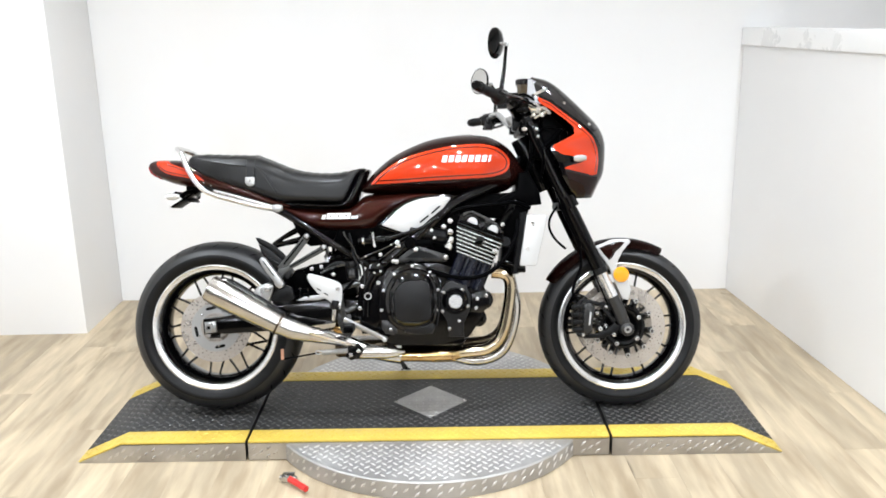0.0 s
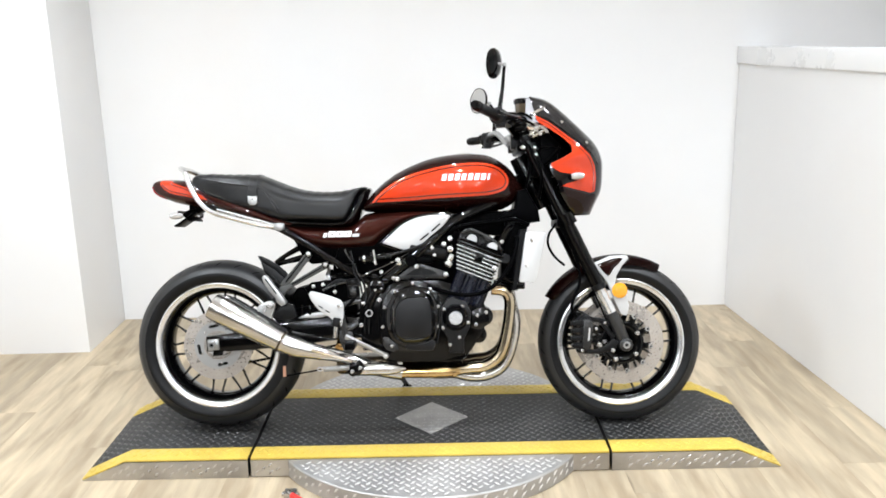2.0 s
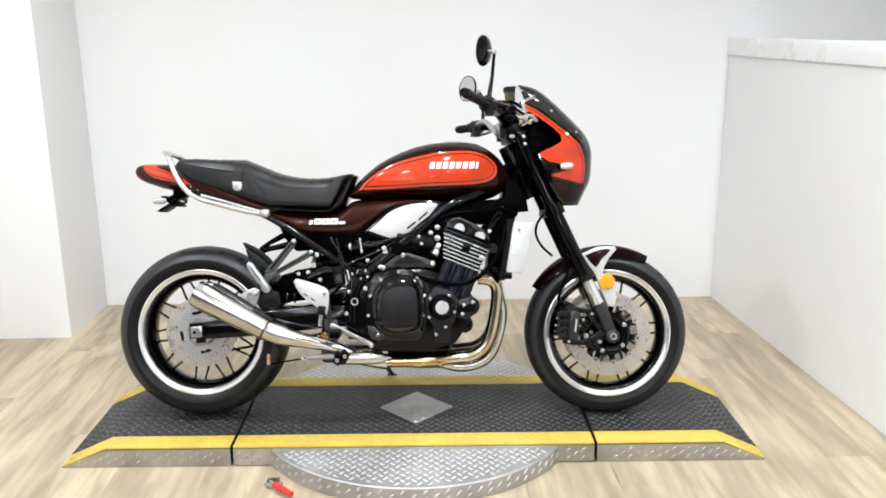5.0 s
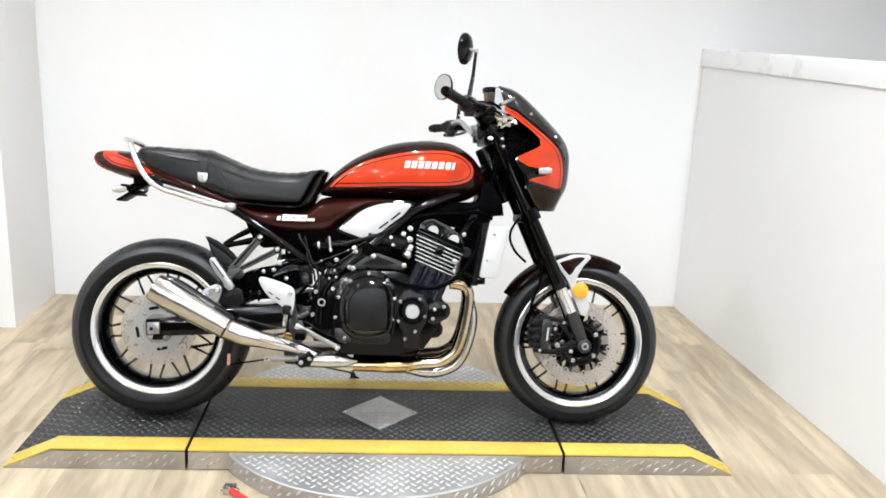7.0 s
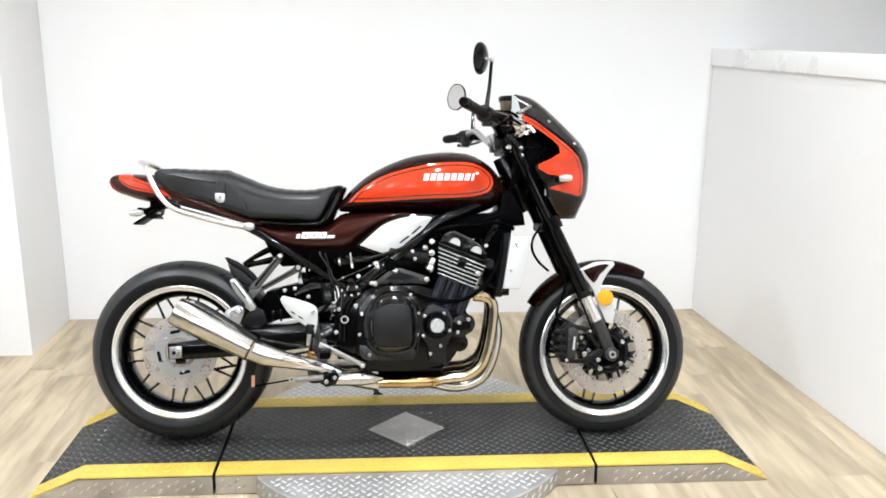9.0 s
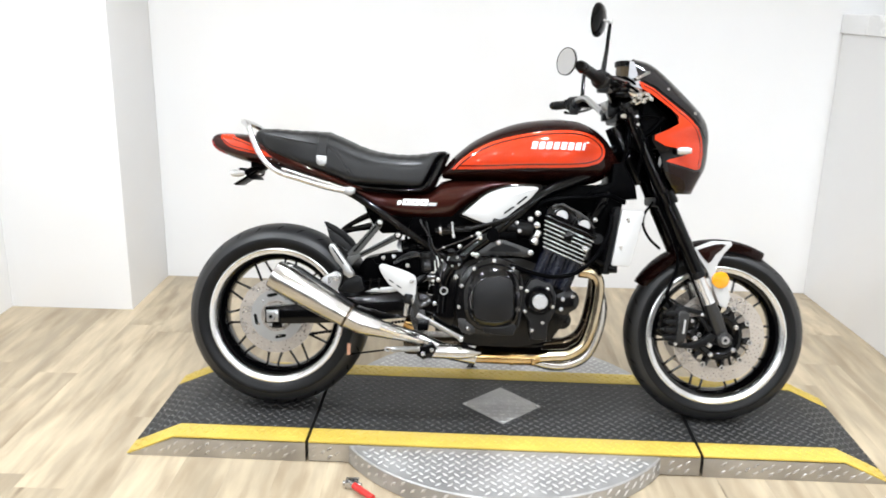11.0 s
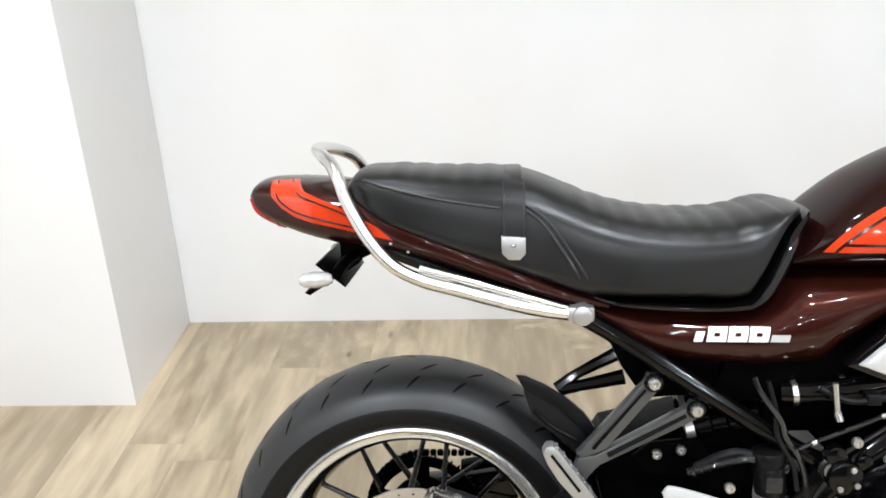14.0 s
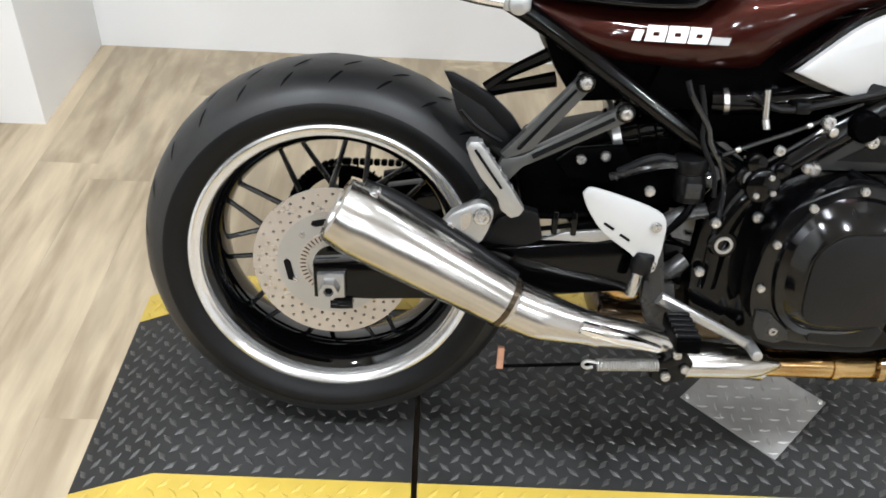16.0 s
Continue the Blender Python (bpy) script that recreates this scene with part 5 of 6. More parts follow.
part("wire", tube([(0.490, -0.142, 0.650), (0.500, -0.146, 0.612), (0.503, -0.150, 0.575), (0.524, -0.155, 0.535), (0.530, -0.158, 0.500)], 0.0035, 8, 5), RUBBER, bike)
part("cable", tube([(0.56, -0.14, 0.64), (0.60, -0.15, 0.625), (0.66, -0.16, 0.64), (0.74, -0.165, 0.665), (0.80, -0.165, 0.70)], 0.005, 8, 5), RUBBER, bike)
part("cable", tube([(0.40, -0.13, 0.52), (0.44, -0.14, 0.545), (0.47, -0.14, 0.545), (0.52, -0.15, 0.53)], 0.006, 8, 5), RUBBER, bike)
part("wire_clip", join(rod((0.573, -0.155, 0.652), (0.578, -0.155, 0.612), 0.0042, 10), rod((0.578, -0.155, 0.612), (0.581, -0.158, 0.600), 0.0055, 10)), STEEL, bike)
part("hose_clip", rod((0.662, -0.165, 0.605), (0.664, -0.176, 0.604), 0.007, 14, 0.002), STEEL, bike)

# cables, sheaths and fittings in the open bay between the side cover and the engine
for pts in (((0.53, 0.560), (0.546, 0.568), (0.591, 0.587), (0.634, 0.606), (0.70, 0.640)), ((0.56, 0.538), (0.578, 0.546), (0.632, 0.584), (0.652, 0.599), (0.70, 0.628))):
    sheath = part("throttle_cable", tube([(x, -0.158, z) for x, z in pts], 0.0032, 8, 5), WIRE, bike, "black sheathed cable with metal ferrules")
    for k in (1, 3):
        (x, z), (x2, z2) = pts[k], pts[k + 1]
        d = Vector((x2 - x, 0, z2 - z)).normalized() * 0.007
        part("ferrule", rod((x, -0.158, z), (x + d.x, -0.158, z + d.z), 0.0042, 10, 0.001), STEEL, sheath)
part("bay_hose", tube([(0.52, -0.10, 0.618), (0.58, -0.11, 0.622), (0.66, -0.12, 0.640), (0.72, -0.13, 0.655)], [0.017, 0.017, 0.019, 0.019], 16, 5), BLACK, bike, "thick black rubber hose")
for x, z in ((0.535, 0.619), (0.60, 0.626)):
    part("hose_clamp", along((x, -0.103, z), (x + 0.007, -0.104, z + 0.001), [(0, 0.017), (0, 0.0185), (1, 0.0185), (1, 0.017)], 20), STEEL, bike)
part("wire_loom", tube([(0.39, -0.13, 0.512), (0.438, -0.142, 0.533), (0.479, -0.145, 0.540), (0.52, -0.148, 0.525)], 0.0058, 8, 5), WIRE, bike, "ribbed black wire loom")
bms = []
for k in range(12):
    f = k / 11
    b = rod((0.395 + 0.11 * f, -0.136 - 0.012 * f, 0.514 + 0.026 * math.sin(f * 2.2)), (0.398 + 0.11 * f, -0.136 - 0.012 * f, 0.5155 + 0.026 * math.sin(f * 2.2)), 0.0066, 8)
    bms.append(b)
tagged(part("loom_ribs", join(*bms), WIRE, bike), kind="stuff")
part("shock_collar", along((0.398, -0.06, 0.548), (0.410, -0.06, 0.551), [(0, 0.0), (0, 0.024), (1, 0.024), (1, 0.0)], 24), ALU, bike, "bright shock preload collar")
part("shock_body", along((0.410, -0.06, 0.551), (0.500, -0.06, 0.575), [(0, 0.0), (0, 0.021), (0.25, 0.023), (0.3, 0.019), (0.5, 0.023), (0.55, 0.019), (0.8, 0.023), (1, 0.021), (1, 0)], 24), BLACK, bike, "black shock body with ridges")
part("connector", box(0.614, 0.634, -0.160, -0.140, 0.622, 0.638, 0.003), GREY, bike)
part("frame_casting", join(rod((0.587, -0.150, 0.525), (0.587, -0.178, 0.525), 0.024, 20, 0.004), rod((0.575, -0.150, 0.555), (0.575, -0.172, 0.555), 0.014, 16, 0.003), rod((0.612, -0.150, 0.545), (0.612, -0.172, 0.545), 0.012, 16, 0.003)), BLACK, bike, "black frame casting")
for x, z in ((0.594, 0.540), (0.578, 0.513), (0.600, 0.518)):
    bolt(bike, x, -0.179, z, 0.0055)
part("swingarm_plate", plate([(0.300, 0.418), (0.335, 0.432), (0.405, 0.440), (0.42, 0.428), (0.38, 0.418)], -0.146, -0.139, 0.002), ALU, bike, "bare metal swingarm edge")

# ---- radiator ----
radiator = part("radiator", plate([(1.085, 0.71), (1.105, 0.715), (1.075, 0.50), (1.055, 0.50)], -0.16, 0.16, 0.004), CORE, bike, "black radiator behind the front wheel")
part("radiator_side", plate([(1.106, 0.705), (1.172, 0.703), (1.176, 0.695), (1.138, 0.535), (1.130, 0.527), (1.082, 0.529), (1.078, 0.536)], -0.172, -0.152, 0.004), SILVER, radiator, "plain silver radiator side panel")
for x, z in ((1.124, 0.678), (1.104, 0.592)):
    part("radiator_clip", join(rod((x, -0.176, z), (x, -0.168, z), 0.006, 12, 0.001), box(x - 0.002, x + 0.006, -0.175, -0.170, z - 0.012, z, 0.001, 1)), STEEL, radiator)
part("radiator_side", plate([(1.106, 0.705), (1.172, 0.703), (1.138, 0.535), (1.082, 0.529)], 0.152, 0.172, 0.004), SILVER, radiator)
part("horn_bracket", join(rod((1.03, -0.13, 0.545), (1.085, -0.15, 0.518), 0.009), box(1.07, 1.10, -0.165, -0.13, 0.505, 0.53, 0.005)), BLACK, bike)

# ---- front fork ----
U, Lw = Vector((1.118, 0, 1.020)), Vector((1.457, 0, 0.2985))
Ax = (Lw - U).normalized()


def fork_point(x, y=0.0, fwd=0.0):
    """A point on the fork's axis at that x, shifted ahead of the axis."""
    k = (x - U.x) / Ax.x
    q = U + Ax * k
    return Vector((q.x + fwd * -Ax.z, y, q.z + fwd * Ax.x))


fork = new("front_fork")
fork.parent = bike
tagged(fork, "black upside-down front fork with bright lower legs")
for s in (-1, 1):
    y = s * 0.100
    f = 0.006
    part("outer_tube", tube([fork_point(1.115, y, f), fork_point(1.14, y, f), fork_point(1.25, y, f), fork_point(1.268, y, f), fork_point(1.353, y, f), fork_point(1.36, y, f)], [0.0215, 0.022, 0.022, 0.0245, 0.0245, 0.025], 28, smooth=False), BLACK, fork)
    part("dust_seal", tube([fork_point(1.357, y, f), fork_point(1.366, y, f)], 0.0255, 28, smooth=False), RUBBER, fork)
    part("inner_tube", tube([fork_point(1.36, y, f), fork_point(1.412, y, f)], 0.0195, 24, smooth=False), LEG, fork, "bright silver lower fork leg")
    part("axle_foot", join(tube([fork_point(1.405, y, f), fork_point(1.43, y, f * 0.8), fork_point(1.462, y, 0.0)], [0.022, 0.023, 0.020], 18, smooth=False), rod((1.457, y - 0.022 * (s < 0) - 0.01, 0.2985), (1.457, y + 0.022, 0.2985), 0.024, 20, 0.003)), CAST, fork)
    part("fork_cap", tube([fork_point(1.108, y, f), fork_point(1.116, y, f)], 0.02, 18, smooth=False), GREY, fork)
part("axle_end", along((1.457, -0.128, 0.2985), (1.457, -0.140, 0.2985), [(0, 0), (0, 0.014), (1, 0.012), (1, 0.007), (0.3, 0.006), (0.3, 0)], 20), ALU, fork)
part("lower_yoke", box(1.225, 1.275, -0.10, 0.10, 0.718, 0.748, 0.012, 3), MATTE, fork)
part("upper_yoke", box(1.085, 1.150, -0.12, 0.12, 0.990, 1.016, 0.012, 3), MATTE, fork)
for y in (-0.1, 0.1):
    part("yoke_clamp", tube([fork_point(1.240, y, 0.012), fork_point(1.258, y, 0.012)], 0.029, 24, smooth=False), BLACK, fork)
    part("yoke_clamp", tube([fork_point(1.122, y, 0.012), fork_point(1.136, y, 0.012)], 0.028, 24, smooth=False), BLACK, fork)
# calipers: a tilted slab with four cooling fingers behind it, held by an arm above and an arm below to the fork's foot
for s in (-1, 1):
    def side(outline, ya, yb, bev=0.003, round_=0):
        return plate(outline, min(s * ya, s * yb), max(s * ya, s * yb), bev, round_)

    caliper = part("front_caliper", side([(1.292, 0.388), (1.308, 0.402), (1.328, 0.398), (1.346, 0.378), (1.340, 0.330), (1.334, 0.288), (1.310, 0.274), (1.292, 0.286), (1.296, 0.340)], 0.058, 0.121, 0.006), GREY, bike, "dark radial front brake caliper")
    part("caliper_slab", side([(1.307, 0.389), (1.325, 0.392), (1.344, 0.380), (1.342, 0.360), (1.336, 0.323), (1.331, 0.293), (1.311, 0.283), (1.301, 0.297), (1.305, 0.346)], 0.118, 0.131, 0.004), CAST, caliper)
    part("caliper_mark", side([(1.3205, 0.316), (1.3255, 0.362), (1.3310, 0.360), (1.3265, 0.316)], 0.1305, 0.1318, 0), SILVER, caliper)
    for k in range(4):
        z = 0.377 - 0.0265 * k
        part("caliper_finger", side([(1.266, z + 0.004), (1.278, z + 0.009), (1.305, z + 0.010), (1.305, z - 0.008), (1.276, z - 0.008), (1.266, z - 0.004)], 0.092, 0.126, 0.0035), GREY, caliper)
    part("caliper_arm", side([(1.297, 0.398), (1.307, 0.406), (1.392, 0.388), (1.404, 0.366), (1.386, 0.368), (1.372, 0.377), (1.308, 0.385)], 0.096, 0.116, 0.004), GREY, caliper)
    part("caliper_arm", side([(1.280, 0.286), (1.313, 0.285), (1.352, 0.281), (1.388, 0.296), (1.415, 0.320), (1.436, 0.308), (1.422, 0.284), (1.370, 0.265), (1.314, 0.267), (1.284, 0.273)], 0.096, 0.116, 0.004), GREY, caliper)
    part("caliper_arm", side([(1.370, 0.372), (1.390, 0.370), (1.424, 0.328), (1.413, 0.314)], 0.090, 0.108, 0.004), GREY, caliper)
    part("pistons", join(rod((1.352, s * 0.070, 0.352), (1.352, s * 0.112, 0.352), 0.016, 20, 0.003), rod((1.350, s * 0.070, 0.312), (1.350, s * 0.112, 0.312), 0.016, 20, 0.003)), BLACK, caliper)
    for x, z, q in ((1.363, 0.300, 0.0125), (1.411, 0.279, 0.0105), (1.353, 0.356, 0.0085), (1.302, 0.280, 0.0085), (1.384, 0.377, 0.008)):
        bolt(caliper, x, s * 0.117, z, q, STEEL, s)
part("brake_hose", tube([(1.285, -0.115, 0.40), (1.268, -0.12, 0.44), (1.30, -0.11, 0.53), (1.285, -0.10, 0.62), (1.235, -0.09, 0.73), (1.20, -0.07, 0.86)], 0.0055, 10, 6), MATTE, bike, "black front brake hose")
part("brake_hose", tube([(1.228, -0.05, 0.735), (1.204, -0.05, 0.701), (1.196, -0.05, 0.674), (1.200, -0.05, 0.646), (1.220, -0.05, 0.612), (1.255, -0.05, 0.580)], 0.0045, 10, 6), MATTE, bike)
part("sensor_wire", tube([(1.42, -0.10, 0.31), (1.385, -0.115, 0.40), (1.34, -0.13, 0.50), (1.30, -0.12, 0.60)], 0.0032, 8, 6), MATTE, bike)
# front mudguard
rows, bm = [], bmesh.new()
for k in range(33):
    a = radians(60.5 + 87.5 * k / 32)
    r = 0.307
    e = math.sin(math.pi * k / 32) ** 0.35
    rows.append([bm.verts.new((1.457 + (r + dr) * math.cos(a), 0.015 + y * (0.4 + 0.6 * e), 0.2985 + (r + dr) * math.sin(a))) for y, dr in ((-0.066, -0.026), (-0.065, -0.014), (-0.055, -0.002), (-0.03, 0.007), (0.0, 0.010), (0.03, 0.007), (0.055, -0.002), (0.065, -0.014), (0.066, -0.026))])
for a, b in zip(rows, rows[1:]):
    for k in range(8):
        bm.faces.new((a[k], a[k + 1], b[k + 1], b[k]))
bmesh.ops.solidify(bm, geom=bm.faces[:], thickness=0.003)
guard = part("front_mudguard", bm, DEEP, bike, "dark brown painted front mudguard")
part("mudguard_bracket", join(
    plate([(1.352, 0.588), (1.412, 0.613), (1.472, 0.614), (1.477, 0.602), (1.452, 0.574), (1.433, 0.540), (1.428, 0.514), (1.458, 0.500), (1.478, 0.433), (1.468, 0.397), (1.446, 0.404), (1.418, 0.470), (1.402, 0.513), (1.388, 0.535), (1.357, 0.577)], -0.094, -0.080, 0.003)), SILVER, guard, "silver cast mudguard bracket")
part("bracket_opening", plate([(1.366, 0.583), (1.418, 0.602), (1.456, 0.602), (1.424, 0.569), (1.402, 0.540)], -0.0955, -0.079, 0.001, 2), DEEP, guard)
part("side_reflector", along((1.442, -0.094, 0.489), (1.442, -0.106, 0.489), [(0, 0.0), (0, 0.0275), (0.75, 0.0275), (1.0, 0.024), (1.15, 0.0)], 36), AMBER, guard, "round amber side reflector")

# ---- fuel tank ----
tank_s = Shell([(0.535, 0.820), (0.580, 0.872), (0.65, 0.926), (0.76, 0.974), (0.86, 0.992), (0.95, 0.992), (1.00, 0.980), (1.06, 0.940), (1.11, 0.87)],
               [(0.535, 0.790), (0.60, 0.785), (0.80, 0.776), (0.95, 0.778), (1.04, 0.790), (1.11, 0.835)],
               [(0.535, 0.085), (0.60, 0.115), (0.72, 0.142), (0.86, 0.158), (0.97, 0.152), (1.05, 0.125), (1.11, 0.06)], 0.535, 1.11, 2.7, 2.0, 0.44)
tank = part("fuel_tank", tank_s.mesh(48, 22), DEEP, bike, "dark brown fuel tank with an orange teardrop panel")
TEAR = [(0.566, 0.819), (0.590, 0.846), (0.640, 0.884), (0.710, 0.916), (0.827, 0.943), (0.920, 0.952), (0.975, 0.949), (1.015, 0.936), (1.043, 0.912), (1.052, 0.886), (1.044, 0.862), (1.020, 0.846), (0.962, 0.835), (0.806, 0.829), (0.680, 0.822)]
for s in (-1, 1):
    part("orange_panel", conform(TEAR, tank_s.y, 0.0015, 0.012, 4, s), ORANGE, tank, "orange teardrop panel")
    part("pinstripe", ribbon(TEAR, 0.009, 0.0125, tank_s.y, 0.0022, 5, s), STRIPE, tank)
# the maker's lettering stands as plain slanted blocks
for i in range(8):
    x, k = 0.815 + i * 0.0228, 0.0165 if i != 7 else 0.008
    part("badge_block", conform([(x, 0.889), (x + k, 0.889), (x + k + 0.0055, 0.912), (x + 0.0055, 0.912)], tank_s.y, 0.0038, 0.01), WHITE, tank, "white slanted badge block")
part("filler_cap", lathe([(0.0, 0.012), (0.030, 0.012), (0.036, 0.008), (0.038, 0.0)], 36), CHROME, tank).matrix_basis = pose(0.90, 0, 0.984, 90, 0, 0)
part("tank_front_cover", plate([(0.995, 0.748), (1.031, 0.772), (1.077, 0.793), (1.083, 0.852), (1.118, 0.859), (1.158, 0.785), (1.165, 0.740), (1.116, 0.735), (1.060, 0.748)], -0.105, 0.105, 0.012), MATTE, bike, "dark grey plastic cover in front of the tank")

# ---- side covers ----
side_s = Shell([(0.255, 0.748), (0.32, 0.748), (0.42, 0.744), (0.495, 0.746), (0.520, 0.764), (0.545, 0.784), (0.66, 0.790), (0.76, 0.788), (0.82, 0.784)],
               [(0.255, 0.742), (0.29, 0.702), (0.33, 0.672), (0.39, 0.655), (0.46, 0.649), (0.54, 0.645), (0.577, 0.648), (0.588, 0.664), (0.62, 0.690), (0.66, 0.724), (0.711, 0.752), (0.76, 0.766), (0.82, 0.776)],
               [(0.255, 0.110), (0.35, 0.128), (0.50, 0.136), (0.62, 0.136), (0.74, 0.130), (0.82, 0.12)], 0.255, 0.82, 3.2, 2.2, 0.5)
side_cover = part("side_cover", side_s.mesh(44, 14), BROWN, bike, "dark brown glossy side cover")
side_cover.location = (-0.004, 0.012, 0.0)
for x, w_, h in ((0.397, 0.012, 0.014), (0.414, 0.026, 0.020), (0.442, 0.026, 0.020), (0.470, 0.026, 0.020)):
    block = part("badge_block", conform([(x, 0.700), (x + w_, 0.700), (x + w_ + 0.004, 0.700 + h), (x + 0.004, 0.700 + h)], side_s.y, 0.0025, 0.01), WHITE, side_cover, "white slanted badge block")
    if w_ > 0.02:
        part("badge_centre", conform([(x + 0.010, 0.7075), (x + 0.018, 0.7075), (x + 0.0192, 0.7125), (x + 0.0112, 0.7125)], side_s.y, 0.0031, 0.01), BROWN, side_cover)
part("badge_tail", conform([(0.499, 0.700), (0.524, 0.700), (0.526, 0.710), (0.501, 0.710)], side_s.y, 0.0025, 0.01), SILVER, side_cover)
PANEL = [(0.604, 0.676), (0.637, 0.706), (0.680, 0.742), (0.735, 0.764), (0.795, 0.771), (0.842, 0.768), (0.832, 0.748), (0.798, 0.708), (0.760, 0.674), (0.720, 0.652), (0.690, 0.647), (0.640, 0.662)]
inj = part("side_panel", plate(PANEL, -0.158, -0.128, 0.006, 3), SILVER, bike, "satin silver side panel with dark slots")
part("panel_frame", plate(inset(PANEL, -0.008), -0.149, -0.125, 0.003, 3), GLOSS, inj)
for a, b in (((0.735, 0.685), (0.765, 0.708)), ((0.775, 0.715), (0.805, 0.741))):
    part("slot", plate([a, (b[0], b[1]), (b[0] + 0.004, b[1] - 0.004), (a[0] + 0.004, a[1] - 0.004)], -0.1595, -0.157, 0.0), GROOVE, inj)

# ---- seat ----
seat_s = Shell([(-0.078, 0.912), (-0.070, 0.928), (-0.055, 0.937), (-0.02, 0.938), (0.06, 0.934), (0.165, 0.930), (0.215, 0.914), (0.270, 0.889), (0.340, 0.870), (0.43, 0.864), (0.50, 0.872), (0.540, 0.879), (0.553, 0.878), (0.561, 0.872)],
               [(-0.078, 0.898), (-0.03, 0.862), (0.04, 0.832), (0.12, 0.803), (0.20, 0.776), (0.262, 0.758), (0.40, 0.754), (0.474, 0.753), (0.490, 0.778), (0.505, 0.812), (0.520, 0.845), (0.535, 0.862), (0.561, 0.866)],
               [(-0.078, 0.060), (-0.066, 0.080), (-0.03, 0.100), (0.06, 0.119), (0.18, 0.130), (0.30, 0.137), (0.40, 0.132), (0.48, 0.121), (0.515, 0.113), (0.535, 0.100), (0.550, 0.075), (0.561, 0.040)], -0.078, 0.561, 5.0, 2.5, 0.30)
pleat = lambda x, y: 0.0022 * abs(math.sin((x + 0.02) * math.pi / 0.032)) * (1 if -0.02 < x < 0.145 or 0.24 < x < 0.52 else 0)
seat = part("seat", seat_s.mesh(150, 20, pleat), LEATHER, bike, "black vinyl seat with cross pleats and a strap")
seat.location.x = -0.008


def on_seat(pts, off=0.0022):
    return [(x, -(seat_s.y(x, z) + off), z) for x, z in pts]


part("seam_piping", tube(on_seat([(-0.050, 0.924), (-0.02, 0.916), (0.02, 0.907), (0.06, 0.899), (0.092, 0.894), (0.138, 0.888)]), 0.0024, 8, 5), PIPING, seat)
part("seam_piping", tube(on_seat([(0.172, 0.886), (0.190, 0.873), (0.208, 0.852), (0.228, 0.822), (0.243, 0.797), (0.261, 0.762)]), 0.0024, 8, 5), PIPING, seat)
part("seam_piping", tube(on_seat([(0.172, 0.892), (0.196, 0.876), (0.216, 0.854), (0.237, 0.822), (0.253, 0.797), (0.270, 0.762)]), 0.0018, 8, 5), PIPING, seat)
strap = part("seat_strap", conform([(0.142, 0.838), (0.170, 0.838), (0.172, 0.86), (0.172, 0.90), (0.170, 0.932), (0.146, 0.933), (0.144, 0.90), (0.142, 0.86)], seat_s.y, 0.0045, 0.01), LEATHER, seat, "black vinyl strap over the seat")
rows, bm = [], bmesh.new()
for k in range(15):
    y = -0.115 + 0.23 * k / 14
    s = abs(y) / 0.128
    z = 0.929 - 0.040 * s**3.2 + 0.004
    rows.append([bm.verts.new((x, y, z - (0.003 if abs(x - 0.158) > 0.0125 else 0))) for x in (0.144, 0.147, 0.169, 0.172)])
for a, b in zip(rows, rows[1:]):
    for k in range(3):
        bm.faces.new((a[k], a[k + 1], b[k + 1], b[k]))
part("strap_top", bm, LEATHER, strap)
for x in (0.1435, 0.1705):
    part("strap_edge", tube(on_seat([(x, 0.842), (x + 0.001, 0.87), (x + 0.001, 0.90), (x, 0.922)], 0.0045), 0.0015, 6, 5), PIPING, strap)
yb = -(seat_s.y(0.157, 0.835) + 0.002)
part("strap_buckle", plate([(0.140, 0.851), (0.173, 0.849), (0.173, 0.826), (0.165, 0.818), (0.150, 0.818), (0.141, 0.827)], yb - 0.005, yb + 0.004, 0.0015), ALU, strap, "brushed metal strap buckle")
bolt(strap, 0.157, yb - 0.005, 0.838, 0.0045)
part("seat_base", Shell([(0.24, 0.764), (0.30, 0.760), (0.466, 0.758), (0.49, 0.795), (0.515, 0.848), (0.535, 0.872), (0.556, 0.876)], [(0.24, 0.758), (0.30, 0.746), (0.47, 0.738), (0.50, 0.746), (0.525, 0.785), (0.545, 0.835), (0.556, 0.858)], [(0.24, 0.09), (0.30, 0.130), (0.48, 0.124), (0.52, 0.114), (0.545, 0.096), (0.556, 0.075)], 0.24, 0.556, 4.0).mesh(40, 10), GLOSS, bike, "black gloss edge under the seat")

# ---- tail ----
tail_s = Shell([(-0.226, 0.901), (-0.221, 0.912), (-0.206, 0.920), (-0.16, 0.922), (-0.12, 0.920), (-0.06, 0.912), (0.02, 0.880), (0.10, 0.842), (0.20, 0.796), (0.29, 0.757)],
               [(-0.226, 0.891), (-0.216, 0.873), (-0.190, 0.854), (-0.152, 0.838), (-0.112, 0.827), (-0.07, 0.819), (0.0, 0.810), (0.06, 0.795), (0.15, 0.768), (0.24, 0.742), (0.29, 0.738)],
               [(-0.226, 0.044), (-0.218, 0.058), (-0.20, 0.068), (-0.165, 0.078), (-0.13, 0.088), (-0.05, 0.103), (0.06, 0.120), (0.18, 0.128), (0.29, 0.122)], -0.226, 0.29, 3.4, 2.1, 0.46)
tail = part("tail_cowl", tail_s.mesh(48, 18), BROWN, bike, "dark brown tail cowl with orange stripes")
BAND = [(-0.192, 0.9195), (-0.187, 0.899), (-0.172, 0.883), (-0.152, 0.871), (-0.125, 0.863), (-0.093, 0.857), (-0.045, 0.847), (-0.008, 0.840), (-0.030, 0.858), (-0.060, 0.874), (-0.090, 0.888), (-0.115, 0.897), (-0.138, 0.906), (-0.152, 0.920)]
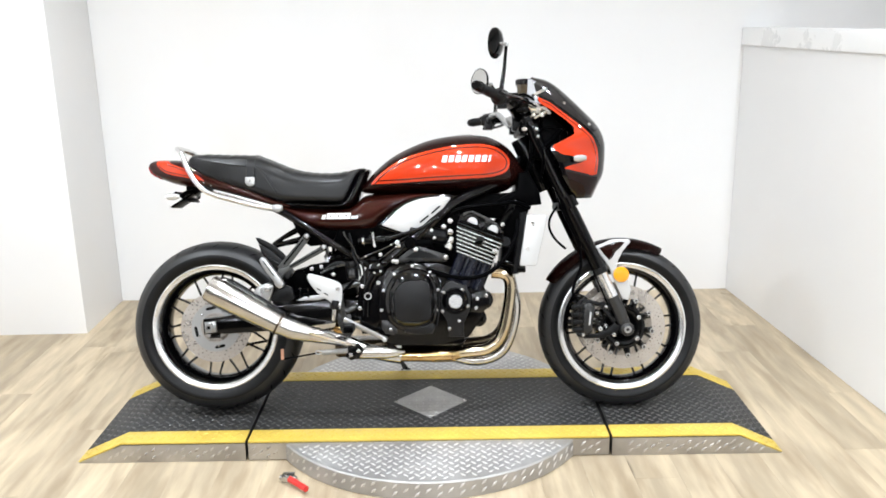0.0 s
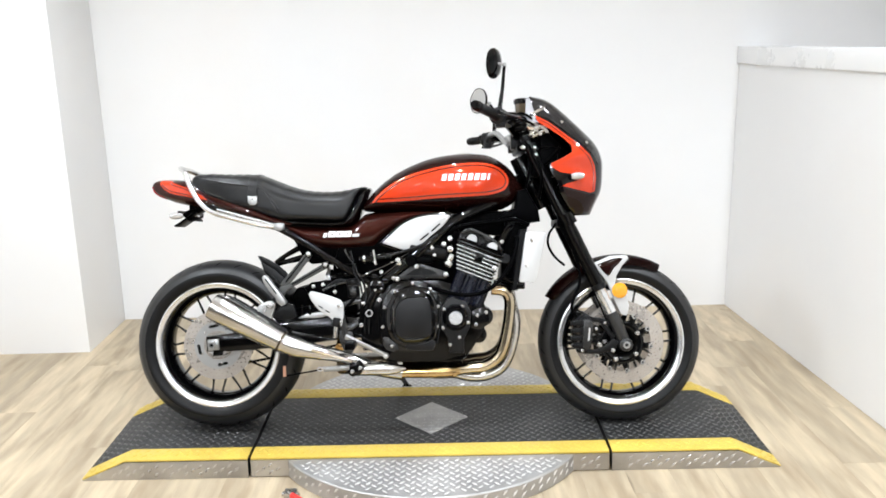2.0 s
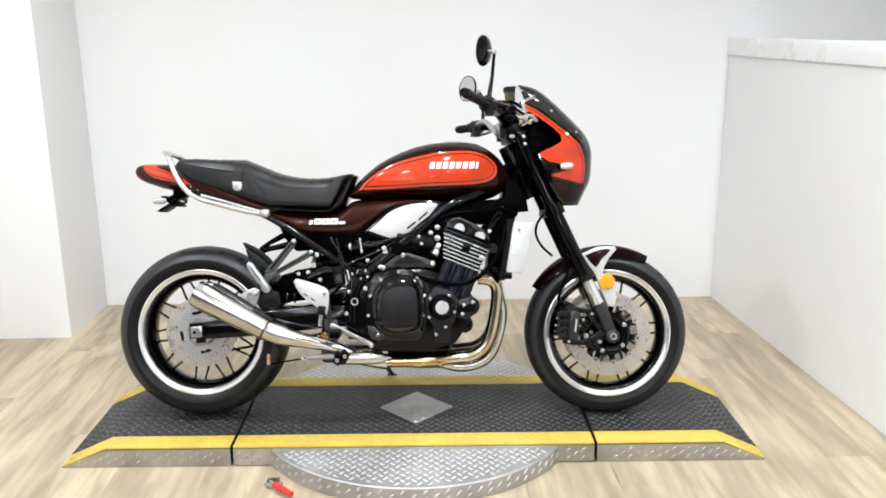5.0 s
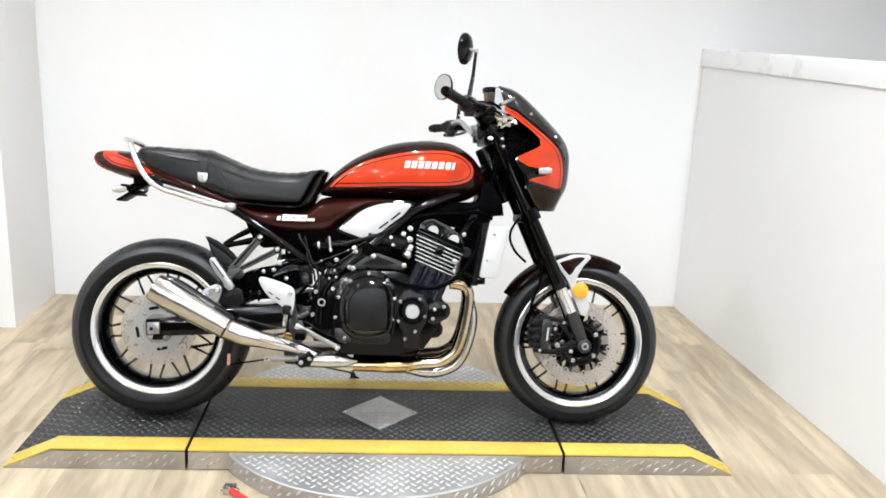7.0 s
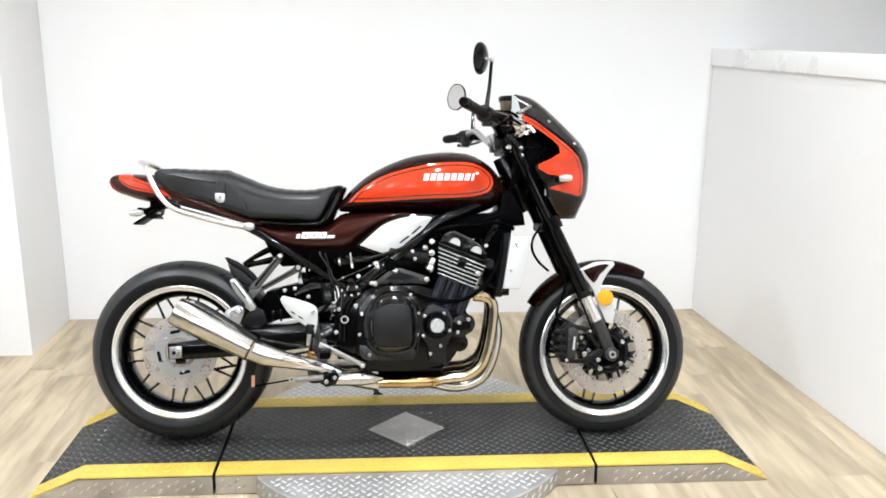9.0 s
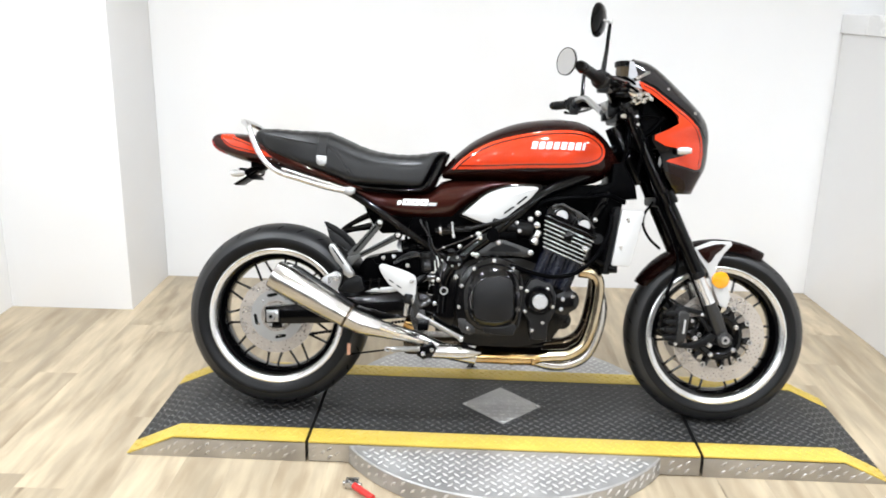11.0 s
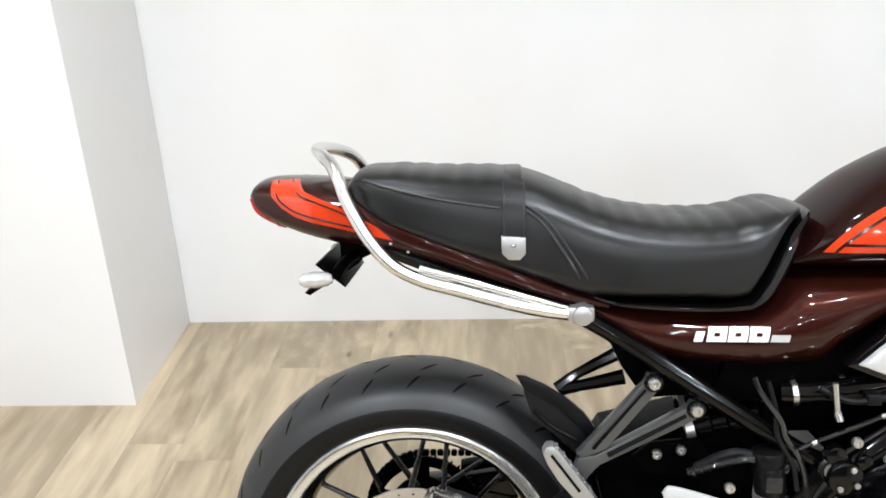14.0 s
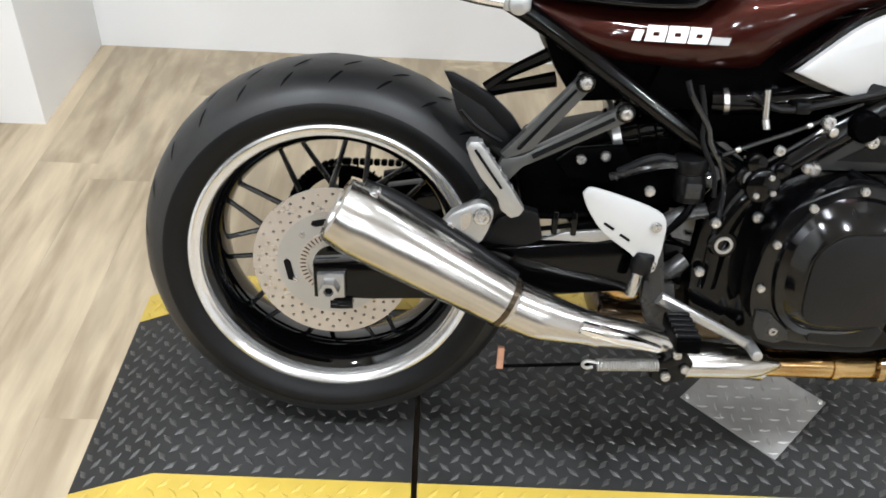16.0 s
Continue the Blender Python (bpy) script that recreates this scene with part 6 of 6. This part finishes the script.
for s in (-1, 1):
    part("orange_stripe", conform(BAND, tail_s.y, 0.0015, 0.006, 0, s), ORANGE, tail, "orange tail stripe")
    for line_ in (((-0.182, 0.918), (-0.179, 0.900), (-0.164, 0.885), (-0.143, 0.875), (-0.10, 0.865), (-0.045, 0.853)), ((-0.161, 0.919), (-0.146, 0.902), (-0.118, 0.891), (-0.085, 0.879), (-0.045, 0.860))):
        part("pinstripe", tube([(x, s * (tail_s.y(x, z) + 0.002), z) for x, z in line_], 0.0014, 6, 6), STRIPE, tail)
rows, bm = [], bmesh.new()
for k in range(11):
    f = k / 10
    x, z = -0.2290 + 0.034 * f**1.5, 0.899 - 0.045 * f
    h = 0.048 + 0.022 * f
    rows.append([bm.verts.new((x + (1 - math.cos(q)) * 0.026, h * math.sin(q), z)) for q in np.linspace(-1.35, 1.35, 13)])
for a, b in zip(rows, rows[1:]):
    for k in range(12):
        bm.faces.new((a[k], a[k + 1], b[k + 1], b[k]))
bmesh.ops.solidify(bm, geom=bm.faces[:], thickness=0.005)
lens = part("tail_light", bm, TAIL_RED, bike, "red oval tail light lens")
for s in (-1, 1):
    part("lens_edge", tube([(x, s * (tail_s.y(x, z) + 0.001), z) for x, z in ((-0.222, 0.894), (-0.213, 0.877), (-0.198, 0.863), (-0.174, 0.850))], [0.003, 0.0045, 0.004, 0.002], 10, 5), TAIL_RED, lens)
part("tail_bracket", join(plate([(-0.100, 0.830), (-0.040, 0.824), (-0.050, 0.806), (-0.066, 0.798), (-0.085, 0.784), (-0.098, 0.792)], -0.03, 0.03, 0.004), tube([(-0.075, -0.03, 0.805), (-0.085, -0.07, 0.800), (-0.092, -0.10, 0.790)], 0.009, 10, 4), tube([(-0.075, 0.03, 0.805), (-0.085, 0.07, 0.800), (-0.092, 0.10, 0.790)], 0.009, 10, 4)), MATTE, bike, "black rear light bracket")
for y in (-0.118, 0.118):
    part("turn_signal", along((-0.088, y, 0.788), (-0.144, y, 0.785), [(0.1, 0.0), (0.12, 0.006), (0.25, 0.010), (0.55, 0.0120), (0.85, 0.010), (0.95, 0.006), (0.96, 0)], 24), LENS, bike, "clear silver rear turn signal")
bm = plate([(-0.125, 0.802), (-0.118, 0.806), (-0.085, 0.775), (-0.082, 0.768)], -0.09, 0.09, 0.001)
holder = part("plate_holder", join(plate([(-0.075, 0.800), (-0.067, 0.796), (-0.142, 0.748), (-0.150, 0.752)], -0.055, 0.055, 0.001), bm), MATTE, bike, "black licence plate holder")
for k in (0.012, 0.030):
    bar_ = box(-0.004, 0.004, -0.045, 0.020, -0.0006, 0.0006)
    bar_.transform(Matrix.Translation((-0.100 - k * 0.842, 0, 0.7830 - k * 0.539)) @ pose(0, 0, 0, 0, -32.6, 0))
    part("plate_bar", bar_, WHITE, holder)
part("plate_lamp", box(-0.10, -0.075, -0.02, 0.02, 0.785, 0.798, 0.003), LENS, bike)
# grab rail
gp = [(0.255, 0.737), (0.18, 0.749), (0.080, 0.776), (0.03, 0.790), (-0.008, 0.810), (-0.040, 0.845), (-0.068, 0.893), (-0.082, 0.926), (-0.095, 0.945), (-0.115, 0.957)]
yy = [-0.133, -0.138, -0.140, -0.138, -0.134, -0.128, -0.120, -0.109, -0.088, -0.055]
loop = [(x, y, z) for (x, z), y in zip(gp, yy)] + [(-0.131, 0.0, 0.962)] + [(x, -y, z) for (x, z), y in zip(gp[::-1], yy[::-1])]
rail = part("grab_rail", tube(loop, 0.0093, 14, 6), RAIL, bike, "chrome passenger grab rail round the seat")
part("rail_brace", tube([(0.03, -0.133, 0.805), (0.10, -0.137, 0.786), (0.20, -0.137, 0.757), (0.25, -0.134, 0.742)], 0.0055, 10, 5), RAIL, rail)
part("rail_mount", join(rod((0.252, -0.150, 0.740), (0.252, -0.110, 0.740), 0.014, 18, 0.003), box(0.232, 0.268, -0.146, -0.125, 0.730, 0.752, 0.005)), ALU, rail, "bright rail mounting bolt")
# the whole tail and its rail stand a little back of the seat
for ob in bike.children:
    if ob.name.split(".")[0] in ("tail_cowl", "tail_light", "tail_bracket", "turn_signal", "plate_holder", "plate_lamp", "grab_rail"):
        ob.location = (-0.010, 0.012, 0.0)
for x, z in ((-0.012, 0.835), (0.012, 0.823)):
    bolt(tail, x, -(tail_s.y(x, z) + 0.001), z, 0.0032)

# ---- nose cowl ----
CL = spline([(1.146, 1.197, 0), (1.196, 1.186, 0), (1.247, 1.151, 0), (1.328, 1.073, 0), (1.380, 1.015, 0), (1.402, 0.963, 0), (1.404, 0.912, 0), (1.397, 0.850, 0), (1.378, 0.809, 0), (1.356, 0.762, 0)], 8)
RE = spline([(1.128, 1.180, 0), (1.138, 1.135, 0), (1.158, 1.096, 0), (1.205, 1.062, 0), (1.247, 1.028, 0), (1.274, 0.985, 0), (1.250, 0.962, 0), (1.190, 0.937, 0), (1.215, 0.885, 0), (1.234, 0.831, 0), (1.258, 0.795, 0), (1.283, 0.763, 0)], 8)
wide = curve([(0, 0.085), (0.2, 0.125), (0.45, 0.160), (0.65, 0.175), (0.85, 0.16), (1, 0.11)])
NV, NU = 60, 18
bm, rows, cloud = bmesh.new(), [], []


def at_frac(path, f):
    q = f * (len(path) - 1)
    i = min(int(q), len(path) - 2)
    return path[i].lerp(path[i + 1], q - i)


for i in range(NV + 1):
    f = i / NV
    c, e, w_ = at_frac(CL, f), at_frac(RE, f), wide(f)
    row = []
    for k in range(-NU, NU + 1):
        a = math.pi / 2 * k / NU
        q = (e.x + (c.x - e.x) * math.cos(a), w_ * math.sin(a) * 0.93, e.y + (c.y - e.y) * math.cos(a))
        row.append(bm.verts.new(q))
        if k <= 0:
            cloud.append(q)
    rows.append(row)
for a, b in zip(rows, rows[1:]):
    for k in range(2 * NU):
        bm.faces.new((a[k], a[k + 1], b[k + 1], b[k]))
bmesh.ops.recalc_face_normals(bm, faces=bm.faces)
bmesh.ops.solidify(bm, geom=bm.faces[:], thickness=0.003)
cowl = part("nose_cowl", bm, GLOSS, bike, "orange and black cafe racer nose cowl", sharp=60)
cloud = np.array(cloud)


def cowl_y(x, z):
    d = (cloud[:, 0] - x) ** 2 + (cloud[:, 2] - z) ** 2
    near = np.argsort(d)[:4]
    wt = 1 / (d[near] + 1e-7)
    return float(-(cloud[near, 1] * wt).sum() / wt.sum())


NOSE = [(1.151, 1.116), (1.196, 1.092), (1.245, 1.051), (1.303, 1.005), (1.342, 0.969), (1.362, 0.932), (1.366, 0.890), (1.359, 0.843), (1.340, 0.838), (1.281, 0.851), (1.236, 0.862), (1.250, 0.869), (1.305, 0.884), (1.295, 0.900), (1.232, 0.909), (1.198, 0.928), (1.198, 0.941), (1.243, 0.962), (1.274, 0.980), (1.272, 1.004), (1.246, 1.030), (1.200, 1.066), (1.160, 1.092)]
for s in (-1, 1):
    part("orange_panel", conform(NOSE, cowl_y, 0.003, 0.010, 0, s), ORANGE, cowl, "orange painted cowl side")
    part("pinstripe", tube([(x, s * (cowl_y(x, z) + 0.0042), z) for x, z in ((1.166, 1.100), (1.200, 1.081), (1.243, 1.043), (1.298, 0.997), (1.334, 0.963), (1.352, 0.928), (1.356, 0.890), (1.350, 0.849))], 0.0014, 6, 4), STRIPE, cowl)
    part("lower_cowl", conform([(1.243, 0.853), (1.281, 0.843), (1.340, 0.830), (1.362, 0.834), (1.366, 0.820), (1.340, 0.772), (1.288, 0.772), (1.262, 0.795)], cowl_y, 0.003, 0.01, 0, s), DEEP, cowl, "dark brown lower cowl edge")
    part("windscreen", conform([(1.140, 1.180), (1.190, 1.168), (1.238, 1.136), (1.316, 1.062), (1.366, 1.008), (1.384, 0.968), (1.376, 0.940), (1.350, 0.974), (1.310, 1.012), (1.250, 1.060), (1.200, 1.100), (1.150, 1.124)], cowl_y, 0.0025, 0.01, 0, s), SMOKE, cowl, "dark smoked screen")
    part("inner_panel", plate([(1.120, 1.176), (1.134, 1.176), (1.152, 1.120), (1.172, 1.098), (1.150, 1.074), (1.122, 1.080), (1.112, 1.108), (1.118, 1.130)], s * 0.108 - 0.002, s * 0.108 + 0.002, 0.001), COWL_IN, cowl, "grey inner cowl panel")
    part("cowl_liner", plate([(1.140, 1.085), (1.185, 1.068), (1.240, 1.022), (1.266, 0.985), (1.240, 0.955), (1.195, 0.935), (1.172, 0.900), (1.150, 0.900), (1.135, 0.96), (1.128, 1.04)], s * 0.070 - 0.004, s * 0.070 + 0.004, 0.002), MATTE, cowl, "black liner inside the cowl")
    for x, z in ((1.172, 1.135), (1.245, 1.090), (1.330, 1.015)):
        b = lathe([(0.0, -0.003), (0.004, -0.003), (0.006, 0.0)], 12, (x, -(cowl_y(x, z) + 0.003) if s < 0 else 0, z))
        if s < 0:
            part("screen_screw", b, CHROME, cowl)
        else:
            b.free()
    part("front_signal", join(along((1.262, s * 0.165, 0.893), (1.318, s * 0.17, 0.897), [(0.1, 0.0), (0.12, 0.009), (0.3, 0.0125), (0.65, 0.0125), (0.88, 0.008), (0.9, 0)], 24)), LENS, bike, "clear silver front turn signal")
    part("signal_stalk", rod((1.25, s * 0.10, 0.89), (1.275, s * 0.165, 0.893), 0.010, 12), MATTE, bike)
part("headlight", join(along((1.25, 0, 0.90), (1.362, 0, 0.905), [(0, 0.0), (0, 0.06), (0.5, 0.088), (0.95, 0.09), (1, 0.085), (1.02, 0.0)], 40)), GLOSS, bike, "round headlight inside the cowl")
part("cowl_stay", join(tube([(1.16, -0.105, 0.93), (1.20, -0.108, 0.96), (1.235, -0.12, 1.0)], 0.008, 8, 4), tube([(1.16, 0.105, 0.93), (1.20, 0.108, 0.96), (1.235, 0.12, 1.0)], 0.008, 8, 4), box(1.13, 1.235, -0.09, 0.09, 0.90, 1.01, 0.02)), MATTE, bike)

fastener = part("cowl_fastener", join(tube([(1.128, -0.112, 1.046), (1.146, -0.116, 1.060), (1.170, -0.120, 1.074), (1.192, -0.122, 1.056)], 0.0075, 10, 5), tube([(1.140, -0.118, 1.040), (1.160, -0.122, 1.050), (1.182, -0.124, 1.062)], 0.006, 10, 4)), CHROME, bike, "bright cowl bracket with chrome screws")
for x, z, r in ((1.136, 1.049, 0.010), (1.152, 1.060, 0.012), (1.166, 1.047, 0.010), (1.176, 1.070, 0.011), (1.190, 1.055, 0.009), (1.105, 1.000, 0.013)):
    bolt(fastener, x, -0.124, z, r, CHROME)
part("fork_bolt", join(rod((1.145, -0.128, 1.0), (1.145, -0.138, 1.0), 0.006, 14, 0.002), rod((1.15, -0.128, 0.975), (1.15, -0.138, 0.975), 0.0055, 14, 0.002)), STEEL, bike)
part("wiring", tube([(1.12, -0.08, 1.02), (1.15, -0.115, 0.97), (1.17, -0.12, 0.90), (1.16, -0.10, 0.82)], 0.006, 8, 5), MATTE, bike)
part("wiring", tube([(1.10, -0.06, 1.03), (1.13, -0.10, 0.96), (1.12, -0.10, 0.88), (1.09, -0.09, 0.80)], 0.005, 8, 5), MATTE, bike)

# ---- instruments and controls ----
for y in (-0.062, 0.062):
    gauge = part("instrument", along((1.190, y, 1.055), (1.150, y, 1.128), [(0, 0.0), (0, 0.036), (0.3, 0.045), (0.85, 0.047), (0.92, 0.051), (1.0, 0.050), (1.0, 0.044), (0.96, 0.043), (0.96, 0)], 36), GLOSS, bike, "round black instrument")
    part("instrument_ring", along((1.1533, y, 1.122), (1.149, y, 1.1305), [(0, 0.0505), (0, 0.052), (1, 0.052), (1, 0.047)], 40), CHROME, gauge)
part("instrument_stay", box(1.10, 1.15, -0.09, 0.09, 1.06, 1.12, 0.012), MATTE, bike)
fluid = part("fluid_reservoir", along((1.110, -0.06, 1.128), (1.109, -0.06, 1.164), [(0, 0.0), (0, 0.020), (0.12, 0.0235), (1.0, 0.0245), (1.0, 0.0)], 28), CLEAR, bike, "clear brake fluid reservoir with a black cap")
part("reservoir_cap", along((1.109, -0.06, 1.164), (1.1085, -0.06, 1.182), [(0, 0.0), (0, 0.0285), (0.8, 0.0285), (1.0, 0.0255), (1.0, 0.0)], 28), BLACK, fluid)
part("reservoir_arm", tube([(1.110, -0.06, 1.130), (1.100, -0.09, 1.112), (1.070, -0.15, 1.098)], 0.008, 10, 4), BLACK, bike)
part("bar_casting", join(rod((1.065, -0.17, 1.090), (1.110, -0.11, 1.098), 0.018, 16, 0.004), box(1.075, 1.120, -0.125, -0.085, 1.060, 1.098, 0.008)), BLACK, bike, "black brake master cylinder on the bar")
part("chrome_cover", along((1.120, -0.112, 1.085), (1.165, -0.108, 1.066), [(0, 0.0), (0.02, 0.012), (0.3, 0.020), (0.75, 0.020), (0.98, 0.012), (1.0, 0.0)], 24), CHROME, bike, "bright chrome cover beside the cowl")
bar = part("handlebar", tube([(0.935, -0.385, 1.112), (1.005, -0.25, 1.100), (1.062, -0.12, 1.078), (1.090, -0.03, 1.062), (1.092, 0.05, 1.036), (1.078, 0.13, 1.036), (1.060, 0.24, 1.074), (1.038, 0.335, 1.108), (1.000, 0.415, 1.098), (0.948, 0.474, 1.093)], 0.0112, 14, 6), ALU, bike, "silver tubular handlebar")
part("bar_sleeve", tube([(1.055, -0.135, 1.081), (1.090, -0.03, 1.052), (1.092, 0.05, 1.036), (1.079, 0.125, 1.036)], 0.0145, 14, 5), BLACK, bar)
for y in (-0.01, 0.11):
    part("bar_clamp", box(1.070, 1.115, y - 0.02, y + 0.02, 1.005, 1.066, 0.006), GREY, bar)
for s, p0, p1 in ((-1, Vector((0.935, -0.385, 1.112)), Vector((1.003, -0.255, 1.100))), (1, Vector((0.948, 0.474, 1.093)), Vector((0.992, 0.428, 1.093)))):
    d = (p1 - p0).normalized()
    part("grip", along(p0, p1, [(0.0, 0.0), (0.0, 0.015), (0.04, 0.018), (0.12, 0.0165), (0.9, 0.0168), (0.96, 0.021), (1.0, 0.021), (1.0, 0.0)], 20), RUBBER, bar, "black rubber grip")
    part("bar_end", along(p0 - d * 0.022, p0, [(0, 0.0), (0, 0.013), (0.3, 0.016), (1, 0.016)], 18), BLACK, bar)
    part("switch_housing", join(along(p1 + d * 0.004, p1 + d * 0.050, [(0, 0.0), (0, 0.023), (0.15, 0.029), (0.85, 0.029), (1, 0.023), (1, 0)], 18), box(p1.x + 0.000, p1.x + 0.034, p1.y - s * 0.028 - 0.018, p1.y - s * 0.028 + 0.018, p1.z - 0.040, p1.z + 0.006, 0.006)), SATIN, bar, "dark grey switch housing")
    part("switch_button", rod(p1 + d * 0.022 + Vector((-0.024, 0, 0.010)), p1 + d * 0.022 + Vector((-0.034, 0, 0.012)), 0.007, 12, 0.002), GREY, bar)
    a = p1 + d * 0.035
    lever = part("lever", tube([a + Vector((0.035, 0, -0.004)), a + Vector((0.062, s * 0.03, -0.008)), a + Vector((0.045, s * 0.10, -0.014)), a + Vector((0.0, s * 0.185, -0.016)), a + Vector((-0.018, s * 0.205, -0.012))], [0.008, 0.007, 0.0055, 0.005, 0.007], 10, 5), BLACK, bar)
    part("lever_perch", join(box(a.x + 0.005, a.x + 0.055, a.y - 0.02, a.y + 0.02, a.z - 0.014, a.z + 0.014, 0.005)), BLACK, bar)
    part("cable", tube([a + Vector((0.04, -s * 0.01, 0)), a + Vector((0.10, -s * 0.06, -0.01)), Vector((1.16, s * 0.10, 1.06)), Vector((1.165, s * 0.06, 0.95)), Vector((1.10, s * 0.07, 0.82))], 0.0045, 8, 6), MATTE, bike, "black control cable")
part("cable", tube([(1.05, -0.2, 1.08), (1.10, -0.14, 1.12), (1.16, -0.09, 1.08), (1.17, -0.07, 0.96)], 0.005, 8, 6), MATTE, bike)
part("ignition_lock", rod((1.075, 0.0, 1.03), (1.062, 0, 1.06), 0.017, 18, 0.002), ALU, bike)


def mirror(root, elbow, top, centre, normal, r=0.052):
    """A round mirror on a bent stalk; normal is the way its glass faces."""
    n_, c = Vector(normal).normalized(), Vector(centre)
    shell = part("mirror", along(c - n_ * 0.020, c + n_ * 0.003, [(0, 0.0), (0.02, r * 0.45), (0.3, r * 0.85), (0.7, r), (1.0, r), (1.0, r * 0.95), (0.85, r * 0.94), (0.85, 0.0)], 40), BLACK, bike, "round black bar mirror")
    part("mirror_glass", along(c + n_ * 0.001, c + n_ * 0.0022, [(0, r * 0.94), (1, r * 0.94), (1, 0.0)], 40), MIRROR, shell, "mirror glass")
    part("mirror_stalk", tube([root, Vector(root).lerp(Vector(elbow), 0.6), elbow, Vector(elbow).lerp(Vector(top), 0.5), top], [0.0085, 0.0075, 0.0065, 0.006, 0.0055], 10, 4), BLACK, shell)
    part("ball_joint", join(rod(top, c - n_ * 0.017, 0.0045, 10), rod(Vector(top) - Vector((0, 0, 0.008)), Vector(top) + Vector((0, 0, 0.007)), 0.0075, 14, 0.003)), ALU, shell, "bright mirror ball joint")


mirror((1.016, -0.240, 1.112), (1.030, -0.212, 1.190), (1.040, -0.195, 1.280), (1.002, -0.190, 1.286), (-0.87, 0.46, 0.10), 0.052)
mirror((1.034, 0.360, 1.100), (1.040, 0.385, 1.203), (1.020, 0.393, 1.238), (0.974, 0.392, 1.250), (-0.80, -0.60, 0.04), 0.052)

# ---- floor of planks, laid last ----
floor = tagged(part("floor", box(XL - 0.1, XR + 0.1, Y0 - 0.1, Y1 + 0.1, -0.06, -0.003), GAP), "pale grained oak-look vinyl plank floor", "floor", kind="structure")
PW, PL = 0.152, 1.22
bm = box(-PW / 2 + 0.0001, PW / 2 - 0.0001, -PL / 2 + 0.0001, PL / 2 - 0.0001, -0.0028, 0.0, 0.0003, 1)
kinds = [part("plank", bm, PLANK, floor)]
rng = random.Random(7)
count = 0
for i in range(int((X1 + 0.2 - X0) / PW) + 1):
    x = X0 + (i + 0.5) * PW
    shift = rng.random() * PL
    for j in range(-1, 6):
        far, near = Y1 - shift - j * PL, Y1 - shift - (j + 1) * PL
        far = min(far, Y1 - 0.001)
        if far - near < 0.03:
            continue
        m = pose(x, (far + near) / 2, 0, 0, 0, rng.choice((0, 180))) @ Matrix.Diagonal((1, (far - near) / PL, 1, 1))
        if count == 0:
            kinds[0].matrix_basis = m
        else:
            repeat(kinds[0], floor, m)
        count += 1
